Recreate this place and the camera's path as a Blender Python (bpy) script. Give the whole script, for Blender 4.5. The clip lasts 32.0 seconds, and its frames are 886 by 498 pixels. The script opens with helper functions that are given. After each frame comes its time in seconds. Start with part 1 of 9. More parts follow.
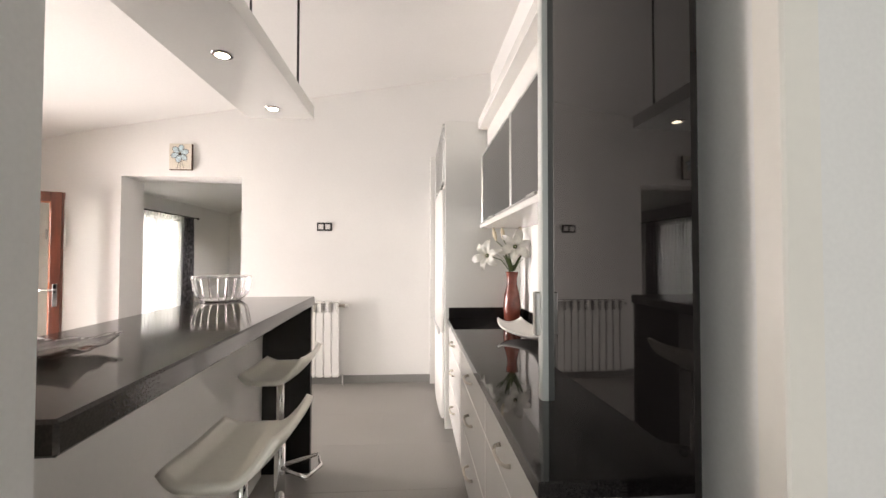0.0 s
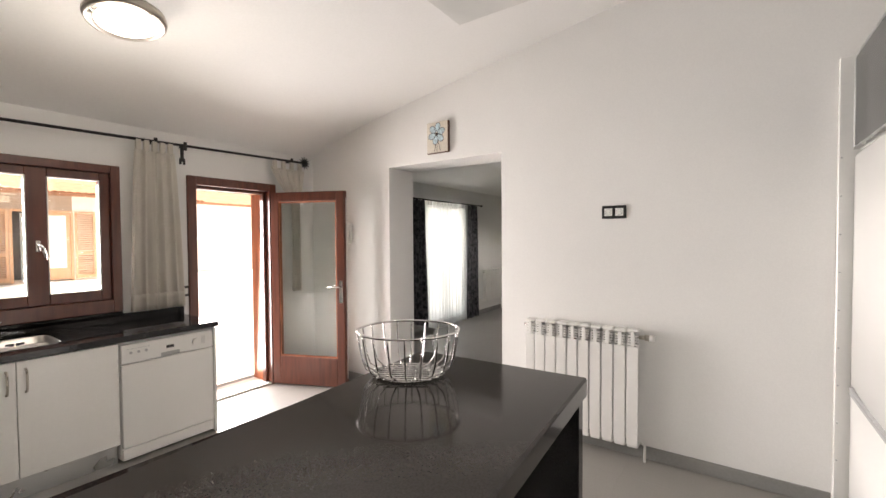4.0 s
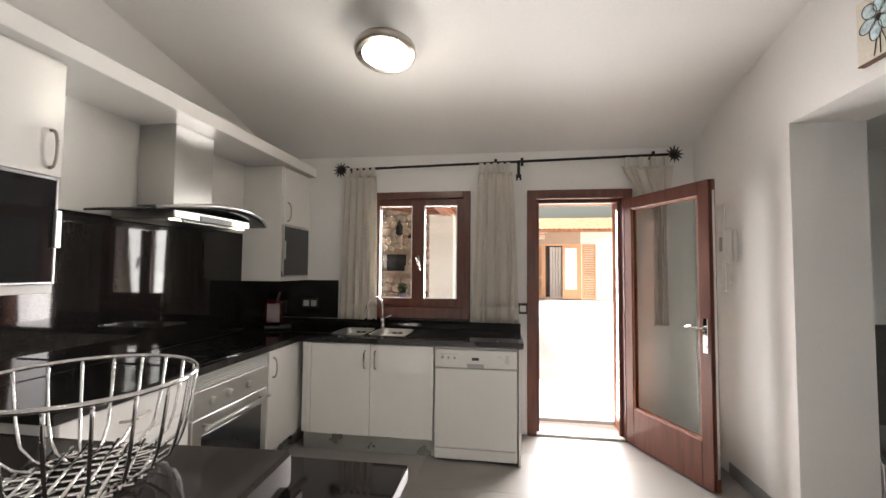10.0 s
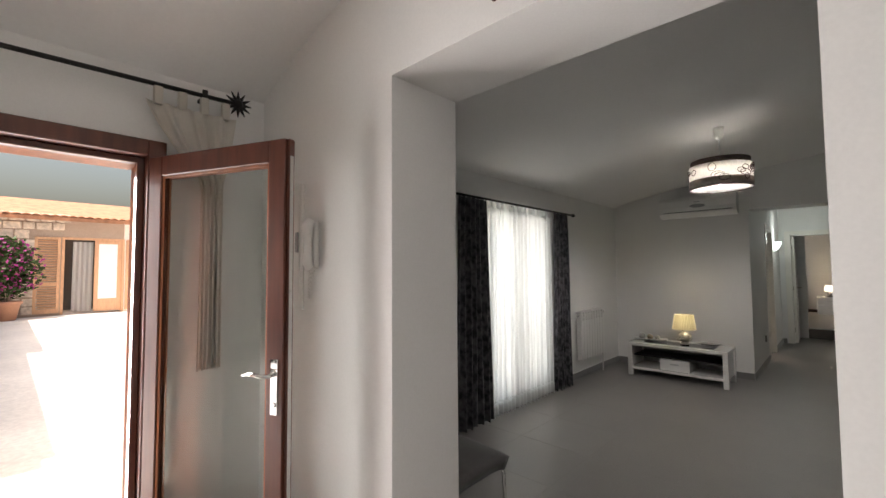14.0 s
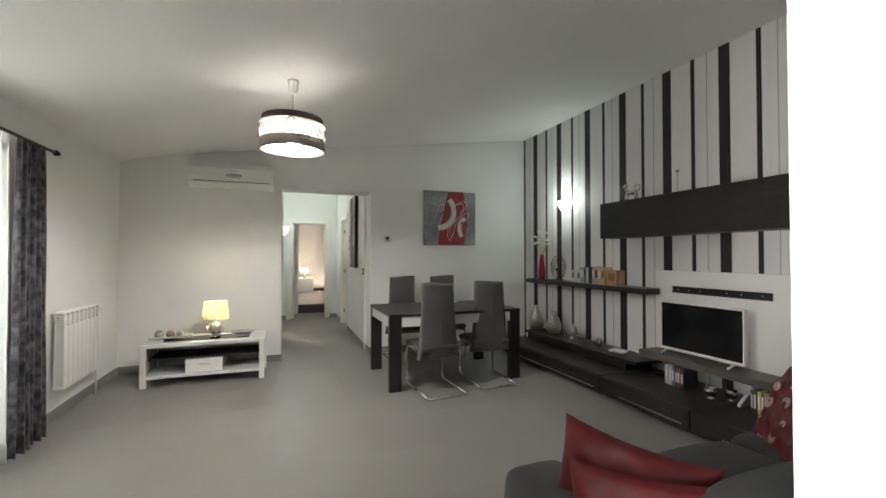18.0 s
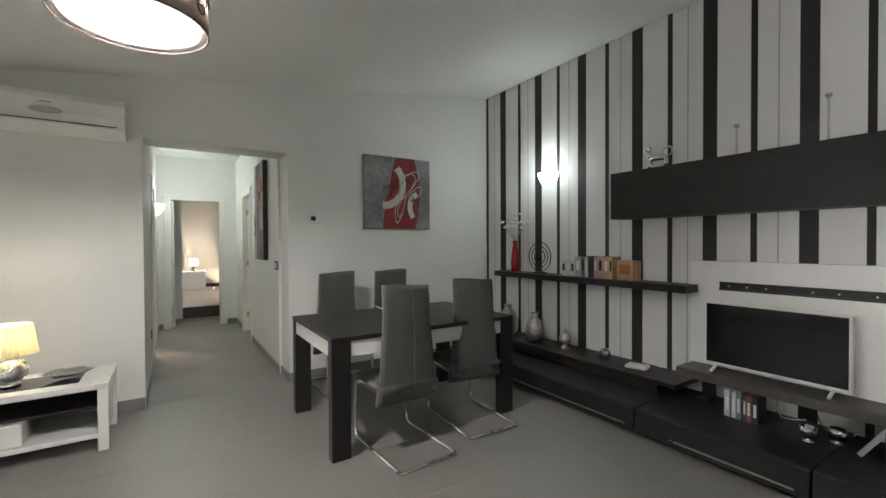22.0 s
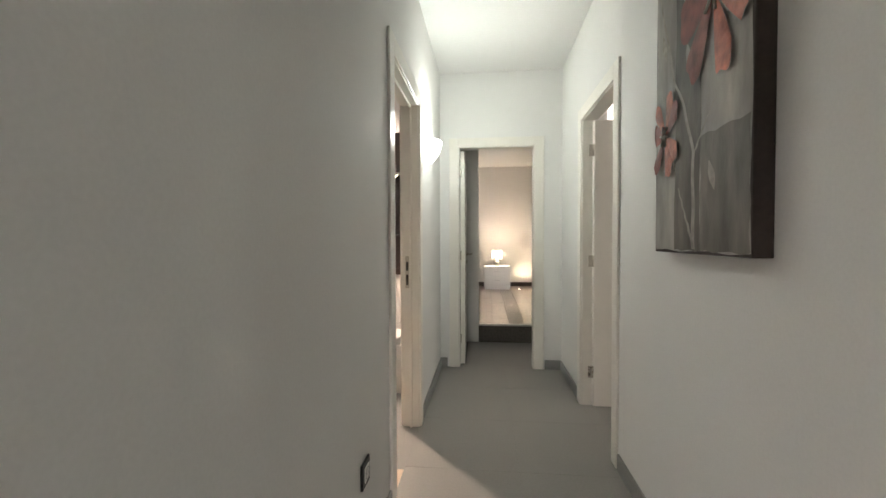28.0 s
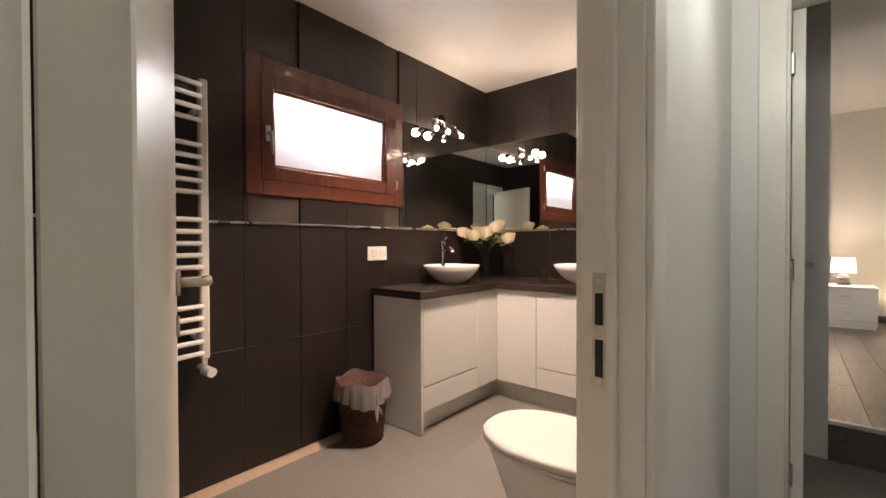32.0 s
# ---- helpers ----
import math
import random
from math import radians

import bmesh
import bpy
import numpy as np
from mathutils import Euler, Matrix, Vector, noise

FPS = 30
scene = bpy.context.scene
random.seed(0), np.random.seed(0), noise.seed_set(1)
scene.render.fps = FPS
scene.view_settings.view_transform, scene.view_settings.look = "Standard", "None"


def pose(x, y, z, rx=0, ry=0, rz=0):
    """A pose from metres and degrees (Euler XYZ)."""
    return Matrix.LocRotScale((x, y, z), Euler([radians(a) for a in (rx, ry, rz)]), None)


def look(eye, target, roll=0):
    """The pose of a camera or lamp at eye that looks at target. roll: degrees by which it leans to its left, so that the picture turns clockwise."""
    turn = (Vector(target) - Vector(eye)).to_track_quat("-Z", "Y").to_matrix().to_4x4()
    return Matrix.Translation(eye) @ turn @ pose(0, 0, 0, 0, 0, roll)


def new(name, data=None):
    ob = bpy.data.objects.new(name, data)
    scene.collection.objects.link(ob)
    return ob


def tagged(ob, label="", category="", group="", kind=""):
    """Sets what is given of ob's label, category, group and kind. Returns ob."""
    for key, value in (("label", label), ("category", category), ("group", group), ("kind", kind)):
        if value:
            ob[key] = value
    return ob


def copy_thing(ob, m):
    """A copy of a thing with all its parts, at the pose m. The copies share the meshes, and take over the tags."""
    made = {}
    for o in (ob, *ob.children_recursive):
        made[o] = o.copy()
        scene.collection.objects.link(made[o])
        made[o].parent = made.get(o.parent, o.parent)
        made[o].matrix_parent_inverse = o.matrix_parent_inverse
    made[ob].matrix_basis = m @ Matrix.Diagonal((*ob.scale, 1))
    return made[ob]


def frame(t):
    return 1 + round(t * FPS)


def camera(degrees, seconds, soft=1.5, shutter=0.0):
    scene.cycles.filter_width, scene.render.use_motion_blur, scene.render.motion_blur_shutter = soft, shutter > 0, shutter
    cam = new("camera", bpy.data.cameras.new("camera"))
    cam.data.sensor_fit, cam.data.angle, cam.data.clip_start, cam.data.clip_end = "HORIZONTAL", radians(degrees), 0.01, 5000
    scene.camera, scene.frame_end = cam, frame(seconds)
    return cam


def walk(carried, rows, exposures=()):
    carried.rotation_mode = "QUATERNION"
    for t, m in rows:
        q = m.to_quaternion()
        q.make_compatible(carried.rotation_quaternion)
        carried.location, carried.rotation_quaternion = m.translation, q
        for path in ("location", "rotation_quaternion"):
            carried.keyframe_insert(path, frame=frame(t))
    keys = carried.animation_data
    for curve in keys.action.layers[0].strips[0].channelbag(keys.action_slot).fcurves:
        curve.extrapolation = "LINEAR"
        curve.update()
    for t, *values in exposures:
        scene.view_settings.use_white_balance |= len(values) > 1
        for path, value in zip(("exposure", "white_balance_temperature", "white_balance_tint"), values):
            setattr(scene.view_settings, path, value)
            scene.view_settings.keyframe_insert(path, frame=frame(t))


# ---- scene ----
cam = camera(93.5, 32.0)
METRES, EYE, TILT, LEAN, TURN = 12.0, 1.35, 0.0, 0.0, -6.5
PATH = [
    (0, (0.24, 0.147, 1.325), (0.377, 2.142, 1.373), 0.1),
    (0.5, (0.244, 0.341, 1.356), (0.237, 2.34, 1.404), 0.1),
    (1, (0.205, 0.553, 1.375), (0.056, 2.546, 1.43), 0.2),
    (1.5, (0.162, 0.73, 1.379), (-0.113, 2.71, 1.436), 0.3),
    (2, (0.137, 0.932, 1.378), (-0.286, 2.886, 1.432), 0.3),
    (2.5, (0.105, 1.119, 1.396), (-0.485, 3.03, 1.429), 0.1),
    (3, (0.062, 1.323, 1.419), (-0.731, 3.159, 1.434), 0.1),
    (3.5, (0.017, 1.486, 1.502), (-0.954, 3.234, 1.468), -0.1),
    (5.5, (-0.207, 2.053, 1.434), (-1.846, 3.199, 1.47), -0.3),
    (6, (-0.205, 2.235, 1.413), (-1.985, 3.146, 1.464), -0.1),
    (6.5, (-0.232, 2.392, 1.398), (-2.101, 3.102, 1.458), -0.2),
    (7, (-0.263, 2.548, 1.396), (-2.21, 3.004, 1.456), -0.1),
    (7.5, (-0.28, 2.685, 1.355), (-2.269, 2.881, 1.421), 0.0),
    (8, (-0.283, 2.842, 1.343), (-2.281, 2.756, 1.404), 0.2),
    (8.5, (-0.291, 2.935, 1.319), (-2.277, 2.706, 1.387), 0.3),
    (9, (-0.291, 3.039, 1.34), (-2.262, 2.705, 1.4), 0.3),
    (9.5, (-0.297, 3.108, 1.363), (-2.265, 2.761, 1.442), 0.4),
    (10, (-0.329, 3.157, 1.379), (-2.305, 2.864, 1.476), 0.5),
    (10.5, (-0.435, 3.242, 1.379), (-2.426, 3.077, 1.484), 0.4),
    (11, (-0.565, 3.283, 1.345), (-2.561, 3.314, 1.459), 0.2),
    (11.5, (-0.684, 3.338, 1.321), (-2.669, 3.559, 1.44), 0.1),
    (12, (-0.826, 3.414, 1.333), (-2.779, 3.833, 1.438), -0.2),
    (12.5, (-0.981, 3.464, 1.336), (-2.869, 4.117, 1.44), -0.4),
    (13, (-1.164, 3.517, 1.347), (-2.928, 4.453, 1.453), -0.6),
    (13.5, (-1.332, 3.582, 1.373), (-2.946, 4.758, 1.488), -0.7),
    (14, (-1.575, 3.668, 1.432), (-2.95, 5.117, 1.53), -0.4),
    (14.5, (-1.742, 3.747, 1.418), (-2.886, 5.386, 1.522), -0.4),
    (15, (-1.885, 3.81, 1.41), (-2.744, 5.614, 1.493), -0.4),
    (15.5, (-2.039, 3.883, 1.398), (-2.63, 5.791, 1.486), -0.5),
    (17.5, (-2.359, 4.462, 1.36), (-1.866, 6.4, 1.394), -0.2),
    (18, (-2.363, 4.612, 1.315), (-1.653, 6.481, 1.351), 0.0),
    (18.5, (-2.327, 4.737, 1.239), (-1.451, 6.534, 1.277), -0.0),
    (19, (-2.3, 4.877, 1.178), (-1.275, 6.594, 1.207), -0.2),
    (19.5, (-2.284, 4.995, 1.129), (-1.177, 6.661, 1.148), -0.2),
    (20, (-2.277, 5.133, 1.133), (-1.12, 6.764, 1.139), -0.2),
    (20.5, (-2.248, 5.298, 1.183), (-1.06, 6.907, 1.171), -0.3),
    (21, (-2.221, 5.543, 1.232), (-1.029, 7.148, 1.198), -0.3),
    (21.5, (-2.209, 5.796, 1.277), (-1.051, 7.426, 1.242), -0.3),
    (22, (-2.198, 6.122, 1.32), (-1.11, 7.801, 1.292), -0.3),
    (22.5, (-2.157, 6.438, 1.344), (-1.165, 8.175, 1.325), -0.3),
    (23, (-2.113, 6.785, 1.375), (-1.255, 8.591, 1.366), -0.3),
    (23.5, (-2.081, 7.11, 1.403), (-1.341, 8.968, 1.401), -0.4),
    (24, (-2.04, 7.472, 1.409), (-1.429, 9.376, 1.405), -0.6),
    (24.5, (-2.018, 7.812, 1.382), (-1.534, 9.753, 1.382), -0.5),
    (25, (-2.008, 8.17, 1.335), (-1.644, 10.137, 1.34), -0.4),
    (25.5, (-1.98, 8.51, 1.31), (-1.719, 10.493, 1.316), -0.2),
    (27.5, (-1.971, 9.768, 1.21), (-2.069, 11.765, 1.165), -0.2),
    (28, (-1.976, 10.06, 1.189), (-2.183, 12.049, 1.14), -0.2),
    (28.5, (-1.951, 10.32, 1.176), (-2.292, 12.29, 1.125), -0.3),
    (29, (-1.961, 10.588, 1.158), (-2.46, 12.524, 1.1), -0.2),
    (29.5, (-1.985, 10.839, 1.167), (-2.608, 12.738, 1.102), -0.2),
    (30, (-2.004, 11.113, 1.161), (-2.747, 12.97, 1.1), -0.1),
    (30.5, (-2.034, 11.328, 1.133), (-2.912, 13.124, 1.08), -0.3),
    (31, (-2.101, 11.534, 1.136), (-3.113, 13.258, 1.096), -0.3),
    (31.5, (-2.148, 11.722, 1.123), (-3.295, 13.361, 1.096), -0.3),
    (32, (-2.217, 11.912, 1.131), (-3.499, 13.447, 1.106), -0.2),
]
walk(cam, [(t, look(eye, target, roll)) for t, eye, target, roll in PATH], exposures=[(0, 1.55, 6750, 16), (1, 1.8, 6750, 16), (2.5, 1.5, 6700, 15), (6, 0.92, 6550, 13), (9, 0.93, 6500, 12), (13, 0.9, 6500, 13), (14, 0.68, 6450, 13), (15, 1.0, 6400, 12), (16, 1.5, 6350, 10), (17.5, 2.0, 6350, 9), (18, 1.97, 6350, 9), (19, 1.92, 6300, 9), (21, 1.87, 6300, 9), (25, 1.97, 6250, 9), (28, 2.02, 6600, 14), (30, 1.82, 6800, 16), (31, 1.77, 6850, 16), (32, 1.57, 6950, 18)])

# ---- world and light ----
world = bpy.data.worlds.new("world")
scene.world = world
world.use_nodes = True
_wn = world.node_tree
_sky = _wn.nodes.new("ShaderNodeTexSky")
_sky.sky_type = "NISHITA"
_sky.sun_disc = False
SUN_EL, SUN_AZ = 66.0, 172.0
_sky.sun_elevation, _sky.sun_rotation = radians(SUN_EL), radians(SUN_AZ)
_sky.dust_density, _sky.air_density, _sky.ozone_density = 10.0, 1.6, 0.0
_wn.links.new(_sky.outputs[0], _wn.nodes["Background"].inputs[0])
_wn.nodes["Background"].inputs[1].default_value = 0.15


def lamp(name, kind, m, energy, colour=(1, 1, 1), **kw):
    data = bpy.data.lights.new(name, kind)
    data.energy, data.color = energy, colour
    if kind == "AREA":
        data.shape = "RECTANGLE"
        data.size, data.size_y = kw["size"]
        if "spread" in kw:
            data.spread = radians(kw["spread"])
    elif kind == "SUN":
        data.angle = radians(kw["angle"])
    else:
        data.shadow_soft_size = kw.get("radius", 0.05)
        if kind == "SPOT":
            data.spot_size, data.spot_blend = radians(kw["cone"]), 0.6
    ob = new(name, data)
    ob.matrix_world = m
    return ob


_az, _el = radians(SUN_AZ), radians(SUN_EL)
_sun_from = Vector((math.sin(_az) * math.cos(_el), math.cos(_az) * math.cos(_el), math.sin(_el)))
lamp("sun", "SUN", look(_sun_from * 30, (0, 0, 0)), 5.0, (1.0, 0.95, 0.88), angle=0.5)

WARM, COOL, SOFT = (1.0, 0.78, 0.52), (0.86, 1.0, 0.93), (1.0, 0.9, 0.76)
# daylight in the openings of kitchen, living room and bathroom
lamp("sky_door", "AREA", look((-4.19, 3.78, 1.0), (-2.6, 3.6, 0.9)), 40, (1.0, 0.95, 0.92), size=(0.65, 1.8), spread=120)
lamp("sky_kitchen_window", "AREA", look((-4.14, 2.38, 1.5), (-2.6, 2.45, 1.35)), 19, (1.0, 0.95, 0.92), size=(0.75, 0.85), spread=125)
lamp("sky_living_window", "AREA", look((-4.38, 7.5, 1.1), (-1.5, 7.5, 0.8)), 10.8, (0.97, 0.98, 1.0), size=(1.25, 1.95))
lamp("sky_bath_window", "AREA", look((-4.42, 13.4, 1.74), (-3, 13.4, 1.6)), 24.8, (0.95, 0.97, 1.0), size=(0.8, 0.45))
# added fill for daylight from unseen sources; no window is built behind these
lamp("sky_entry", "AREA", look((0.1, -2.9, 1.4), (0.1, 0, 1.3)), 17, (0.94, 1.0, 0.98), size=(1.4, 1.8))
lamp("sky_side_room", "AREA", look((1.35, 12.2, 1.5), (-1, 12.8, 1.2)), 4.5, (1.0, 0.93, 0.84), size=(1.0, 1.1))
lamp("sky_bedroom", "AREA", look((0.3, 16.3, 1.6), (-2, 16.8, 1.3)), 10, (1.0, 0.96, 0.9), size=(0.5, 1.3))
# electric lamps
lamp("kitchen_lamp_light", "POINT", pose(-2.60, 2.476, 2.42), 3.2, SOFT, radius=0.12)
for _y in (1.346, 1.996, 2.646):
    lamp("panel_spot_light", "SPOT", pose(-0.594, _y, 2.14), 1.0, SOFT, cone=75, radius=0.03)
for _x in (-2.34, -2.91):
    lamp("hood_spot_light", "SPOT", pose(_x, 1.36, 1.64), 0.4, WARM, cone=90, radius=0.02)
lamp("table_lamp_light", "POINT", pose(-3.07, 9.80, 0.75), 1.24, (1.0, 0.90, 0.66), radius=0.03)
lamp("sconce_light", "POINT", pose(0.97, 9.20, 2.08), 2.3, (0.93, 1.0, 0.94), radius=0.05)
lamp("hall_sconce_light", "POINT", pose(-2.20, 12.98, 1.97), 3.6, (0.92, 1.0, 0.92), radius=0.08)
lamp("bedroom_lamp_light", "POINT", pose(-1.77, 18.3, 0.885), 10.1, (1.0, 0.80, 0.58), radius=0.06)
lamp("bedroom_floor_light", "SPOT", look((-1.2, 18.5, 0.24), (-1.2, 18.8, 1.6)), 3.88, WARM, cone=110, radius=0.03)
lamp("bath_ceiling_light", "SPOT", pose(-3.36, 13.64, 2.43), 77.5, (1.0, 0.80, 0.64), cone=110, radius=0.04)
for _p in ((-4.1, 14.28, 2.0), (-4.1, 14.42, 2.0), (-3.2, 14.8, 2.02), (-3.34, 14.8, 2.02)):
    lamp("bath_spot_light", "POINT", pose(*_p), 1.24, (1.0, 0.80, 0.62), radius=0.03)

# ---- materials ----


def material(name, colour, rough=0.5, metal=0.0, grain=0.0, grain_scale=60.0, stain=0.0, stain_scale=2.5, bump=0.0, bump_scale=80.0,
             coat=0.0, stretch=(1, 1, 1), second=None, transmission=0.0, sheen=0.0, per_object=0.0, emission=0.0, emission_colour=None, rough_var=0.0, alpha=1.0, specular=0.5, translucent=0.0):
    """A surface with grain and stains at two scales, relief and gloss."""
    mat = bpy.data.materials.new(name)
    mat.use_nodes = True
    tree = mat.node_tree
    nodes, links = tree.nodes, tree.links
    bsdf = nodes["Principled BSDF"]
    s = bsdf.inputs
    s["Roughness"].default_value, s["Metallic"].default_value = rough, metal
    s["Coat Weight"].default_value, s["Coat Roughness"].default_value = coat, 0.08
    s["Transmission Weight"].default_value = transmission
    s["Sheen Weight"].default_value = sheen
    s["Specular IOR Level"].default_value = specular
    s["Alpha"].default_value = alpha
    if emission:
        s["Emission Color"].default_value = (*(emission_colour or colour), 1)
        s["Emission Strength"].default_value = emission
    coord = nodes.new("ShaderNodeTexCoord")
    mapping = nodes.new("ShaderNodeMapping")
    mapping.inputs["Scale"].default_value = stretch
    geo = nodes.new("ShaderNodeNewGeometry")
    links.new(geo.outputs["Position"], mapping.inputs["Vector"])

    def tex(scale, detail=4.0):
        n = nodes.new("ShaderNodeTexNoise")
        n.inputs["Scale"].default_value, n.inputs["Detail"].default_value = scale, detail
        links.new(mapping.outputs["Vector"], n.inputs["Vector"])
        return n.outputs["Fac"]

    def ranged(src, lo, hi, f0=0.3, f1=0.7):
        n = nodes.new("ShaderNodeMapRange")
        n.inputs["From Min"].default_value, n.inputs["From Max"].default_value = f0, f1
        n.inputs["To Min"].default_value, n.inputs["To Max"].default_value = lo, hi
        links.new(src, n.inputs["Value"])
        return n.outputs["Result"]

    def scaled(col, factor):
        n = nodes.new("ShaderNodeMix")
        n.data_type, n.blend_type = "RGBA", "MULTIPLY"
        n.inputs["Factor"].default_value = 1.0
        links.new(col, n.inputs[6])
        links.new(factor, n.inputs[7])
        return n.outputs[2]

    rgb = nodes.new("ShaderNodeRGB")
    rgb.outputs[0].default_value = (*colour, 1)
    out = rgb.outputs[0]
    if second:
        n = nodes.new("ShaderNodeMix")
        n.data_type = "RGBA"
        n.inputs[6].default_value, n.inputs[7].default_value = (*colour, 1), (*second, 1)
        links.new(ranged(tex(grain_scale, 6.0), 0, 1, 0.38, 0.62), n.inputs["Factor"])
        out = n.outputs[2]
    if grain:
        out = scaled(out, ranged(tex(grain_scale), 1 - grain, 1 + grain))
    if stain:
        out = scaled(out, ranged(tex(stain_scale, 3.0), 1 - stain, 1 + stain))
    if per_object:
        info = nodes.new("ShaderNodeObjectInfo")
        out = scaled(out, ranged(info.outputs["Random"], 1 - per_object, 1 + per_object, 0, 1))
    links.new(out, s["Base Color"])
    if rough_var:
        links.new(ranged(tex(stain_scale * 2.3, 4.0), max(0.02, rough - rough_var), min(1, rough + rough_var)), s["Roughness"])
    if bump:
        n = nodes.new("ShaderNodeBump")
        n.inputs["Strength"].default_value, n.inputs["Distance"].default_value = min(1.0, bump), 0.004
        links.new(tex(bump_scale, 5.0), n.inputs["Height"])
        links.new(n.outputs[0], s["Normal"])
    if translucent:
        t = nodes.new("ShaderNodeBsdfTranslucent")
        links.new(out, t.inputs["Color"])
        mix = nodes.new("ShaderNodeMixShader")
        mix.inputs[0].default_value = translucent
        links.new(bsdf.outputs[0], mix.inputs[1])
        links.new(t.outputs[0], mix.inputs[2])
        links.new(mix.outputs[0], nodes["Material Output"].inputs[0])
    return mat


M = {}
M["wall"] = material("wall_paint", (0.78, 0.77, 0.75), 0.7, grain=0.02, grain_scale=120, stain=0.025, stain_scale=1.3, bump=0.12, bump_scale=35)
M["ceiling"] = material("ceiling_paint", (0.80, 0.79, 0.77), 0.75, grain=0.015, stain=0.02, stain_scale=0.9, bump=0.1, bump_scale=25)
M["tile"] = material("floor_tile", (0.245, 0.232, 0.215), 0.42, grain=0.05, grain_scale=90, stain=0.04, stain_scale=1.2, per_object=0.02)
M["grout"] = material("grout", (0.225, 0.213, 0.198), 0.6, grain=0.1)
M["skirting"] = material("grey_skirting", (0.24, 0.235, 0.225), 0.4, grain=0.06, stain=0.05)
M["laminate"] = material("grey_wood_floor", (0.22, 0.185, 0.155), 0.28, grain=0.25, grain_scale=14, stretch=(6, 0.5, 1), stain=0.08, per_object=0.12)
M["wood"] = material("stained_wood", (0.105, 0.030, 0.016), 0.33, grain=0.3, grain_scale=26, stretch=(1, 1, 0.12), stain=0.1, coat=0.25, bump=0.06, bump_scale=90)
# lighter copy of the stained wood, with daylight put into its colour
M["wood_lit"] = material("light_struck_wood", (0.36, 0.13, 0.06), 0.5, grain=0.22, grain_scale=26, stretch=(1, 1, 0.12), stain=0.1, bump=0.06)
M["granite"] = material("black_granite", (0.009, 0.008, 0.008), 0.04, second=(0.018, 0.016, 0.016), grain_scale=260, stain=0.15, specular=0.4)
M["quartz"] = material("dark_quartz", (0.026, 0.022, 0.020), 0.09, specular=0.3, second=(0.036, 0.031, 0.028), grain_scale=240, stain=0.06)
M["lacquer"] = material("white_lacquer", (0.80, 0.79, 0.76), 0.22, grain=0.01, stain=0.015, coat=0.3)
M["matt_white"] = material("matt_white", (0.78, 0.77, 0.74), 0.45, grain=0.015, stain=0.02)
M["plastic"] = material("white_plastic", (0.78, 0.77, 0.74), 0.35, stain=0.02)
M["grey_plastic"] = material("grey_plastic", (0.40, 0.40, 0.40), 0.4, stain=0.03)
M["steel"] = material("brushed_steel", (0.56, 0.55, 0.53), 0.3, metal=1.0, grain=0.03, grain_scale=160)
M["chrome"] = material("chrome", (0.72, 0.71, 0.70), 0.08, metal=1.0, stain=0.04)
M["silver"] = material("hammered_silver", (0.55, 0.53, 0.50), 0.28, metal=1.0, grain=0.25, grain_scale=45, bump=0.9, bump_scale=70)
M["blackglass"] = material("black_glass", (0.012, 0.012, 0.014), 0.05, stain=0.1, coat=0.5)
M["smoked"] = material("smoked_glass", (0.008, 0.007, 0.007), 0.025, stain=0.1, specular=0.2)
M["alu"] = material("anodised_aluminium", (0.62, 0.63, 0.62), 0.3, metal=1.0, rough_var=0.05)
M["alu_matt"] = material("matt_aluminium", (0.62, 0.64, 0.62), 0.5, metal=0.35, stain=0.03)
M["greyglass"] = material("grey_lacquered_glass", (0.035, 0.034, 0.035), 0.12, stain=0.06)
M["iron"] = material("black_iron", (0.02, 0.018, 0.017), 0.5, metal=0.5, grain=0.2, bump=0.2)
M["blackwood"] = material("black_brown_veneer", (0.017, 0.0145, 0.0135), 0.42, grain=0.35, grain_scale=30, stretch=(1, 0.15, 3), bump=0.15, bump_scale=60)
M["blackplastic"] = material("black_plastic", (0.012, 0.012, 0.012), 0.35, stain=0.05)
M["screen"] = material("tv_screen", (0.006, 0.006, 0.007), 0.12, stain=0.1)
M["greywood"] = material("grey_oak_veneer", (0.085, 0.075, 0.066), 0.45, grain=0.22, grain_scale=24, stretch=(2, 0.2, 2))
M["stripe"] = material("dark_wallpaper_stripe", (0.020, 0.0175, 0.017), 0.6, grain=0.25, grain_scale=140, bump=0.25, bump_scale=200)
M["stripe_pale"] = material("pale_wallpaper_stripe", (0.66, 0.66, 0.66), 0.42, grain=0.03, grain_scale=140)
M["stripe_grey"] = material("grey_wallpaper_stripe", (0.36, 0.355, 0.35), 0.55, grain=0.05, grain_scale=140)
M["paper"] = material("white_wallpaper", (0.68, 0.665, 0.65), 0.6, grain=0.03, grain_scale=140, bump=0.15, bump_scale=180)
M["linen"] = material("beige_linen", (0.66, 0.62, 0.55), 0.9, grain=0.12, grain_scale=320, stain=0.05, bump=0.3, bump_scale=420, sheen=0.2, translucent=0.28)
M["damask"] = material("dark_damask", (0.022, 0.021, 0.026), 0.75, second=(0.12, 0.115, 0.125), grain_scale=17, grain=0.15, bump=0.3, bump_scale=300, sheen=0.3)
M["sheer"] = material("white_voile", (0.88, 0.88, 0.87), 0.9, grain=0.06, grain_scale=260, translucent=0.7, alpha=0.5)
M["sofa"] = material("charcoal_upholstery", (0.026, 0.026, 0.027), 0.85, grain=0.2, grain_scale=170, stain=0.1, stain_scale=5, bump=0.35, bump_scale=260, sheen=0.06)
M["chairfab"] = material("grey_chair_cover", (0.085, 0.080, 0.076), 0.9, grain=0.28, grain_scale=150, stain=0.1, stain_scale=6, bump=0.6, bump_scale=140, sheen=0.2)
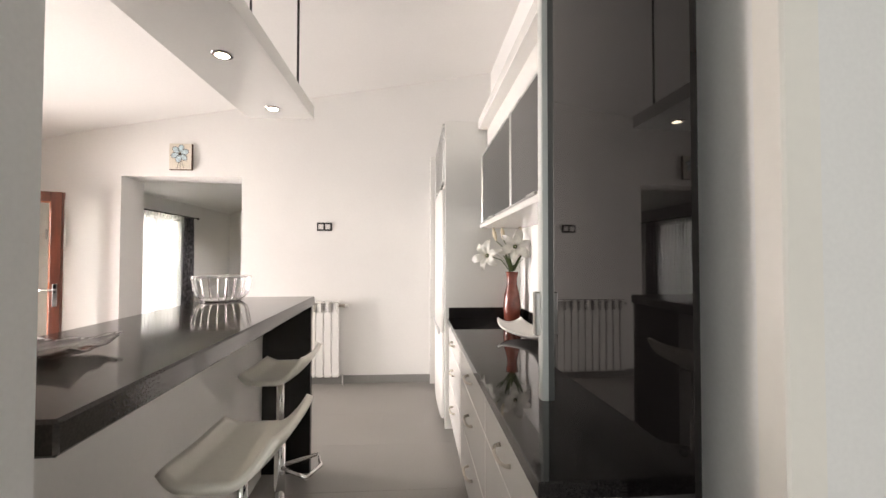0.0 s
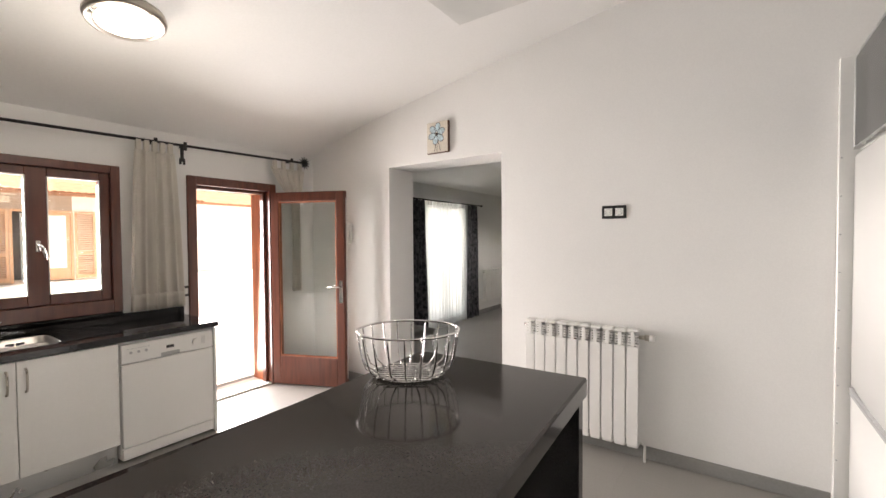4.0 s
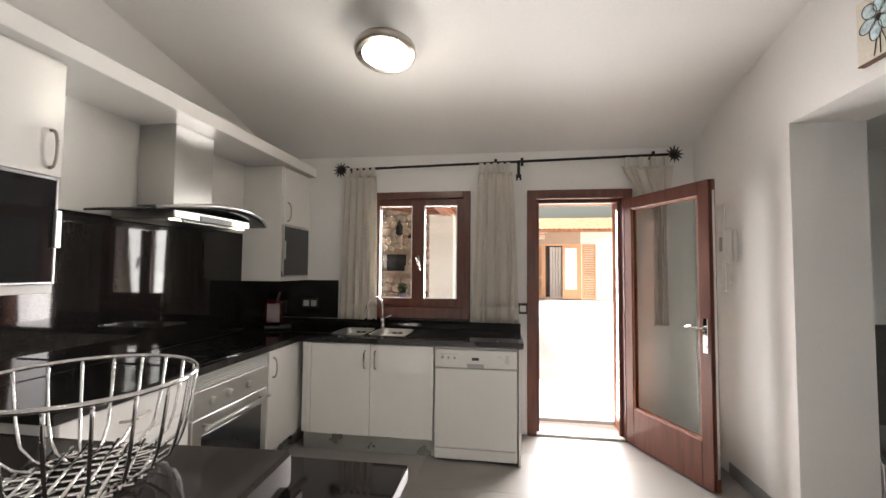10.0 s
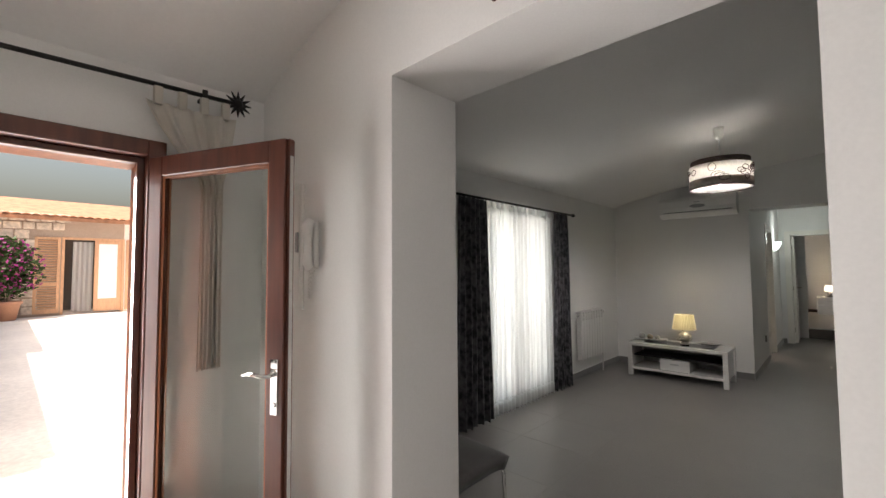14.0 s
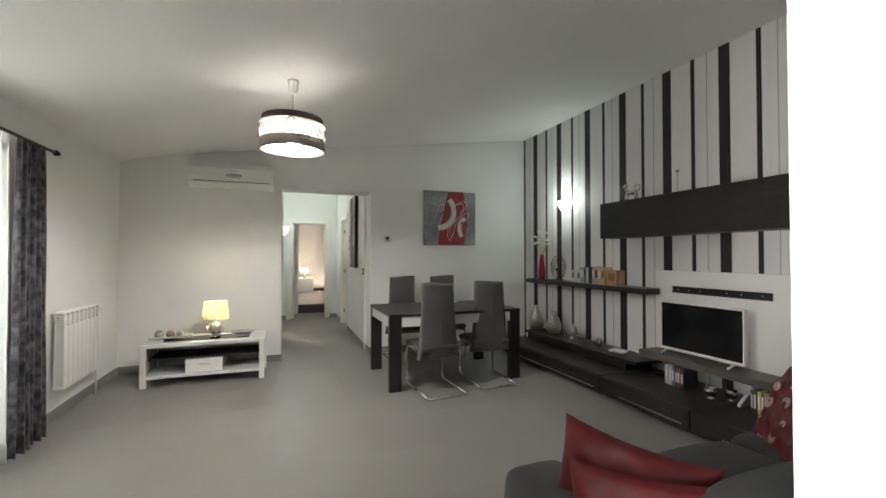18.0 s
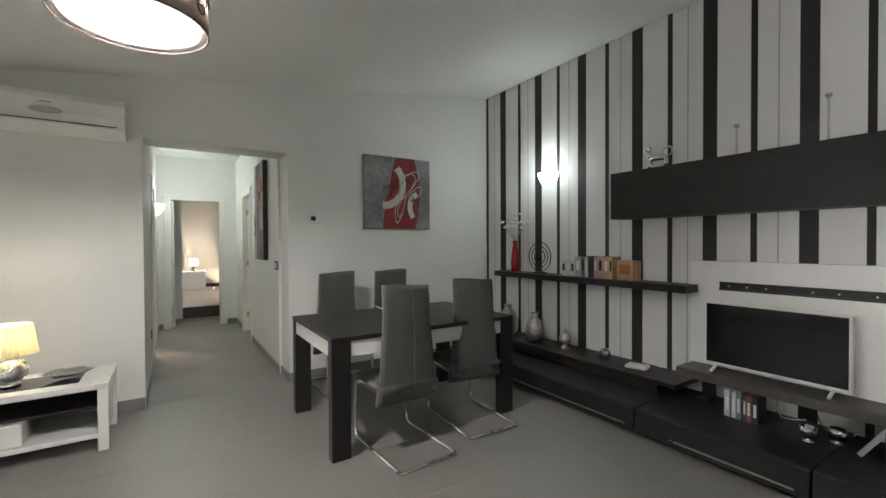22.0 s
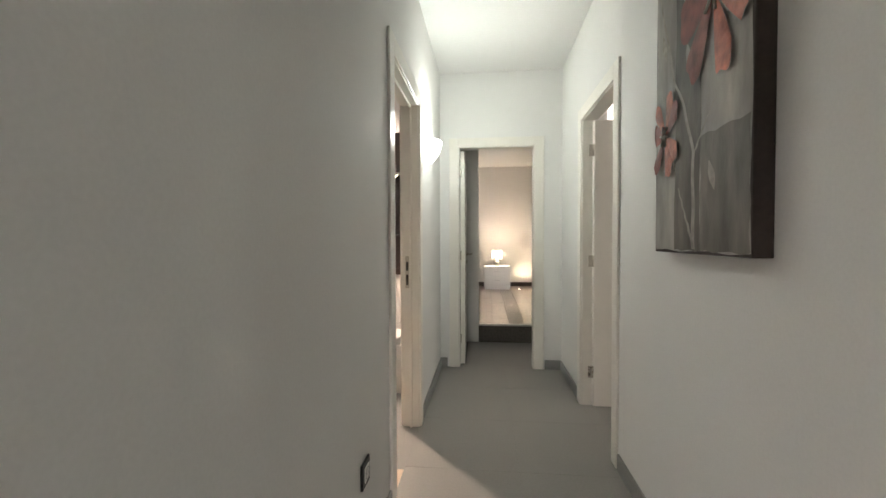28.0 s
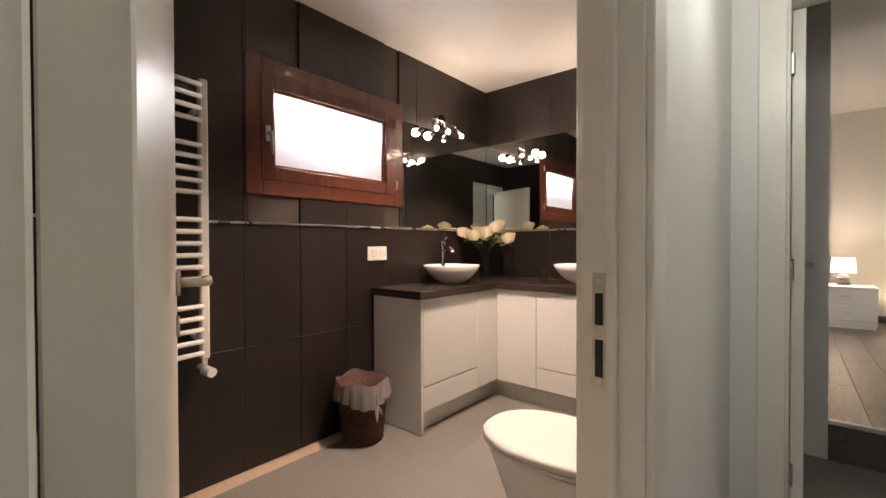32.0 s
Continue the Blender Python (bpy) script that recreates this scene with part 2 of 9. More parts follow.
M["satin"] = material("red_satin", (0.078, 0.005, 0.007), 0.55, grain=0.14, grain_scale=120, stain=0.25, stain_scale=9, bump=0.6, bump_scale=16, specular=0.35)
M["flowerprint"] = material("silver_embroidery", (0.27, 0.19, 0.18), 0.5, grain=0.2)
M["bathtile"] = material("dark_bath_tile", (0.021, 0.0145, 0.0125), 0.38, grain=0.12, grain_scale=60, stain=0.15, stain_scale=3, per_object=0.10, rough_var=0.06)
M["bathgrout"] = material("dark_grout", (0.06, 0.045, 0.038), 0.8, grain=0.1)
M["mosaic"] = material("brown_mosaic", (0.035, 0.024, 0.02), 0.25, grain=0.3, grain_scale=45, per_object=0.3)
M["ceramic"] = material("white_ceramic", (0.82, 0.80, 0.77), 0.1, coat=0.4, stain=0.015)
M["mirror"] = material("mirror_silver", (0.80, 0.81, 0.80), 0.015, metal=1.0)
M["wicker"] = material("brown_wicker", (0.10, 0.036, 0.025), 0.65, grain=0.4, grain_scale=70, bump=0.8, bump_scale=90)
M["bag"] = material("clear_bag", (0.75, 0.73, 0.72), 0.3, transmission=0.5, alpha=0.6, bump=0.4, bump_scale=30)
M["terracotta_vase"] = material("copper_brown_glaze", (0.17, 0.045, 0.030), 0.25, grain=0.25, grain_scale=18, coat=0.4)
M["redglaze"] = material("red_glass", (0.33, 0.008, 0.014), 0.1, metal=0.35, coat=0.5, stain=0.1)
M["petal"] = material("white_petal", (0.80, 0.79, 0.74), 0.6, grain=0.05, translucent=0.25)
M["cream_petal"] = material("cream_petal", (0.80, 0.72, 0.55), 0.6, grain=0.06, translucent=0.2)
M["green"] = material("flower_green", (0.075, 0.11, 0.035), 0.55, grain=0.25, grain_scale=40, translucent=0.15)
M["leaf"] = material("foliage_green", (0.06, 0.10, 0.03), 0.6, grain=0.3, grain_scale=30, translucent=0.25)
M["pink"] = material("bougainvillea_bract", (0.42, 0.05, 0.26), 0.6, grain=0.2, translucent=0.25)
M["twig"] = material("dry_twig", (0.30, 0.24, 0.17), 0.8, grain=0.2)
M["stone"] = material("honey_stone", (0.66, 0.54, 0.43), 0.85, grain=0.25, grain_scale=9, stain=0.2, stain_scale=3, bump=0.9, bump_scale=22, per_object=0.28)
M["mortar"] = material("lime_mortar", (0.40, 0.30, 0.23), 0.95, grain=0.2, bump=0.6, bump_scale=40)
M["render"] = material("cream_render", (0.82, 0.75, 0.66), 0.85, grain=0.06, stain=0.08, bump=0.3, bump_scale=40)
M["patio"] = material("pale_paving", (0.72, 0.69, 0.64), 0.8, grain=0.1, grain_scale=20, stain=0.12, stain_scale=0.6, per_object=0.05)
M["clay"] = material("clay_roof_tile", (0.42, 0.20, 0.11), 0.85, grain=0.2, stain=0.25, stain_scale=4, per_object=0.15)
M["pot"] = material("terracotta", (0.45, 0.23, 0.14), 0.8, grain=0.12, stain=0.15)
M["shutter"] = material("orange_shutter_paint", (0.60, 0.34, 0.19), 0.6, grain=0.12, grain_scale=30, stretch=(1, 1, 0.2), stain=0.08)
M["rattan"] = material("black_rattan", (0.03, 0.029, 0.03), 0.6, grain=0.3, grain_scale=90, bump=0.7, bump_scale=90)
M["cable"] = material("black_cable", (0.015, 0.015, 0.015), 0.5)
M["satin_white"] = material("door_paint", (0.80, 0.77, 0.71), 0.32, grain=0.01, stain=0.02)
M["brushed_gold"] = material("satin_nickel", (0.50, 0.46, 0.40), 0.3, metal=1.0, rough_var=0.06)
M["dark_ball"] = material("silver_ball", (0.42, 0.40, 0.38), 0.3, metal=0.8, grain=0.3, grain_scale=60, bump=0.8, bump_scale=90)
M["buddha"] = material("dark_bronze_resin", (0.045, 0.038, 0.033), 0.45, metal=0.3, grain=0.3, bump=0.5)
M["seat_white"] = material("off_white_moulded_seat", (0.82, 0.79, 0.70), 0.3, grain=0.02, stain=0.03, coat=0.2)
M["crockery"] = material("glazed_white_plate", (0.78, 0.77, 0.74), 0.18, coat=0.3)


def glowing(name, colour, strength):
    return material(name, colour, 0.6, emission=strength, emission_colour=colour)


def glass_material(name, tint=(0.96, 0.98, 0.97), rough=0.0):
    mat = bpy.data.materials.new(name)
    mat.use_nodes = True
    nodes, links = mat.node_tree.nodes, mat.node_tree.links
    nodes.remove(nodes["Principled BSDF"])
    t, g, f, x = (nodes.new("ShaderNodeBsdf" + k) if k in ("Transparent", "Glossy") else nodes.new("ShaderNode" + k) for k in ("Transparent", "Glossy", "LayerWeight", "MixShader"))
    t.inputs["Color"].default_value = (*tint, 1)
    g.inputs["Roughness"].default_value = rough + 0.01
    f.inputs["Blend"].default_value = 0.5
    w, a = nodes.new("ShaderNodeMath"), nodes.new("ShaderNodeMath")
    w.operation, w.inputs[1].default_value = "POWER", 5.0
    a.operation, a.inputs[1].default_value, a.inputs[2].default_value = "MULTIPLY_ADD", 0.9, 0.04
    links.new(f.outputs["Facing"], w.inputs[0])
    links.new(w.outputs[0], a.inputs[0])
    links.new(a.outputs[0], x.inputs[0])
    links.new(t.outputs[0], x.inputs[1])
    links.new(g.outputs[0], x.inputs[2])
    links.new(x.outputs[0], nodes["Material Output"].inputs[0])
    return mat


M["pebble"] = material("grey_pebble", (0.16, 0.15, 0.135), 0.6, grain=0.2, grain_scale=50, per_object=0.2)
M["bathfloor"] = material("beige_bath_tile", (0.62, 0.47, 0.35), 0.4, grain=0.05, grain_scale=60, stain=0.04, stain_scale=1.5, per_object=0.02)
M["glass"] = glass_material("window_glass")
M["vaseglass"] = glass_material("clear_vase_glass", (0.85, 0.88, 0.87))
M["greyglass_clear"] = glass_material("smoked_clear_glass", (0.55, 0.55, 0.55))
M["frosted"] = material("frosted_pane", (0.9, 0.92, 0.95), 0.5, translucent=0.8, alpha=0.7)
M["glow_kitchen"] = glowing("lit_glass_shade", (1.0, 0.93, 0.78), 3.5)
M["glow_spot"] = glowing("lit_spot", (1.0, 0.86, 0.62), 12)
M["glow_cool"] = glowing("lit_opal_glass", (0.86, 1.0, 0.94), 1.5)
M["glow_pendant"] = glowing("lit_pendant_bulb", (1.0, 0.95, 0.90), 330)
M["glow_bulb"] = glowing("lit_bulb", (1.0, 0.93, 0.82), 6)
M["shade_cream"] = material("pleated_cream_shade", (0.60, 0.53, 0.33), 0.8, grain=0.12, grain_scale=60, stretch=(6, 6, 0.3), translucent=0.22)
M["shade_white"] = material("white_fabric_shade", (0.86, 0.84, 0.81), 0.8, grain=0.06, translucent=0.9)
M["diffuser"] = material("thin_diffuser", (0.84, 0.82, 0.79), 0.8, grain=0.04, translucent=0.6, alpha=0.84)
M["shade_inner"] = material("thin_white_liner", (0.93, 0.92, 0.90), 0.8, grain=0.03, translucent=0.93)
M["shade_brown"] = material("brown_fabric_shade", (0.17, 0.13, 0.115), 0.8, grain=0.15, translucent=0.2)
M["shade_taupe"] = material("taupe_fabric_shade", (0.55, 0.49, 0.44), 0.8, grain=0.1, translucent=0.5)

# ---- building helpers ----


class Shape:
    """Collects vertices and faces of one mesh."""

    def __init__(self):
        self.v, self.f, self.smooth = [], [], []

    def add(self, v, f, smooth=False):
        n = len(self.v)
        self.v += [tuple(p) for p in v]
        self.f += [tuple(i + n for i in q) for q in f]
        self.smooth += [smooth] * len(f)
        return self

    def box(self, x0, x1, y0, y1, z0, z1, r=0.0):
        if x1 < x0: x0, x1 = x1, x0
        if y1 < y0: y0, y1 = y1, y0
        if z1 < z0: z0, z1 = z1, z0
        r = min(r, 0.45 * min(x1 - x0, y1 - y0, z1 - z0))
        if r <= 0:
            v = [(x, y, z) for z in (z0, z1) for y in (y0, y1) for x in (x0, x1)]
            return self.add(v, [(0, 2, 3, 1), (4, 5, 7, 6), (0, 1, 5, 4), (2, 6, 7, 3), (0, 4, 6, 2), (1, 3, 7, 5)])
        c, h = ((x0 + x1) / 2, (y0 + y1) / 2, (z0 + z1) / 2), ((x1 - x0) / 2, (y1 - y0) / 2, (z1 - z0) / 2)
        idx, v = {}, []
        for sx in (-1, 1):
            for sy in (-1, 1):
                for sz in (-1, 1):
                    for a in range(3):
                        s = (sx, sy, sz)
                        idx[s, a] = len(v)
                        v.append(tuple(c[k] + s[k] * (h[k] - (0 if k == a else r)) for k in range(3)))
        f = []
        for a in range(3):
            b, d = (a + 1) % 3, (a + 2) % 3
            for s in (-1, 1):
                q = []
                for (tb, td) in ((-1, -1), (1, -1), (1, 1), (-1, 1)):
                    k = [0, 0, 0]
                    k[a], k[b], k[d] = s, tb, td
                    q.append(idx[tuple(k), a])
                f.append(q)
            for tb in (-1, 1):
                for td in (-1, 1):
                    k0, k1 = [0, 0, 0], [0, 0, 0]
                    k0[a], k0[b], k0[d] = -1, tb, td
                    k1[a], k1[b], k1[d] = 1, tb, td
                    f.append([idx[tuple(k0), b], idx[tuple(k1), b], idx[tuple(k1), d], idx[tuple(k0), d]])
        for sx in (-1, 1):
            for sy in (-1, 1):
                for sz in (-1, 1):
                    f.append([idx[(sx, sy, sz), a] for a in range(3)])
        out = []
        for q in f:
            p = [Vector(v[i]) for i in q]
            nrm = (p[1] - p[0]).cross(p[2] - p[0])
            mid = sum(p, Vector()) / len(p) - Vector(c)
            out.append(q if nrm.dot(mid) > 0 else q[::-1])
        return self.add(v, out)

    def tube(self, pts, r, n=8, closed=False, caps=True):
        pts = [Vector(p) for p in pts]
        rs = r if isinstance(r, (list, tuple)) else [r] * len(pts)
        m = len(pts)
        v, f = [], []
        side = None
        for i, p in enumerate(pts):
            a = pts[(i - 1) % m] if (closed or i > 0) else p
            b = pts[(i + 1) % m] if (closed or i < m - 1) else p
            d = (b - a).normalized() if (b - a).length > 1e-9 else Vector((0, 0, 1))
            if side is None:
                side = d.orthogonal().normalized()
            side = (side - d * side.dot(d))
            side = side.normalized() if side.length > 1e-6 else d.orthogonal().normalized()
            up = d.cross(side)
            v += [p + (side * math.cos(2 * math.pi * k / n) + up * math.sin(2 * math.pi * k / n)) * rs[i] for k in range(n)]
        for i in range(m if closed else m - 1):
            j = (i + 1) % m
            f += [(i * n + k, i * n + (k + 1) % n, j * n + (k + 1) % n, j * n + k) for k in range(n)]
        self.add(v, f, True)
        if caps and not closed:
            base = len(self.v) - m * n
            self.f += [tuple(base + k for k in range(n))[::-1], tuple(base + (m - 1) * n + k for k in range(n))]
            self.smooth += [False, False]
        return self

    def cyl(self, p0, p1, r, n=16, r1=None):
        return self.tube([p0, p1], [r, r if r1 is None else r1], n)

    def lathe(self, profile, at=(0, 0, 0), n=24, sx=1.0, sy=1.0, wave=None):
        """profile: (radius, height) from the bottom up."""
        v, f = [], []
        for r, z in profile:
            for k in range(n):
                a = 2 * math.pi * k / n
                q = r * (1 + (wave(a, z) if wave else 0))
                v.append((at[0] + q * sx * math.cos(a), at[1] + q * sy * math.sin(a), at[2] + z))
        for i in range(len(profile) - 1):
            f += [(i * n + k, i * n + (k + 1) % n, (i + 1) * n + (k + 1) % n, (i + 1) * n + k) for k in range(n)]
        self.add(v, f, True)
        base = len(self.v) - len(v)
        if profile[0][0] > 1e-4:
            self.f.append(tuple(base + k for k in range(n))[::-1])
            self.smooth.append(False)
        if profile[-1][0] > 1e-4:
            self.f.append(tuple(base + (len(profile) - 1) * n + k for k in range(n)))
            self.smooth.append(False)
        return self

    def sheet(self, fn, nu, nv, thick=0.0, wrap=False):
        """A surface fn(u, v) over the unit square; with thick also its back and rim along the normal."""
        pts = [[Vector(fn(i / nu, j / nv)) for i in range(nu + 1)] for j in range(nv + 1)]
        v = [p for row in pts for p in row]
        w = nu + 1
        f = [(j * w + i, j * w + i + 1, (j + 1) * w + i + 1, (j + 1) * w + i) for j in range(nv) for i in range(nu)]
        if not thick:
            return self.add(v, f, True)
        back = []
        for j in range(nv + 1):
            for i in range(nu + 1):
                du = pts[j][min(i + 1, nu)] - pts[j][max(i - 1, 0)]
                dv = pts[min(j + 1, nv)][i] - pts[max(j - 1, 0)][i]
                nn = du.cross(dv)
                nn = nn.normalized() if nn.length > 1e-9 else Vector((0, 0, 1))
                back.append(pts[j][i] - nn * thick)
        n = len(v)
        f += [tuple(k + n for k in q[::-1]) for q in f]
        rim = [(0, i) for i in range(nu)] + [(j, nu) for j in range(nv)] + [(nv, i) for i in range(nu, 0, -1)] + [(j, 0) for j in range(nv, 0, -1)]
        ids = [j * w + i for j, i in rim]
        f += [(ids[(k + 1) % len(ids)], ids[k], ids[k] + n, ids[(k + 1) % len(ids)] + n) for k in range(len(ids))]
        return self.add(v + back, f, True)

    def ball(self, c, r, nu=16, nv=10, sx=1, sy=1, sz=1):
        prof = [(max(1e-5, r * math.sin(math.pi * j / nv)), -r * sz * math.cos(math.pi * j / nv)) for j in range(nv + 1)]
        return self.lathe(prof, c, nu, sx, sy)

    def moved(self, m):
        self.v = [tuple(m @ Vector(p)) for p in self.v]
        return self


def mesh_of(name, shape):
    me = bpy.data.meshes.new(name)
    me.from_pydata(shape.v, [], shape.f)
    me.polygons.foreach_set("use_smooth", shape.smooth)
    return me


def part(name, shape, mat, parent=None, label=""):
    me = mesh_of(name, shape)
    me.materials.append(M[mat] if isinstance(mat, str) else mat)
    ob = new(name, me)
    ob.parent = parent
    if label:
        ob["label"] = label
    return ob


def thing(name, label, category, at=(0, 0, 0), turn=0.0, group=""):
    """An Empty at the base of a thing, to carry its parts."""
    ob = new(name)
    ob.empty_display_size = 0.05
    ob.matrix_world = pose(*at, 0, 0, turn)
    return tagged(ob, label, category, group)


def structure(name, shape, mat, label=""):
    ob = part(name, shape, mat)
    return tagged(ob, label, name.split("_")[0], "", "structure")


def S():
    return Shape()

# ---- the plan ----
KX0, KX1, KY0, KY1 = -3.96, 1.08, 1.0, 4.68          # kitchen
GX0, GX1 = -3.67, 1.37                               # the same walls in the kitchen's own axes
KITCHEN = Matrix.Translation((KX0 - GX0, 0, 0))      # sets the kitchen beside the living room
LX0, LX1, LY0, LY1 = -4.10, 1.14, 5.05, 10.26         # living room
HX0, HX1, HY1 = -2.40, -1.30, 13.90                  # corridor
BX0, BX1, BY0, BY1 = -4.30, -2.50, 11.70, 15.0       # bathroom
RX0, RX1, RY0, RY1 = -4.2, -1.0, 14.0, 18.75         # bedroom
DOORWAY = (-0.33, 0.76)


def walls_along_x(s, y0, y1, x0, x1, z1, holes=(), z0=0.0):
    """A wall between y0 and y1 from x0 to x1, with holes (x0, x1, z0, z1)."""
    x = x0
    for a, b, lo, hi in sorted(holes):
        s.box(x, a, y0, y1, z0, z1)
        if lo > z0:
            s.box(a, b, y0, y1, z0, lo)
        if hi < z1:
            s.box(a, b, y0, y1, hi, z1)
        x = b
    s.box(x, x1, y0, y1, z0, z1)
    return s


def walls_along_y(s, x0, x1, y0, y1, z1, holes=(), z0=0.0):
    y = y0
    for a, b, lo, hi in sorted(holes):
        s.box(x0, x1, y, a, z0, z1)
        if lo > z0:
            s.box(x0, x1, a, b, z0, lo)
        if hi < z1:
            s.box(x0, x1, a, b, hi, z1)
        y = b
    s.box(x0, x1, y, y1, z0, z1)
    return s


KDOOR = (3.40, 4.15, 0.0, 2.02)       # garden door opening, kitchen window wall
KWIN = (1.95, 2.83, 0.93, 2.03)
structure("wall_kitchen_west", walls_along_y(S(), KX0 - 0.30, KX0, 0.7, KY1, 3.0, [KWIN, KDOOR]), "wall", "white plastered kitchen wall with window and garden door")
structure("wall_kitchen_south", walls_along_x(S(), 0.74, KY0, -4.26, 1.35, 3.5, [(-0.97, 0.76, 0, 3.5)]), "wall", "white plastered wall behind the cooker")
structure("wall_entry_partition", walls_along_x(S(), 0.70, 0.738, -1.0, 2.3, 3.5, [(DOORWAY[0], DOORWAY[1], 0, 2.3)]), "wall", "thin white wall round the entry doorway")
structure("wall_entry_return", S().box(-1.5, -0.199, 0.55, 0.667, 0, 2.9), "wall", "white wall end beside the entry doorway")
structure("wall_kitchen_east", S().box(KX1, KX1 + 0.25, KY0, KY1, 0, 3.5), "wall", "white plastered wall behind the wall cabinets")
structure("wall_middle", walls_along_x(S(), KY1, LY0, LX0 - 0.30, 1.65, 3.5, [(-2.803, -1.585, 0, 2.185)]), "wall", "thick white wall with an opening to the living room")
structure("wall_living_west", walls_along_y(S(), LX0 - 0.30, LX0, LY0, LY1, 3.0, [(6.85, 8.15, 0.0, 2.12)]), "wall", "white plastered wall with the curtained terrace door")
structure("wall_living_east", S().box(LX1 + 0.012, LX1 + 0.28, LY0, LY1, 0, 3.5), "wall", "white wall that carries the striped wallpaper")
structure("wall_living_north", walls_along_x(S(), LY1, LY1 + 0.32, LX0 - 0.30, 1.53, 3.5, [(HX0 + 0.002, -1.275, 0, 2.18)]), "wall", "white wall with the opening to the corridor")
BD = (11.905, 12.66, 0, 2.04)
structure("wall_corridor_west", walls_along_y(S(), HX0 - 0.10, HX0, LY1 + 0.32, HY1 + 0.12, 2.9, [BD]), "wall", "white corridor wall beside the bathroom door")
RD = (12.33, 13.12, 0, 2.04)
structure("wall_corridor_east", walls_along_y(S(), HX1, HX1 + 0.10, LY1 + 0.32, HY1, 2.9, [RD]), "wall", "white corridor wall with a side door")
ED = (-2.245, -1.53, 0, 2.04)
structure("wall_corridor_end", walls_along_x(S(), HY1, HY1 + 0.10, HX0, HX1 + 0.10, 2.9, [ED]), "wall", "white wall round the bedroom door")
structure("wall_bath_north", S().box(BX0 - 0.2, HX0, BY1, BY1 + 0.1, 0, 2.8), "bathgrout", "dark bathroom wall behind the mirror")
BW = (12.93, 13.89, 1.44, 2.03)
structure("wall_bath_west", walls_along_y(S(), BX0 - 0.25, BX0, BY0, BY1, 2.8, [BW]), "bathgrout", "dark tiled bathroom wall with a small window")
structure("wall_bath_south", S().box(BX0, HX0 - 0.10, BY0 - 0.1, BY0, 0, 2.8), "bathtile", "dark tiled bathroom end wall")
structure("wall_bath_east", S().box(HX0 - 0.10, HX0, HY1 + 0.12, BY1, 0, 2.8), "wall", "white bathroom partition")
structure("wall_bedroom_east", walls_along_y(S(), RX1, RX1 + 0.12, RY0, RY1, 2.9, [(16.2, 17.62, 0.21, 2.30)]), "wall", "white bedroom wall with an opening")
structure("wall_bedroom_north", S().box(RX0, RX1 + 0.12, RY1, RY1 + 0.12, 0, 2.9), "wall", "white bedroom end wall")
structure("wall_bedroom_west", S().box(RX0 - 0.12, RX0, BY1 + 0.1, RY1 + 0.12, 0, 2.9), "wall", "white bedroom wall")
structure("wall_bedroom_lobby", S().box(HX0, -2.065, 14.85, 14.95, 0, 2.9).box(HX1 + 0.1, RX1, HY1, HY1 + 0.1, 0, 2.9), "wall", "white lobby wall at the bedroom step")
structure("wall_dressing", S().box(0.5, 0.6, 15.6, 18.0, 0.2, 2.8).box(RX1 + 0.12, 0.5, 15.5, 15.6, 0.2, 2.8).box(RX1 + 0.12, 0.5, 18.0, 18.1, 0.2, 2.8), "wall", "white side room walls")
structure("wall_side_room", S().box(1.4, 1.5, 11.2, 14.2, 0, 2.9).box(HX1 + 0.1, 1.4, 11.1, 11.2, 0, 2.9).box(RX1 + 0.12, 1.4, 14.1, 14.2, 0, 2.9), "wall", "white side room walls")
structure("wall_entry", S().box(-1.6, -1.5, -3.2, 0.74, 0, 2.9).box(2.3, 2.4, -3.2, 0.74, 0, 2.9).box(-1.6, 2.4, -3.3, -3.2, 0, 2.9), "wall", "white entry hall walls")


def sloped(s, xs, y0, y1, thick=0.15):
    """A ceiling sheet over points (x, z), from y0 to y1."""
    n = len(xs)
    v = [(x, y, z + t) for t in (0, thick) for y in (y0, y1) for x, z in xs]
    f = []
    for i in range(n - 1):
        f += [(i, i + 1, n + i + 1, n + i)[::-1], (2 * n + i, 2 * n + i + 1, 3 * n + i + 1, 3 * n + i)]
        f += [(i, i + 1, 2 * n + i + 1, 2 * n + i), (n + i, n + i + 1, 3 * n + i + 1, 3 * n + i)[::-1]]
    f += [(0, n, 3 * n, 2 * n)[::-1], (n - 1, 2 * n - 1, 4 * n - 1, 3 * n - 1)]
    return s.add(v, f, False)


KCEIL = [(x + KX0 - GX0, z) for x, z in ((-3.67, 2.40), (-3.60, 2.435), (-3.48, 2.485), (-3.3, 2.545), (-3.05, 2.612), (-2.7, 2.681), (1.40, 3.399))]
LCEIL = [(-4.10, 2.37), (-4.0, 2.41), (-3.85, 2.445), (-3.6, 2.492), (-3.3, 2.545), (-2.4, 2.67), (1.262, 3.150)]


def smooth_faces(ob, angle):
    ob.data.polygons.foreach_set("use_smooth", [True] * len(ob.data.polygons))
    ob.data.set_sharp_from_angle(angle=radians(angle))
    return ob


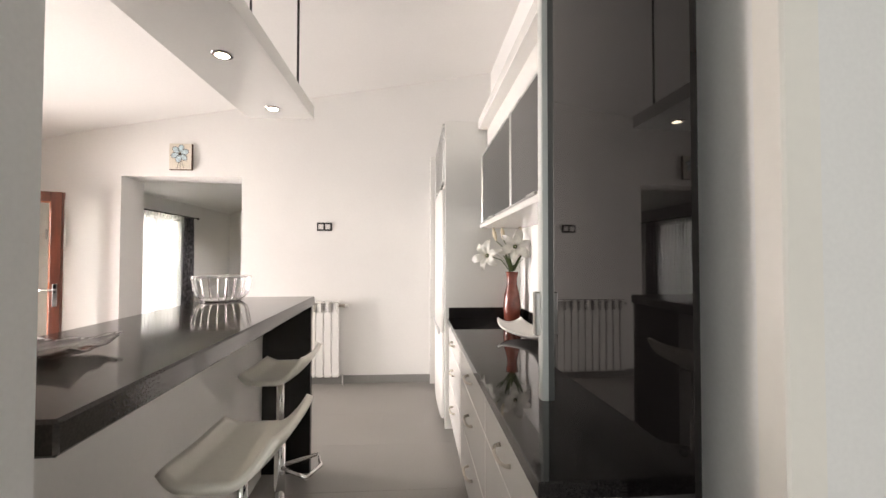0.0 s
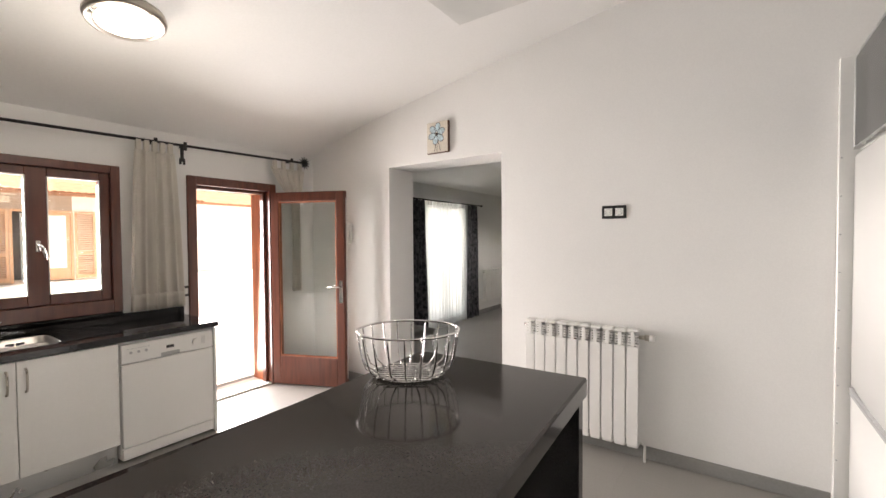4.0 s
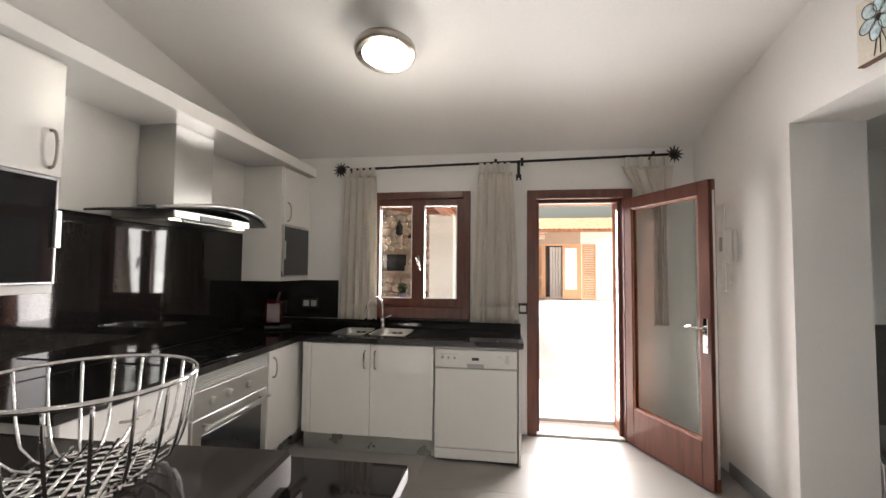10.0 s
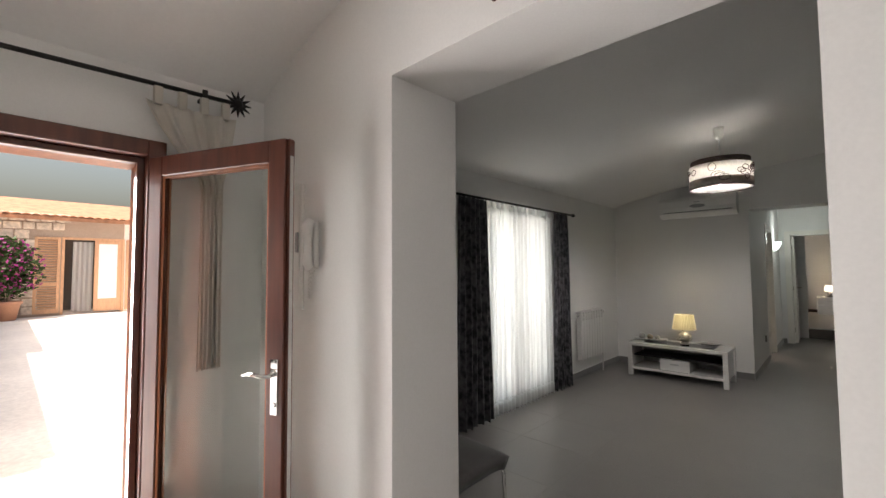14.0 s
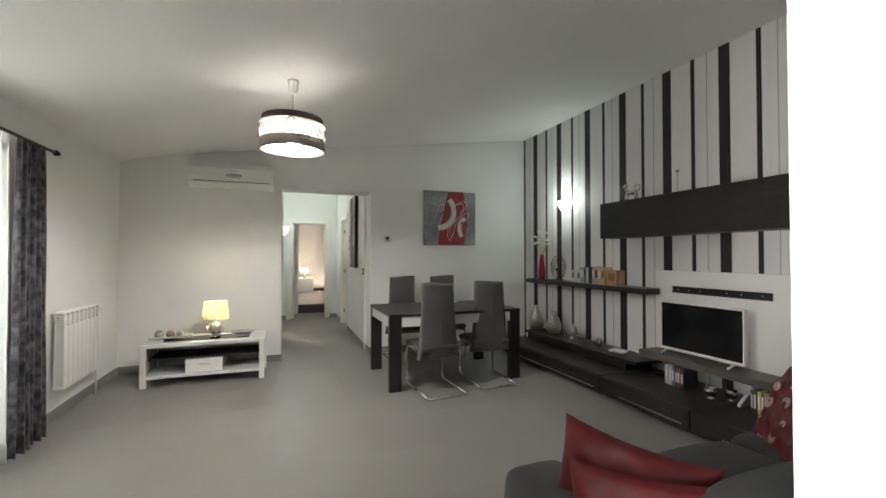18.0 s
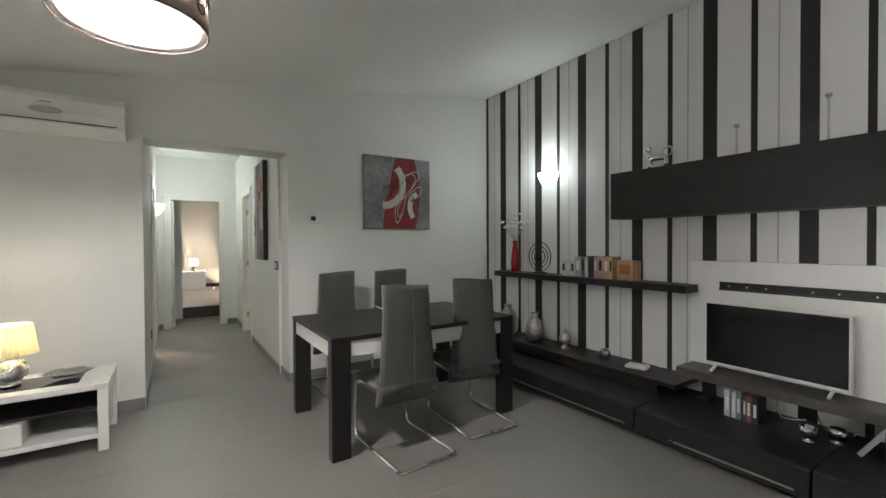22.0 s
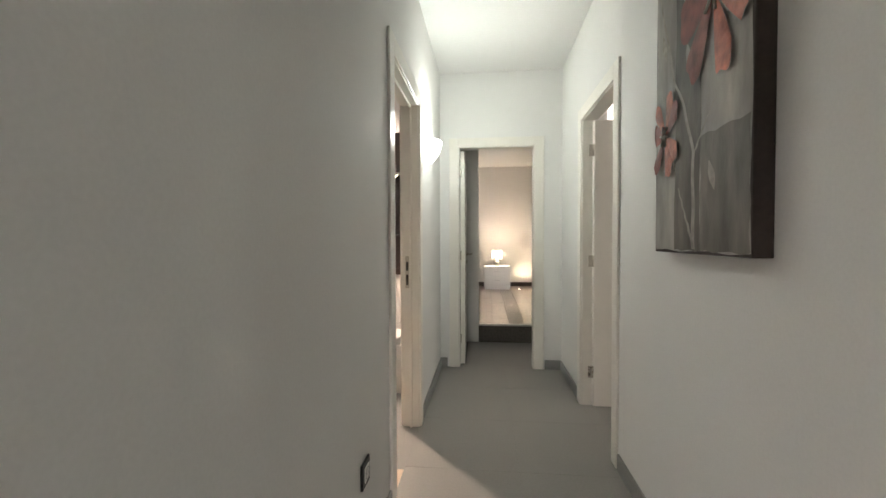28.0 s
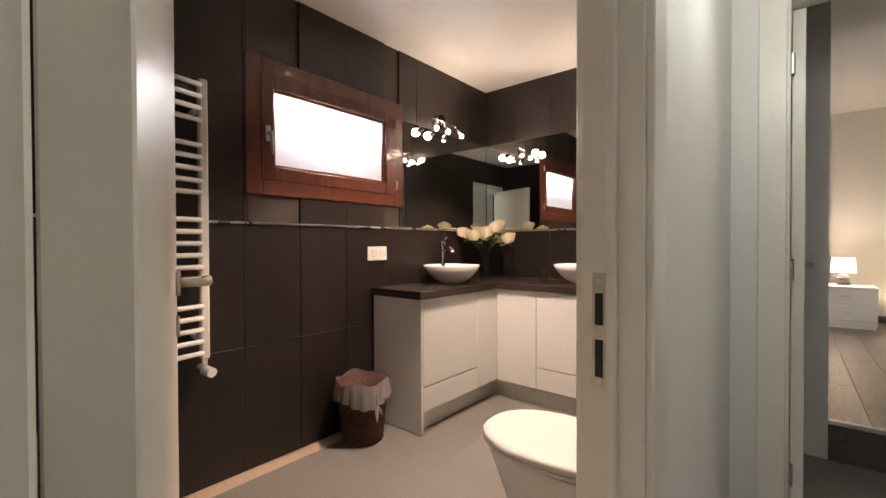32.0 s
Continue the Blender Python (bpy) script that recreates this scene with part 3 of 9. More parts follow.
smooth_faces(structure("ceiling_kitchen", sloped(S(), KCEIL, 0.70, KY1), "ceiling", "white sloping plaster ceiling"), 30)
smooth_faces(structure("ceiling_living", sloped(S(), LCEIL, LY0, LY1), "ceiling", "white sloping plaster ceiling"), 30)
structure("ceiling_corridor", S().box(HX0, HX1, LY1 + 0.32, HY1, 2.70, 2.8), "ceiling", "white flat ceiling")
structure("ceiling_bath", S().box(BX0, HX0 - 0.1, BY0, BY1, 2.46, 2.56), "ceiling", "white flat ceiling")
structure("ceiling_bedroom", S().box(RX0, 0.6, HY1 + 0.1, RY1, 2.66, 2.76), "ceiling", "white flat ceiling")
structure("ceiling_side_room", S().box(HX1 + 0.1, 1.4, 11.2, 13.9, 2.6, 2.7), "ceiling", "white flat ceiling")
structure("ceiling_entry", S().box(-1.5, 2.3, -3.2, 0.74, 2.6, 2.7), "ceiling", "white flat ceiling")

# floor bed; the tiles on it come at the end of the file
structure("floor", S().box(-4.4, 1.65, -3.3, 15.1, -0.25, -0.0008), "grout", "grey porcelain tile floor with fine joints")
structure("floor_bedroom", S().box(RX0, 0.6, 14.86, RY1, -0.25, 0.196), "grout", "raised grey laminate floor")
structure("step_bedroom", S().box(-2.065, RX1, 14.845, 14.862, 0.0, 0.19, 0.002), "greywood", "dark step riser at the bedroom")
structure("trim_step", S().box(-2.065, RX1, 14.835, 14.87, 0.19, 0.212, 0.004), "alu", "metal edge of the bedroom step")


def skirting(name, runs, h=0.085, t=0.012):
    s = S()
    for x0, x1, y0, y1 in runs:
        s.box(x0, x1, y0, y1, 0.0, h, 0.003)
    return structure(name, s, "skirting", "grey tile skirting")


T = 0.012
skirting("baseboard_kitchen", [(-3.49, -2.803, KY1 - T, KY1), (-1.585, 0.41, KY1 - T, KY1), (-2.805, -2.791, KY1 - T, LY0 + T)])
skirting("baseboard_living", [(LX0, HX0, LY1 - T, LY1), (-1.275, LX1, LY1 - T, LY1), (LX0, LX0 + T, 8.3, LY1 - T), (LX0, LX0 + T, LY0 + T, 6.7), (LX0, -2.805, LY0, LY0 + T), (-1.585, LX1, LY0, LY0 + T)])
skirting("baseboard_corridor", [(HX0, HX0 + T, LY1, BD[0] - 0.07), (HX0, HX0 + T, BD[1] + 0.11, HY1 - T), (HX1 - T, HX1, LY1 + 0.32, RD[0] - 0.08), (HX1 - T, HX1, RD[1] + 0.07, HY1 - T), (HX0, ED[0] - 0.09, HY1 - T, HY1), (ED[1] + 0.08, HX1, HY1 - T, HY1), (-1.287, -1.275, LY1, LY1 + 0.32)])
structure("baseboard_bedroom", S().box(RX0, RX1, RY1 - T, RY1, 0.2, 0.29, 0.003).box(RX1 - T, RX1, 14.9, 16.12, 0.2, 0.29, 0.003).box(RX1 - T, RX1, 17.70, RY1, 0.2, 0.29, 0.003), "greywood", "grey wooden skirting")

# ---- garden door and kitchen window ----
laid_before = set(bpy.data.objects)


def frame_rect(s, axis, at, depth, a0, a1, z0, z1, w, wb=None, r=0.004):
    """Four members round an opening in the plane x = at (axis 'x') or y = at."""
    wb = w if wb is None else wb

    def member(p0, p1, q0, q1):
        if axis == "x":
            s.box(at, at + depth, p0, p1, q0, q1, r)
        else:
            s.box(p0, p1, at, at + depth, q0, q1, r)
    member(a0, a0 + w, z0, z1)
    member(a1 - w, a1, z0, z1)
    member(a0 + w, a1 - w, z1 - w, z1)
    if wb:
        member(a0 + w, a1 - w, z0, z0 + wb)
    return s


door_1 = structure("door_1", frame_rect(S(), "x", GX0 - 0.09, 0.115, 3.345, 4.20, 0.0, 2.06, 0.075, 0), "wood", "reddish-brown wooden garden door standing open")
part("inner_frame", frame_rect(S(), "x", GX0 - 0.10, 0.055, 3.42, 4.125, 0.0, 1.985, 0.03, 0), "wood", door_1)
# lining brightened by colour for the light bouncing in from outside
part("outer_lining", frame_rect(S(), "x", GX0 - 0.30, 0.19, 3.375, 4.17, 0.0, 2.02, 0.055, 0), "wood_lit", door_1, "outer lining in a wood tone brightened as if lit")
part("threshold", S().box(GX0 - 0.30, GX0 + 0.01, 3.42, 4.125, 0.0, 0.018, 0.004), "patio", door_1)
# the leaf: hinged at the far jamb, swung into the room
hinge = (GX0 + 0.03, 4.15)
LEAF_W, LEAF_H = 0.80, 1.97
leaf_turn = math.degrees(math.atan2(4.475 - hinge[1], -2.87 - hinge[0]))
leaf = S()
leaf.box(0, 0.085, -0.025, 0.025, 0.015, LEAF_H, 0.004).box(LEAF_W - 0.085, LEAF_W, -0.025, 0.025, 0.015, LEAF_H, 0.004)
leaf.box(0.085, LEAF_W - 0.085, -0.025, 0.025, LEAF_H - 0.095, LEAF_H, 0.004).box(0.085, LEAF_W - 0.085, -0.025, 0.025, 0.015, 0.30, 0.004)
leaf_ob = part("leaf", leaf, "wood", door_1)
leaf_ob.matrix_basis = pose(hinge[0], hinge[1], 0, 0, 0, leaf_turn)
bead = S()
for q in (-0.018, 0.012):
    frame_rect(bead, "y", q, 0.006, 0.083, LEAF_W - 0.083, 0.298, LEAF_H - 0.093, 0.014)
# beads in the brightened wood, lit by colour against the leaf
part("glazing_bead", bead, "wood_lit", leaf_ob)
part("pane", S().box(0.09, LEAF_W - 0.09, -0.004, 0.004, 0.305, LEAF_H - 0.10), "glass", leaf_ob, "clear glass")
part("rebate", S().box(LEAF_W, LEAF_W + 0.012, -0.012, 0.02, 0.015, LEAF_H, 0.003), "wood", leaf_ob)
hd = S()
for sgn in (-1, 1):
    hd.box(LEAF_W - 0.058, LEAF_W - 0.022, sgn * 0.025, sgn * 0.030, 0.86, 1.08, 0.002)
    hd.tube([(LEAF_W - 0.04, sgn * 0.03, 1.02), (LEAF_W - 0.04, sgn * 0.065, 1.02), (LEAF_W - 0.06, sgn * 0.075, 1.02), (LEAF_W - 0.12, sgn * 0.07, 1.025), (LEAF_W - 0.165, sgn * 0.062, 1.015)], [0.009, 0.009, 0.009, 0.008, 0.006], 10)
    hd.cyl((LEAF_W - 0.04, sgn * 0.03, 0.90), (LEAF_W - 0.04, sgn * 0.036, 0.90), 0.011, 12)
part("handle", hd, "chrome", leaf_ob, "chrome lever handle")
lk = S().box(LEAF_W + 0.012, LEAF_W + 0.014, -0.008, 0.010, 0.1, 1.9)
for z in (0.25, 0.62, 0.96, 1.35, 1.75):
    lk.cyl((LEAF_W + 0.013, 0.0, z), (LEAF_W + 0.02, 0.0, z), 0.005, 8)
part("lock_strip", lk, "steel", leaf_ob, "steel lock strip with studs")
for z in (0.25, 1.0, 1.75):
    part("hinge", S().cyl((GX0 + 0.032, 4.155, z - 0.045), (GX0 + 0.032, 4.155, z + 0.045), 0.009, 10), "steel", door_1)
for z in (0.3, 0.95, 1.6):
    part("strike_plate", S().box(GX0 - 0.045, GX0 - 0.02, 3.4, 3.423, z - 0.05, z + 0.05, 0.002), "steel", door_1)

window_1 = structure("window_1", frame_rect(S(), "x", GX0 - 0.06, 0.085, 1.915, 2.86, 0.945, 2.065, 0.06, 0.10), "wood", "reddish-brown wooden kitchen window with two sashes")
for a0, a1 in ((1.975, 2.395), (2.385, 2.80)):
    sash = part("sash", frame_rect(S(), "x", GX0 - 0.075, 0.065, a0, a1, 1.045, 2.005, 0.062, 0.075), "wood", window_1)
    part("pane", S().box(GX0 - 0.05, GX0 - 0.044, a0 + 0.055, a1 - 0.055, 1.11, 1.95), "glass", sash, "clear glass")
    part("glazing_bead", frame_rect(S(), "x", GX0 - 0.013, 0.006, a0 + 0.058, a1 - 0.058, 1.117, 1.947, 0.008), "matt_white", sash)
part("handle", S().box(GX0 - 0.01, GX0 + 0.004, 2.38, 2.405, 1.42, 1.50, 0.004).tube([(GX0, 2.392, 1.47), (GX0 + 0.045, 2.392, 1.47), (GX0 + 0.055, 2.405, 1.45), (GX0 + 0.05, 2.42, 1.37)], 0.009, 10), "chrome", window_1, "chrome window handle")
part("window_sill", S().box(GX0 - 0.3, GX0 + 0.02, 1.92, 2.86, 0.90, 0.943, 0.004), "granite", window_1, "black stone sill")
part("outer_reveal", frame_rect(S(), "x", GX0 - 0.30, 0.2, 1.95, 2.83, 0.945, 2.03, 0.02), "render", window_1)

# iron curtain rod over window and door
rod = thing("curtain_rod", "black wrought-iron curtain rod with star ends above the window", "curtain rod", (GX0 + 0.1, 3.1, 2.25))


def rod_z(y):
    return 2.26 + 0.02 * (y - 1.7)


RX = 0.0
rodbar = S().tube([(RX, -1.42, rod_z(1.68) - 2.25), (RX, 1.36, rod_z(4.46) - 2.25)], 0.011, 10)
part("bar", rodbar, "iron", rod)
for yy in (-1.4, 1.4):
    star = S()
    for k in range(12):
        a = 2 * math.pi * k / 12
        star.tube([(RX, yy, rod_z(3.1 + yy) - 2.25), (RX + 0.0, yy + 0.07 * math.cos(a), rod_z(3.1 + yy) - 2.25 + 0.07 * math.sin(a))], [0.016, 0.002], 5)
    star.ball((RX, yy, rod_z(3.1 + yy) - 2.25), 0.026, 10, 6)
    part("star_finial", star, "iron", rod)
for yy in (-1.33, -0.02, 0.2, 1.24):
    part("bracket", S().box(-0.10, 0.006, yy - 0.006, yy + 0.006, rod_z(3.1 + yy) - 2.26, rod_z(3.1 + yy) - 2.245).box(-0.004, 0.012, yy - 0.012, yy + 0.012, rod_z(3.1 + yy) - 2.29, rod_z(3.1 + yy) - 2.22, 0.003), "iron", rod)
part("fork_hook", S().box(0.0, 0.014, 0.16, 0.185, -0.10, 0.05, 0.003).box(0.0, 0.014, 0.15, 0.165, -0.12, -0.07, 0.002).box(0.0, 0.014, 0.18, 0.195, -0.12, -0.07, 0.002), "iron", rod)


def curtain(name, label, x, y0, y1, ztop, zbot, folds, depth, mat, gather=0.75, tabs=0, seed=0, hem=None, pull=None):
    """A hanging cloth in the plane near x, from y0 to y1, gathered at its top."""
    rnd = random.Random(seed)
    ph = [rnd.uniform(0, 6.28) for _ in range(4)]
    mid = (y0 + y1) / 2

    def fn(u, v):
        sp = gather + (1 - gather) * (v ** 0.7)
        y = mid + (y0 + (y1 - y0) * u - mid) * sp
        amp = depth * (0.55 + 0.45 * v)
        w = math.sin(2 * math.pi * folds * u + ph[0] + 0.5 * math.sin(3 * v + ph[1])) + 0.35 * math.sin(2 * math.pi * folds * 1.7 * u + ph[2])
        z = ztop + (zbot - ztop) * v + 0.006 * math.sin(2 * math.pi * folds * u * 2 + ph[3]) * v
        if pull:
            y, z = pull(u, v, y, z)
        return (x + amp * w, y + 0.25 * amp * math.cos(2 * math.pi * folds * u + ph[0]), z)
    root = thing(name, label, "curtain", (x, mid, zbot))
    inv = root.matrix_world.inverted()
    part("cloth", S().sheet(fn, int(folds * 14), 26, 0.003).moved(inv), mat, root)
    for k in range(tabs):
        u = (k + 0.5) / tabs
        p = fn(u, 0)
        part("tab", S().box(x - 0.016, x + 0.016, p[1] - 0.018, p[1] + 0.018, ztop - 0.012, ztop + 0.075, 0.004).moved(inv), mat, root)
    if hem:
        part("hem", S().sheet(lambda u, v: tuple(a + b for a, b in zip(fn(u, 1 - hem * (1 - v)), (0.004, 0, 0))), int(folds * 14), 3, 0.003).moved(inv), mat, root)
    return root


curtain("linen_curtain", "beige linen curtain hanging beside the kitchen window", GX0 + 0.10, 1.72, 2.06, 2.20, 0.94, 5, 0.022, "linen", 0.85, 5, 1, 0.1)
curtain("linen_curtain", "beige linen curtain hanging between window and door", GX0 + 0.10, 2.88, 3.27, 2.21, 0.94, 5, 0.024, "linen", 0.72, 5, 2, 0.1)


def swept(u, v, y, z):
    k = min(1.0, v / 0.28) ** 1.2
    return 4.33 + (y - 4.25) * (1 - 0.75 * k) + 0.06 * k, z


curtain("linen_curtain", "beige linen curtain drawn aside above the garden door", GX0 + 0.10, 4.00, 4.42, 2.225, 0.95, 5, 0.016, "linen", 0.95, 4, 3, None, swept)

# ---- kitchen ----


def bow_handle(s, p, along, out, length=0.11, depth=0.03, r=0.006):
    """A bowed bar handle centred at p; along and out are unit vectors."""
    p, along, out = Vector(p), Vector(along), Vector(out)
    pts = [p + along * (length / 2 * math.cos(a)) + out * (depth * math.sin(a) ** 0.6) for a in [math.pi * k / 10 for k in range(11)]]
    return s.tube([tuple(q) for q in pts], [r * 1.25] + [r] * 9 + [r * 1.25], 8)


def base_unit(label, x0, x1, y0, y1, face, splits, handles, top=0.815, toe=0.14, name="base_cabinet", mat="lacquer"):
    """A floor cabinet. face: the side its doors are on; splits: cuts along the front, each with rows of heights."""
    root = thing(name, label, "cabinet", ((x0 + x1) / 2, (y0 + y1) / 2, 0))
    inv = root.matrix_world.inverted()
    part("body", S().box(x0 + 0.002, x1 - 0.002, y0 + 0.002, y1 - 0.002, toe, top).moved(inv), "matt_white", root)
    t = 0.02
    sgn = 1 if face in ("+x", "+y") else -1
    front = {"+x": x1, "-x": x0, "+y": y1, "-y": y0}[face]
    k = S()
    if face[1] == "x":
        k.box(front - sgn * 0.05, front - sgn * 0.065, y0, y1, 0, toe)
    else:
        k.box(x0, x1, front - sgn * 0.05, front - sgn * 0.065, 0, toe)
    part("toe_kick", k.moved(inv), "alu", root, "brushed metal plinth")
    for (a0, a1, z0, z1), hnd in zip(splits, handles):
        g = 0.0015
        s = S()
        if face[1] == "x":
            s.box(front, front + sgn * t, a0 + g, a1 - g, z0 + g, z1 - g, 0.003)
        else:
            s.box(a0 + g, a1 - g, front, front + sgn * t, z0 + g, z1 - g, 0.003)
        kind = "drawer_front" if hnd and hnd[0] == "h" else "door"
        d = part(kind, s.moved(inv), mat, root)
        if hnd:
            a, z = hnd[1], hnd[2]
            p = (front + sgn * t, a, z) if face[1] == "x" else (a, front + sgn * t, z)
            out = (sgn, 0, 0) if face[1] == "x" else (0, sgn, 0)
            al = (0, 0, 1) if hnd[0] == "v" else ((0, 1, 0) if face[1] == "x" else (1, 0, 0))
            part("handle", bow_handle(S(), p, al, out, 0.13 if hnd[0] == "v" else 0.14).moved(inv), "brushed_gold", d, "satin metal handle")
    return root


Z0, Z1 = 0.14, 0.815
CX = -3.09                 # front of the sink run
base_unit("white lacquered sink cabinet with two doors", GX0, CX, 1.62, 2.645, "+x", [(1.66, 1.70, Z0, Z1), (1.70, 2.165, Z0, Z1), (2.165, 2.643, Z0, Z1)], [None, ("v", 2.125, 0.70), ("v", 2.205, 0.70)])
part_panel = tagged(part("end_panel", S().box(GX0, CX + 0.02, 3.255, 3.275, 0, 0.815, 0.002), "lacquer"), "white lacquered end panel beside the dishwasher", "panel")
CY = 1.575                 # front of the cooker run
base_unit("white lacquered corner cabinet with one door", -3.67, -2.665, KY0, CY, "+y", [(-3.06, -2.668, Z0, Z1)], [("v", -2.72, 0.70)])
base_unit("white lacquered drawer cabinet beside the oven", -1.96, -1.33, KY0, CY, "+y", [(-1.955, -1.33, 0.66, Z1), (-1.955, -1.33, 0.40, 0.66), (-1.955, -1.33, Z0, 0.40)], [("h", -1.64, 0.74), ("h", -1.64, 0.53), ("h", -1.64, 0.27)])
# peninsula, doors towards the sink
base_unit("white lacquered peninsula cabinet", -1.10, -0.69, 1.6, 2.80, "-x", [(1.62, 2.01, Z0, Z1), (2.01, 2.40, Z0, Z1), (2.40, 2.80, Z0, Z1)], [("v", 1.97, 0.7), ("v", 2.05, 0.7), ("v", 2.75, 0.7)])

dish = thing("dishwasher", "white freestanding dishwasher under the worktop", "dishwasher", (-3.38, 2.95, 0))
inv = dish.matrix_world.inverted()
part("body", S().box(-3.66, -3.10, 2.652, 3.25, 0.02, 0.82, 0.004).moved(inv), "plastic", dish)
part("door", S().box(-3.10, -3.07, 2.655, 3.247, 0.10, 0.665, 0.006).moved(inv), "plastic", dish)
pan = part("control_panel", S().box(-3.10, -3.068, 2.655, 3.247, 0.67, 0.80, 0.006).moved(inv), "plastic", dish)
part("plinth", S().box(-3.10, -3.075, 2.655, 3.247, 0.02, 0.095, 0.004).moved(inv), "plastic", dish)
part("grip_recess", S().box(-3.0685, -3.066, 2.89, 3.01, 0.672, 0.70, 0.001).moved(inv), "grey_plastic", pan)
part("badge", S().box(-3.0685, -3.0665, 2.925, 2.975, 0.725, 0.745).moved(inv), "blackplastic", pan)
part("programme_dial", S().cyl((-3.068, 3.12, 0.735), (-3.052, 3.12, 0.735), 0.024, 20).box(-3.052, -3.05, 3.119, 3.121, 0.735, 0.757).moved(inv), "plastic", pan)
for k in range(3):
    part("button", S().cyl((-3.068, 2.71 + 0.045 * k, 0.74), (-3.062, 2.71 + 0.045 * k, 0.74), 0.009, 10).moved(inv), "grey_plastic", pan)
for k in range(7):
    part("print_mark", S().box(-3.0682, -3.0675, 2.69 + 0.02 * k, 2.703 + 0.02 * k, 0.765, 0.768).moved(inv), "grey_plastic", pan)
    part("print_mark", S().box(-3.0682, -3.0675, 3.16, 3.19, 0.71 + 0.009 * k, 0.713 + 0.009 * k).moved(inv), "grey_plastic", pan)

# worktops
wt = tagged(new("worktop_sink"), "polished black granite worktop along window and cooker walls", "worktop")
wt.matrix_world = pose(-3.35, 2.2, 0.82)
inv = wt.matrix_world.inverted()
SINKS = ((1.78, 2.06), (2.09, 2.40))
s = S()
s.box(GX0, -3.06, KY0, 1.78, 0.82, 0.86, 0.003).box(GX0, -3.06, 2.40, 3.29, 0.82, 0.86, 0.003).box(GX0, -3.58, 1.78, 2.40, 0.82, 0.86, 0.003).box(-3.18, -3.06, 1.78, 2.40, 0.82, 0.86, 0.003).box(-3.58, -3.18, 2.06, 2.09, 0.82, 0.86)
part("slab", s.moved(inv), "granite", wt)
part("cooker_slab", S().box(-3.06, -1.30, KY0, 1.61, 0.82, 0.86, 0.003).moved(inv), "granite", wt)
part("upstand", S().box(GX0, GX0 + 0.02, 1.0, 3.29, 0.86, 0.925, 0.002).box(GX0 + 0.02, GX0 + 0.04, 3.26, 3.29, 0.86, 0.925).moved(inv), "granite", wt)
grooves = S()
for k in range(6):
    grooves.box(-3.55, -3.2, 2.50 + 0.045 * k, 2.505 + 0.045 * k, 0.8605, 0.8625)
part("drainer_rib", grooves.moved(inv), "granite", wt)
part("backsplash", S().box(-3.67, -0.8, KY0 + 0.001, KY0 + 0.018, 0.862, 1.655, 0.001).moved(inv), "granite", wt, "tall polished black splashback")
part("side_backsplash", S().box(GX0 + 0.001, GX0 + 0.016, KY0 + 0.02, 1.66, 0.93, 1.27, 0.001).moved(inv), "granite", wt, "black splashback in the corner")

for n, (a0, a1) in enumerate(SINKS):
    sk = thing("sink_bowl", "brushed steel sink bowl set into the black worktop", "sink", (-3.38, (a0 + a1) / 2, 0.70), 0, "sink bowls")
    w = (a1 - a0) / 2

    def bowl(u, v, w=w):
        a = 2 * math.pi * u
        c, q = math.cos(a), math.sin(a)
        e = 0.35
        px, py = math.copysign(abs(c) ** e, c), math.copysign(abs(q) ** e, q)
        k = (1.0, 0.95, 0.9, 0.82, 0.4, 0.02)[min(5, int(v * 5 + 0.01))]
        zz = (0.163, 0.158, 0.03, 0.008, 0.0, -0.004)[min(5, int(v * 5 + 0.01))]
        return (0.195 * px * k, w * py * k, zz)
    part("basin", S().sheet(bowl, 40, 5, 0.0), "steel", sk)
    part("overflow", S().box(-0.19, -0.182, -0.045, -0.005, 0.115, 0.135).box(-0.19, -0.182, 0.005, 0.045, 0.115, 0.135), "blackplastic", sk)
    part("drain", S().lathe([(0.035, 0.004), (0.02, 0.006), (0.001, 0.002)], (0, 0, 0), 16), "chrome", sk)

tap = thing("kitchen_tap", "chrome swan-neck mixer tap on the worktop", "tap", (-3.60, 2.10, 0.86))
part("base", S().lathe([(0.028, 0), (0.026, 0.02), (0.02, 0.05), (0.02, 0.09)], (0, 0, 0), 18), "chrome", tap)
part("spout", S().tube([(0, 0, 0.08), (0, 0, 0.2), (0.012, -0.012, 0.245), (0.05, -0.04, 0.27), (0.10, -0.08, 0.25), (0.125, -0.10, 0.20), (0.13, -0.104, 0.16)], 0.011, 12), "chrome", tap)
part("lever", S().tube([(0, 0.015, 0.085), (0.02, 0.05, 0.10), (0.03, 0.09, 0.12)], [0.008, 0.007, 0.005], 10), "chrome", tap)

hob = thing("ceramic_hob", "black glass ceramic hob set in the worktop", "hob", (-2.32, 1.33, 0.86))
part("glass_plate", S().box(-0.30, 0.30, -0.25, 0.25, 0.0, 0.006, 0.002), "blackglass", hob)
for cx, cy, r in ((-0.16, 0.11, 0.09), (0.15, 0.11, 0.075), (-0.15, -0.12, 0.075), (0.15, -0.12, 0.1)):
    part("cooking_zone", S().tube([(cx + r * math.cos(a), cy + r * math.sin(a), 0.0065) for a in [2 * math.pi * k / 32 for k in range(32)]], 0.0008, 4, True), "greyglass", hob)

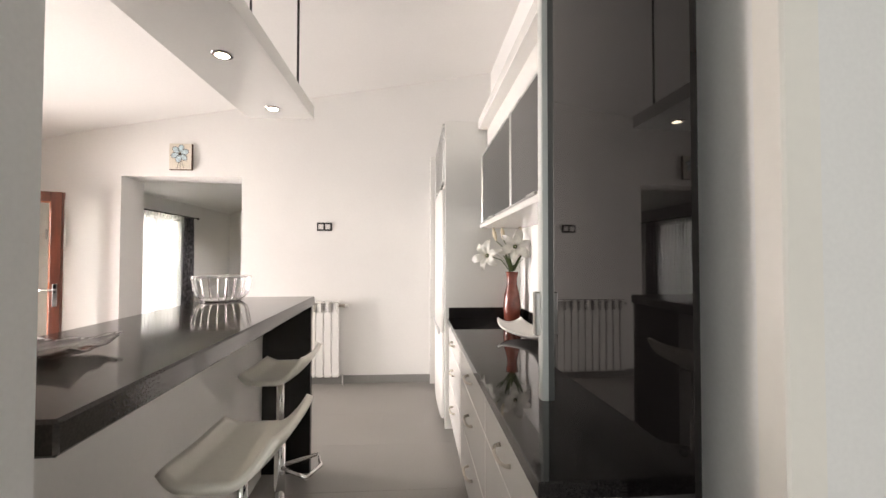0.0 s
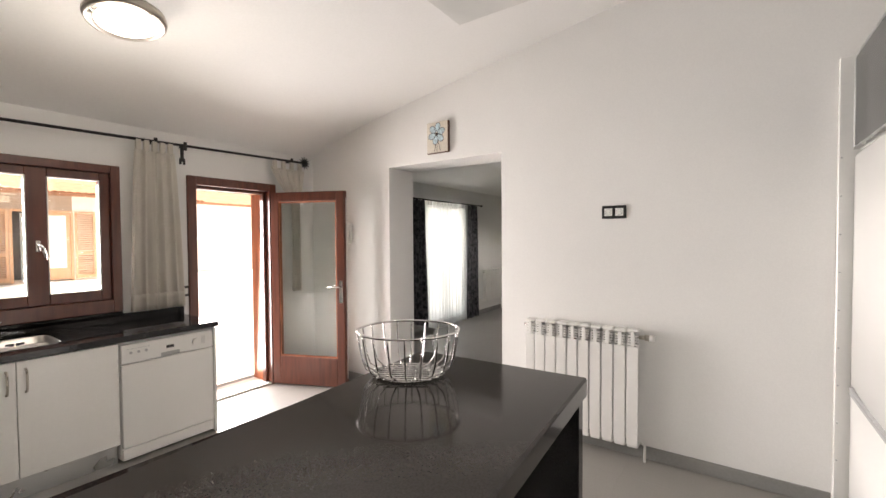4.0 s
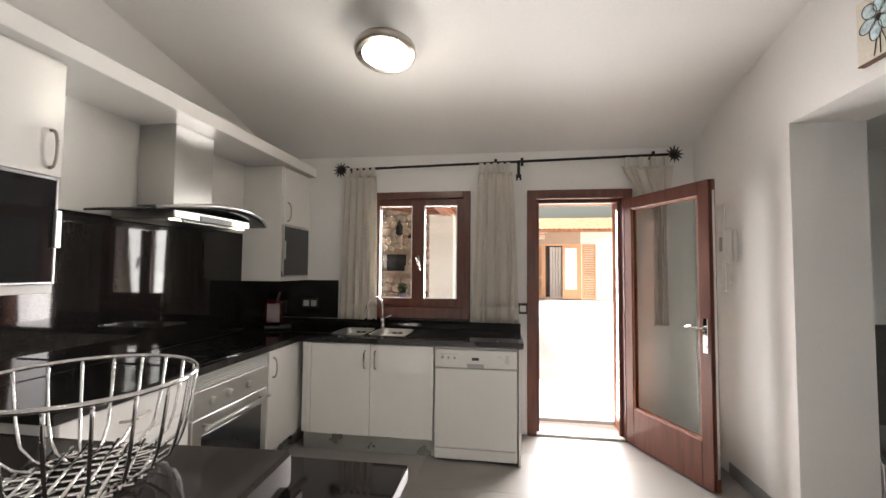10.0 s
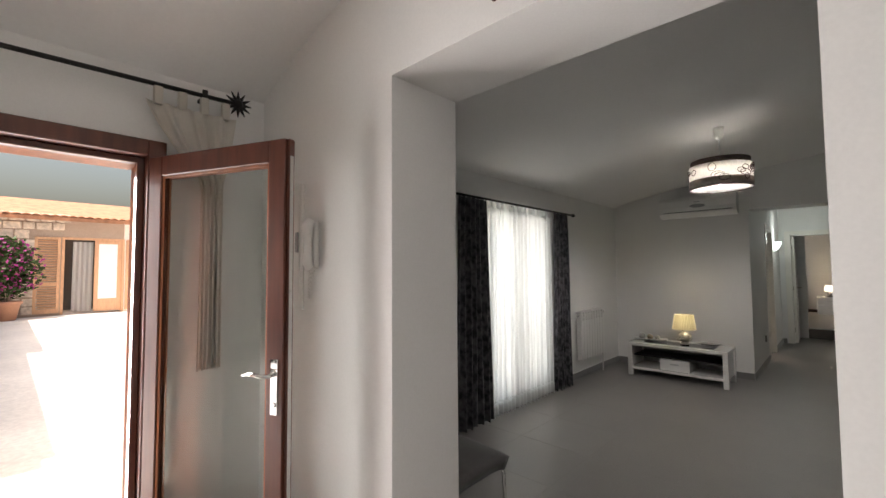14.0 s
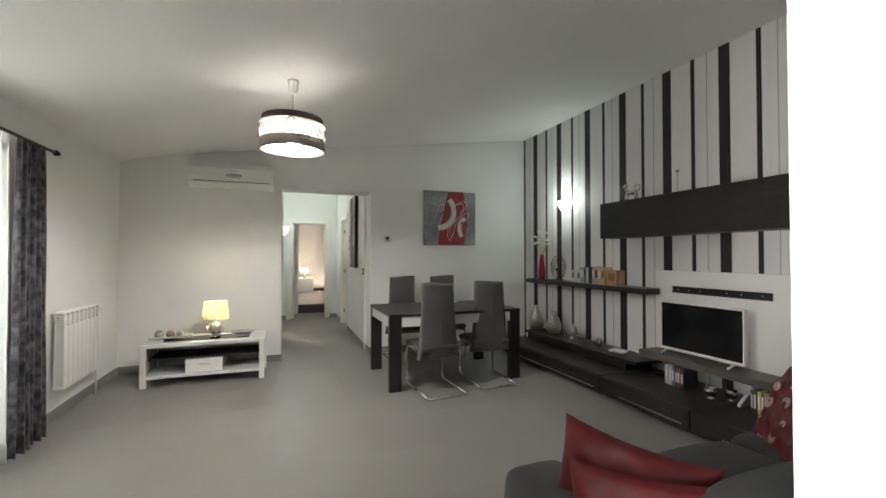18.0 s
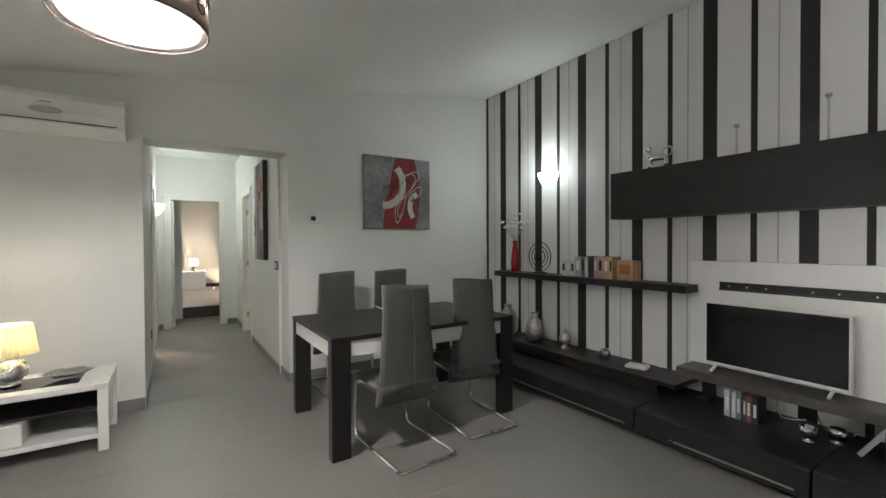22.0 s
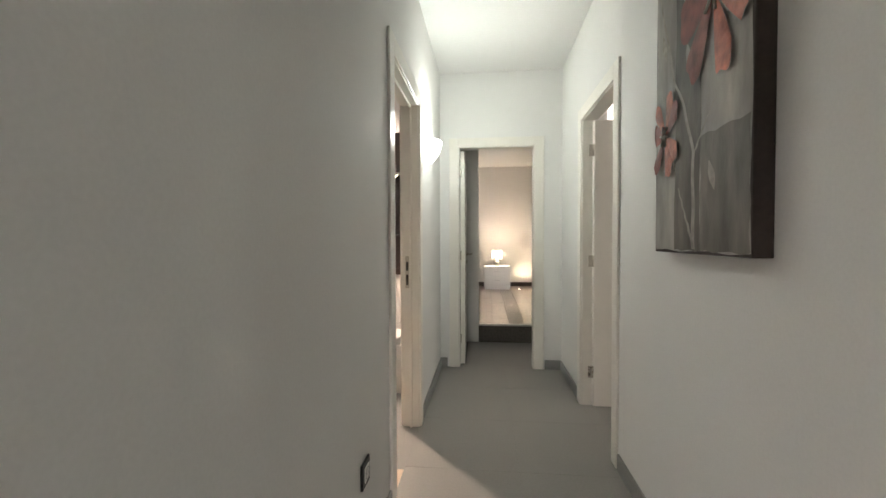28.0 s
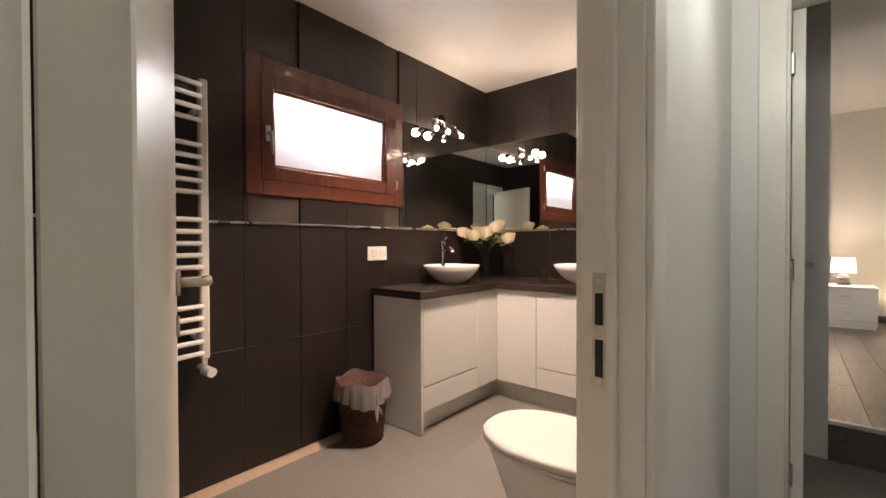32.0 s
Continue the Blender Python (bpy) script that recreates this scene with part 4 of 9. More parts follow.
oven = thing("oven", "built-in brushed steel oven with dark glass door under the hob", "oven", (-2.31, 1.30, 0))
part("body", S().box(-0.33, 0.33, -0.28, 0.275, 0.15, 0.815), "matt_white", oven)
part("toe_kick", S().box(-0.34, 0.34, 0.21, 0.225, 0, 0.14), "alu", oven)
part("control_panel", S().box(-0.335, 0.335, 0.275, 0.30, 0.60, 0.735, 0.003), "steel", oven)
vent = S()
for k in range(6):
    vent.box(-0.335, 0.335, 0.275, 0.296, 0.742 + 0.013 * k, 0.751 + 0.013 * k, 0.002)
part("vent_slat", vent, "steel", oven)
part("vent_gap", S().box(-0.335, 0.335, 0.27, 0.28, 0.737, 0.815), "blackplastic", oven)
for x in (-0.12, 0.06, 0.20):
    part("knob", S().cyl((x, 0.30, 0.665), (x, 0.325, 0.665), 0.022, 18).cyl((x, 0.325, 0.665), (x, 0.33, 0.665), 0.018, 18), "steel", oven, "steel knob")
od = part("door", S().box(-0.335, 0.335, 0.275, 0.298, 0.15, 0.592, 0.003), "steel", oven)
part("door_glass", S().box(-0.27, 0.27, 0.298, 0.301, 0.19, 0.50, 0.002), "blackglass", od, "dark door glass")
part("handle", S().tube([(-0.29, 0.345, 0.55), (0.29, 0.345, 0.55)], 0.012, 12).cyl((-0.25, 0.297, 0.55), (-0.25, 0.345, 0.55), 0.009).cyl((0.25, 0.297, 0.55), (0.25, 0.345, 0.55), 0.009), "steel", od, "round steel bar handle")


def wall_unit(label, x0, x1, doors, flap):
    root = thing("wall_cabinet", label, "cabinet", ((x0 + x1) / 2, 1.17, 1.27))
    inv = root.matrix_world.inverted()
    part("body", S().box(x0, x1, KY0 + 0.003, 1.36, 1.27, 2.215, 0.002).moved(inv), "lacquer", root)
    for a0, a1, hx in doors:
        d = part("door", S().box(a0 + 0.002, a1 - 0.002, 1.36, 1.38, 1.735, 2.20, 0.003).moved(inv), "lacquer", root)
        part("handle", bow_handle(S(), (hx, 1.38, 1.84), (0, 0, 1), (0, 1, 0), 0.15, 0.032).moved(inv), "brushed_gold", d, "satin metal handle")
    fl = part("flap_frame", frame_rect(S(), "y", 1.36, 0.02, flap[0] + 0.002, flap[1] - 0.002, 1.305, 1.73, 0.012).moved(inv), "alu", root)
    part("flap_glass", S().box(flap[0] + 0.012, flap[1] - 0.012, 1.362, 1.377, 1.315, 1.72).moved(inv), "blackglass", fl, "black glass flap")
    hx = flap[2]
    part("flap_handle", S().box(hx - 0.012, hx + 0.012, 1.378, 1.395, 1.45, 1.60, 0.003).moved(inv), "alu", fl)
    return root


wall_unit("white wall cabinet with a black glass flap by the window", -3.66, -3.19, [(-3.64, -3.19, -3.245)], (-3.64, -3.195, -3.2))
wall_unit("white wall cabinet with a black glass flap", -1.47, -0.66, [(-1.47, -1.065, -1.42), (-1.065, -0.66, -0.71)], (-1.465, -0.665, -1.455))
tagged(part("cabinet_cornice", S().box(-3.66, -0.66, KY0 + 0.003, 1.43, 2.217, 2.30, 0.004), "lacquer"), "white lacquered cornice board over the wall cabinets", "cornice")
tagged(part("cooker_back_panel", S().box(-3.19, -1.47, KY0 + 0.003, KY0 + 0.014, 1.66, 2.217), "lacquer"), "white panel behind the extractor hood", "panel")

hood = thing("extractor_hood", "steel extractor hood with a curved glass canopy over the hob", "extractor hood", (-2.34, 1.0, 1.64))
part("chimney", S().box(-0.16, 0.16, 0.016, 0.26, 0.10, 0.577, 0.003), "steel", hood)


def canopy(u, v):
    x = -0.48 + 0.96 * u
    q = 1 - (2 * u - 1) ** 2
    y = 0.03 + v * (0.42 + 0.11 * q)
    return (x, y, 0.035 + 0.055 * q)


part("canopy", S().sheet(canopy, 24, 6, 0.012), "greyglass", hood, "curved smoked glass canopy")
lip = S().tube([canopy(k / 24, 1.0) for k in range(25)], 0.010, 8)
part("canopy_edge", lip, "steel", hood)
part("filter_body", S().box(-0.33, 0.33, 0.03, 0.42, 0.0, 0.05, 0.006), "steel", hood)
flt = S()
for k in range(22):
    flt.box(-0.30 + 0.028 * k, -0.287 + 0.028 * k, 0.06, 0.36, -0.006, 0.0)
part("filter_slat", flt, "steel", hood)
for x in (-0.28, 0.28):
    part("lamp", S().cyl((x, 0.385, -0.002), (x, 0.385, -0.006), 0.022, 14), "glow_spot", hood, "lit halogen lamp")
part("control_strip", S().box(-0.14, 0.14, 0.42, 0.425, 0.005, 0.035), "blackplastic", hood)

# coffee maker and sockets in the dark corner
cof = thing("coffee_maker", "small red and black capsule coffee maker on the worktop", "coffee maker", (-3.38, 1.22, 0.86), 30)
part("shell", S().box(-0.06, 0.06, -0.10, 0.06, 0.03, 0.25, 0.03), material("red_gloss_plastic", (0.06, 0.005, 0.006), 0.2, coat=0.4, stain=0.05), cof, "red glossy housing")
part("base", S().box(-0.06, 0.06, -0.09, 0.13, 0, 0.03, 0.008), "blackplastic", cof)
part("front", S().box(-0.04, 0.04, 0.06, 0.09, 0.13, 0.24, 0.012), "blackplastic", cof)
part("lever_arch", S().tube([(-0.055, 0.0, 0.22), (-0.05, 0.02, 0.28), (0, 0.03, 0.305), (0.05, 0.02, 0.28), (0.055, 0.0, 0.22)], 0.008, 8), "blackplastic", cof)


def socket(name, label, p, normal, n=2, frame="blackplastic", insert="plastic", size=0.072, slots=True):
    """Switch or socket plates in a row; p: centre on the wall, normal: '+x', '-x', '+y' or '-y'."""
    turn = {"+x": 0, "-x": 180, "+y": 90, "-y": -90}[normal]
    root = thing(name, label, "socket" if slots else "switch", p, turn)
    w = size * n + 0.016
    part("frame", S().box(0, 0.009, -w / 2, w / 2, -0.045, 0.045, 0.003), frame, root)
    for k in range(n):
        c = (k - (n - 1) / 2) * size
        ins = part("insert", S().box(0.009, 0.013, c - 0.026, c + 0.026, -0.026, 0.026, 0.002), insert, root)
        if slots:
            q = S()
            q.tube([(0.0135, c + 0.02 * math.cos(a), 0.02 * math.sin(a)) for a in [2 * math.pi * j / 20 for j in range(20)]], 0.0015, 4, True)
            for d in (-0.009, 0.009):
                q.cyl((0.012, c + d, 0), (0.0136, c + d, 0), 0.003, 8)
            part("contact", q, "grey_plastic", ins)
    return root


socket("wall_socket", "black double socket on the white wall", (-0.43, KY1 - 0.001, 1.667), "-y", 2)
socket("wall_socket", "grey double socket on the black splashback", (GX0 + 0.017, 1.40, 1.06), "+x", 2, "blackplastic", "grey_plastic")
socket("wall_switch", "black framed switch beside the garden door", (GX0 + 0.001, 3.31, 1.05), "+x", 1, slots=False)
socket("wall_socket", "black double socket above the worktop", (GX1 - 0.001, 2.57, 1.04), "-x", 2)

# bar
bar = thing("breakfast_bar", "long dark polished breakfast bar with a black end slab", "breakfast bar", (-0.52, 1.95, 0))
inv = bar.matrix_world.inverted()
BAR_TURN = Matrix.Translation((-0.10, 2.85, 0)) @ Matrix.Rotation(radians(3.0), 4, "Z") @ Matrix.Translation((0.10, -2.85, 0))
part("bar_top", S().box(-0.685, -0.10, 0.80, 2.85, 1.03, 1.087, 0.006).moved(inv @ BAR_TURN), "quartz", bar)
part("end_slab", S().box(-0.68, -0.11, 2.80, 2.84, 0.0, 1.03, 0.003).moved(inv), "granite", bar)
part("back_panel", S().box(-0.42, -0.40, KY0 + 0.002, 2.80, 0.0, 1.03).moved(inv @ BAR_TURN), "lacquer", bar, "white glossy panel")
part("riser", S().box(-0.685, -0.67, KY0 + 0.002, 2.80, 0.862, 1.03).moved(inv), "granite", bar)
part("lower_worktop", S().box(-1.145, -0.685, KY0 + 0.002, 2.905, 0.82, 0.86, 0.003).moved(inv), "granite", bar, "black granite worktop")
part("core", S().box(-0.67, -0.44, KY0 + 0.01, 2.79, 0.0, 0.82).moved(inv), "matt_white", bar)

bsk = thing("fruit_basket", "empty oval chrome wire fruit basket on the bar", "basket", (-0.55, 2.58, 1.087), 35)


def bpt(a, k):
    """Point on the basket at angle a and height share k."""
    r = 0.09 + 0.05 * (k ** 0.3)
    return (1.08 * r * math.cos(a), 0.95 * r * math.sin(a), 0.012 + 0.125 * k)


part("rim", S().tube([bpt(2 * math.pi * k / 48, 1.0) for k in range(48)], 0.0034, 8, True), "chrome", bsk)
part("foot_ring", S().tube([(0.09 * math.cos(a), 0.075 * math.sin(a), 0.004) for a in [2 * math.pi * k / 36 for k in range(36)]], 0.004, 8, True), "chrome", bsk)
for k in range(20):
    a = 2 * math.pi * k / 20
    part("upright_wire", S().tube([(bpt(a, 0)[0] * 0.55, bpt(a, 0)[1] * 0.55, 0.008), (bpt(a, 0)[0] * 0.85, bpt(a, 0)[1] * 0.85, 0.01)] + [bpt(a, j / 8) for j in range(9)], 0.0024, 6), "chrome", bsk)
for k in range(-4, 5):
    part("base_wire", S().tube([(-0.11 * math.sqrt(max(0, 1 - (k / 5) ** 2)), k * 0.019, 0.010), (0.11 * math.sqrt(max(0, 1 - (k / 5) ** 2)), k * 0.019, 0.010)], 0.0028, 6), "chrome", bsk)
for k in range(-4, 5):
    part("base_wire", S().tube([(k * 0.022, -0.088 * math.sqrt(max(0, 1 - (k / 5) ** 2)), 0.006), (k * 0.022, 0.088 * math.sqrt(max(0, 1 - (k / 5) ** 2)), 0.006)], 0.0028, 6), "chrome", bsk)

gd = thing("glass_dish", "square textured glass dish on the bar", "dish", (-0.36, 1.20, 1.087), 12)
part("dish", S().sheet(lambda u, v: (-0.125 + 0.25 * u, -0.125 + 0.25 * v, 0.012 + 0.016 * (abs(2 * u - 1) ** 3 + abs(2 * v - 1) ** 3) + 0.003 * math.sin(20 * u) * math.sin(17 * v)), 16, 16, 0.006), "greyglass_clear", gd)


def bar_stool(at, turn):
    st = thing("bar_stool", "white moulded bar stool on a chrome gas-lift column", "stool", at, turn, "stools at the bar")

    def seat(u, v):
        y = -0.21 + 0.42 * u
        x = -0.145 + 0.315 * v
        rise = 0.11 * max(0.0, (v - 0.62) / 0.38) ** 1.7 + 0.035 * max(0.0, (0.22 - v) / 0.22) ** 1.5
        return (x * (1 - 0.05 * (2 * u - 1) ** 4), y * (0.98 - 0.14 * abs(2 * v - 1) ** 3), 0.742 + rise + 0.012 * (2 * u - 1) ** 2)
    part("seat", S().sheet(seat, 18, 24, 0.022), "seat_white", st, "off-white glossy curved seat")
    part("column", S().cyl((0, 0, 0.02), (0, 0, 0.46), 0.026, 18).cyl((0, 0, 0.42), (0, 0, 0.736), 0.018, 18), "chrome", st)
    part("base", S().lathe([(0.20, 0.0), (0.20, 0.008), (0.17, 0.016), (0.06, 0.03), (0.028, 0.05)], (0, 0, 0), 32), "chrome", st)
    part("footrest", S().tube([(0.02, -0.02, 0.30), (0.16, -0.12, 0.30), (0.20, 0, 0.30), (0.16, 0.12, 0.30), (0.02, 0.02, 0.30)], 0.010, 10), "chrome", st)
    part("lift_lever", S().tube([(0, 0.02, 0.712), (0.02, 0.13, 0.707)], 0.005, 8), "chrome", st)
    return st


stool = bar_stool((-0.13, 2.28, 0), 0)
copy_thing(stool, pose(0.03, 1.41, 0, 0, 0, 0))

pnl = thing("suspended_light_panel", "white lacquered light panel hung over the bar", "ceiling light", (-0.314, 1.806, 2.21))
part("panel", S().box(-0.205, 0.205, -0.85, 1.02, 0.0, 0.085, 0.003), "lacquer", pnl)
for dy in (-0.46, 0.19, 0.84):
    part("spot_ring", S().lathe([(0.042, -0.004), (0.045, 0.0), (0.045, 0.003)], (0.01, dy, -0.001), 20), "chrome", pnl)
    part("spot_lens", S().cyl((0.01, dy, -0.006), (0.01, dy, -0.002), 0.028, 16), "glow_spot", pnl, "lit spot")
for dx, dy in ((0.14, 0.88), (-0.14, 0.88), (0.14, -0.7), (-0.14, -0.7)):
    zc = 2.681 + 0.1751 * (-0.314 + dx + 2.7) - 2.21
    part("suspension_rod", S().cyl((dx, dy, 0.085), (dx, dy, zc - 0.03), 0.007, 10).cyl((dx, dy, zc - 0.06), (dx, dy, zc - 0.0), 0.016, 12), "iron", pnl)

kl = thing("ceiling_lamp", "round ceiling lamp with nickel rim and lit opal glass", "ceiling light", (-2.312, 2.476, 2.69))
kl.matrix_world = pose(-2.312, 2.476, 2.69, 0, -9.9, 0)
part("back_plate", S().lathe([(0.14, -0.05), (0.12, -0.035), (0.05, -0.03), (0.05, 0.055)], (0, 0, 0), 32), "matt_white", kl)
part("rim", S().lathe([(0.155, -0.092), (0.172, -0.088), (0.178, -0.07), (0.174, -0.05), (0.15, -0.045)], (0, 0, 0), 40), "brushed_gold", kl, "brushed nickel rim")
part("glass", S().lathe([(0.001, -0.108), (0.07, -0.103), (0.13, -0.092), (0.154, -0.08), (0.154, -0.06)], (0, 0, 0), 40), "glow_kitchen", kl, "lit opal glass")
for k in range(3):
    a = 2 * math.pi * k / 3 + 0.4
    part("clip", S().box(0.145 * math.cos(a) - 0.008, 0.145 * math.cos(a) + 0.008, 0.145 * math.sin(a) - 0.008, 0.145 * math.sin(a) + 0.008, -0.097, -0.088), "brushed_gold", kl)

# right-hand run: drawers, tall fridge unit, wall cabinets
E1, EX = 1.28, 0.72
_east = set(bpy.data.objects)
for (a0, a1) in ((2.56, 3.39), (1.72, 2.56), (1.02, 1.72)):
    m = (a0 + a1) / 2
    base_unit("white lacquered drawer unit with bowed handles", EX, E1, a0, a1, "-x", [(a0, a1, 0.66, Z1), (a0, a1, 0.40, 0.66), (a0, a1, Z0, 0.40)], [("h", m, 0.745), ("h", m, 0.55), ("h", m, 0.30)], name="drawer_cabinet")
we = tagged(new("worktop_east"), "polished black granite worktop with upstand", "worktop")
we.matrix_world = pose(1.0, 2.2, 0.82)
inv = we.matrix_world.inverted()
part("slab", S().box(0.69, E1, 1.0, 3.405, 0.82, 0.86, 0.003).moved(inv), "granite", we)
part("upstand", S().box(E1 - 0.02, E1, 1.0, 3.385, 0.86, 0.945, 0.002).box(0.70, E1, 3.385, 3.405, 0.86, 0.945, 0.002).moved(inv), "granite", we)

ft = thing("tall_fridge_housing", "white lacquered tall housing with a grey glass top door", "cabinet", (0.97, 4.05, 0))
inv = ft.matrix_world.inverted()
part("side_panel", S().box(0.67, E1, 3.41, 3.45, 0, 2.42, 0.002).moved(inv), "lacquer", ft)
part("side_panel", S().box(0.60, E1, 4.60, 4.64, 0, 2.42, 0.002).moved(inv), "lacquer", ft)
part("filler", S().box(0.62, 0.64, 4.64, KY1, 0, 2.42).moved(inv), "lacquer", ft)
part("top_box", S().box(0.68, E1, 3.452, 4.598, 1.93, 2.42).moved(inv), "matt_white", ft)
tf = part("top_door", frame_rect(S(), "x", 0.652, 0.024, 3.455, 4.595, 1.935, 2.415, 0.016).moved(inv), "alu", ft)
part("door_glass", S().box(0.655, 0.672, 3.47, 4.58, 1.95, 2.40).moved(inv), "greyglass", tf, "dark grey glass")
part("door_grip", S().box(0.636, 0.655, 3.98, 4.12, 1.925, 1.937, 0.002).moved(inv), "alu", tf)
pins = S()
for k in range(9):
    pins.cyl((0.61, 4.60, 0.3 + 0.2 * k), (0.61, 4.594, 0.3 + 0.2 * k), 0.004, 6)
part("screw_cap", pins.moved(inv), "grey_plastic", ft)

fr = thing("fridge_freezer", "white upright fridge-freezer in the tall housing", "fridge", (0.97, 4.02, 0))
inv = fr.matrix_world.inverted()
part("body", S().box(0.70, E1 - 0.02, 3.50, 4.55, 0.03, 1.90, 0.006).moved(inv), "plastic", fr)
for z0, z1 in ((0.05, 0.72), (0.73, 1.89)):
    def skin(u, v, z0=z0, z1=z1):
        return (0.652 - 0.02 * math.sin(math.pi * u) ** 0.7, 3.50 + 1.05 * u, z0 + (z1 - z0) * v)
    dr = part("door", S().sheet(lambda u, v, f=skin: f(1 - u, v), 14, 2, 0.05).moved(inv), "plastic", fr)
    part("grip", S().box(0.628, 0.65, 3.6, 4.45, z1 - 0.02 if z1 < 1 else z0 - 0.006, z1 if z1 < 1 else z0 + 0.012, 0.004).moved(inv), "grey_plastic", dr)

wu = thing("glass_wall_cabinet", "wall cabinet with dark grey glass flaps in aluminium frames", "cabinet", (1.12, 2.2, 1.58))
inv = wu.matrix_world.inverted()
part("body", S().box(0.975, E1 - 0.003, 1.02, 3.36, 1.60, 2.14, 0.002).moved(inv), "lacquer", wu)
part("bottom_shelf", S().box(0.94, E1 - 0.003, 1.02, 3.36, 1.565, 1.598, 0.002).moved(inv), "lacquer", wu)
for a0, a1 in ((2.39, 3.355), (1.42, 2.385), (1.02, 1.415)):
    ff = part("flap_frame", frame_rect(S(), "x", 0.952, 0.022, a0, a1, 1.605, 2.135, 0.014).moved(inv), "alu", wu)
    part("flap_glass", S().box(0.956, 0.97, a0 + 0.012, a1 - 0.012, 1.617, 2.123).moved(inv), "greyglass", ff, "dark grey glass")
    part("flap_grip", S().box(0.925, 0.955, (a0 + a1) / 2 - 0.06, (a0 + a1) / 2 + 0.06, 1.595, 1.61, 0.003).moved(inv), "alu", ff)
tagged(part("cabinet_cornice", S().box(0.93, E1 - 0.003, 1.02, 3.37, 2.345, 2.42, 0.003), "lacquer"), "white lacquered cornice board over the glass cabinets", "cornice")
tagged(part("filler_panel", S().box(1.0, E1 - 0.003, 1.02, 3.365, 2.143, 2.343), "lacquer"), "white panel above the glass cabinets", "panel")

vs = thing("lily_vase", "brown glazed vase with white lilies on the worktop", "vase", (1.16, 3.22, 0.86))
part("vase", S().lathe([(0.001, 0.0), (0.05, 0.0), (0.06, 0.02), (0.066, 0.1), (0.055, 0.2), (0.038, 0.27), (0.036, 0.31), (0.046, 0.37), (0.042, 0.37), (0.032, 0.31), (0.03, 0.2)], (0, 0, 0), 28, wave=lambda a, z: 0.04 * math.cos(2 * a)), "terracotta_vase", vs)
rnd = random.Random(5)
LILIES = [((-0.19, -0.04, 0.49), (-0.55, -0.8, 0.05), 1.0), ((0.005, -0.07, 0.555), (-0.15, -1.0, 0.12), 1.12), ((0.03, 0.06, 0.53), (0.3, 0.6, 0.6), 0.8)]
BUDS = [((-0.12, 0.0, 0.60), (-0.25, -0.1, 1.0)), ((-0.06, 0.02, 0.61), (-0.1, 0.1, 1.0)), ((0.04, -0.02, 0.62), (0.25, -0.1, 1.0))]


def flower_stem(tip):
    mid = Vector((tip.x * 0.45, tip.y * 0.45, 0.37 + (tip.z - 0.37) * 0.75))
    return S().tube([(tip.x * 0.05, tip.y * 0.05, 0.2), (tip.x * 0.12, tip.y * 0.12, 0.38), tuple(mid), tuple(tip)], 0.0032, 6)


for tip, aim, size in LILIES:
    tip = Vector(tip)
    rot = Vector(aim).to_track_quat("Z", "Y").to_matrix().to_4x4()
    part("stem", flower_stem(tip), "green", vs)
    lily = part("lily", S().lathe([(0.004, -0.035), (0.009, -0.01), (0.016, 0.012), (0.001, 0.014)], (0, 0, 0), 12).moved(Matrix.Translation(tip) @ rot), "green", vs, "white open lily")
    for q in range(6):
        b = 2 * math.pi * q / 6 + 0.3 + rnd.uniform(-0.12, 0.12)
        long, curl = size * rnd.uniform(0.098, 0.115), rnd.uniform(0.8, 1.25)

        def petal(u, v, b=b, long=long, curl=curl, q=q):
            w = (0.031 if q % 2 else 0.024) * size * math.sin(math.pi * min(1, v * 0.9 + 0.06)) ** 0.75 * (2 * u - 1)
            rr = 0.010 + long * v ** 1.15
            zz = 0.055 * math.sin(2.0 * v) - 0.045 * curl * v ** 3 + 0.008 * (2 * u - 1) ** 2 + 0.004 * math.sin(9 * v + 3 * u)
            return (rr * math.cos(b) - w * math.sin(b), rr * math.sin(b) + w * math.cos(b), zz)
        part("petal", S().sheet(petal, 6, 9, 0.001).moved(Matrix.Translation(tip) @ rot), "petal", lily)
    for q in range(4):
        b = 1.57 * q
        part("stamen", S().tube([(0, 0, 0.01), (0.008 * math.cos(b), 0.008 * math.sin(b), 0.04), (0.018 * math.cos(b), 0.018 * math.sin(b), 0.062)], 0.0012, 5).moved(Matrix.Translation(tip) @ rot), "cream_petal", lily)
for tip, aim in BUDS:
    tip = Vector(tip)
    rot = Vector(aim).to_track_quat("Z", "Y").to_matrix().to_4x4()
    part("stem", flower_stem(tip), "green", vs)
    part("bud", S().lathe([(0.004, 0), (0.014, 0.03), (0.015, 0.065), (0.004, 0.105)], (0, 0, 0), 12).moved(Matrix.Translation(tip) @ rot), "cream_petal", vs, "pale green closed bud")
for k in range(12):
    a = 2.4 * k + rnd.uniform(-0.3, 0.3)
    l = rnd.uniform(0.08, 0.15)

    def leafy(u, v, a=a, l=l, k=k):
        w = 0.015 * math.sin(math.pi * (0.08 + 0.9 * v)) * (2 * u - 1)
        rr = 0.02 + l * 0.7 * v
        return (rr * math.cos(a) - w * math.sin(a), rr * math.sin(a) + w * math.cos(a), 0.375 + (0.20 + 0.03 * (k % 3)) * v - 0.11 * v * v)
    part("leaf", S().sheet(leafy, 3, 7, 0.0008), "green", vs)

pl = thing("wave_platter", "large white wave-shaped ceramic platter on the worktop", "platter", (1.115, 2.41, 0.86), 5)


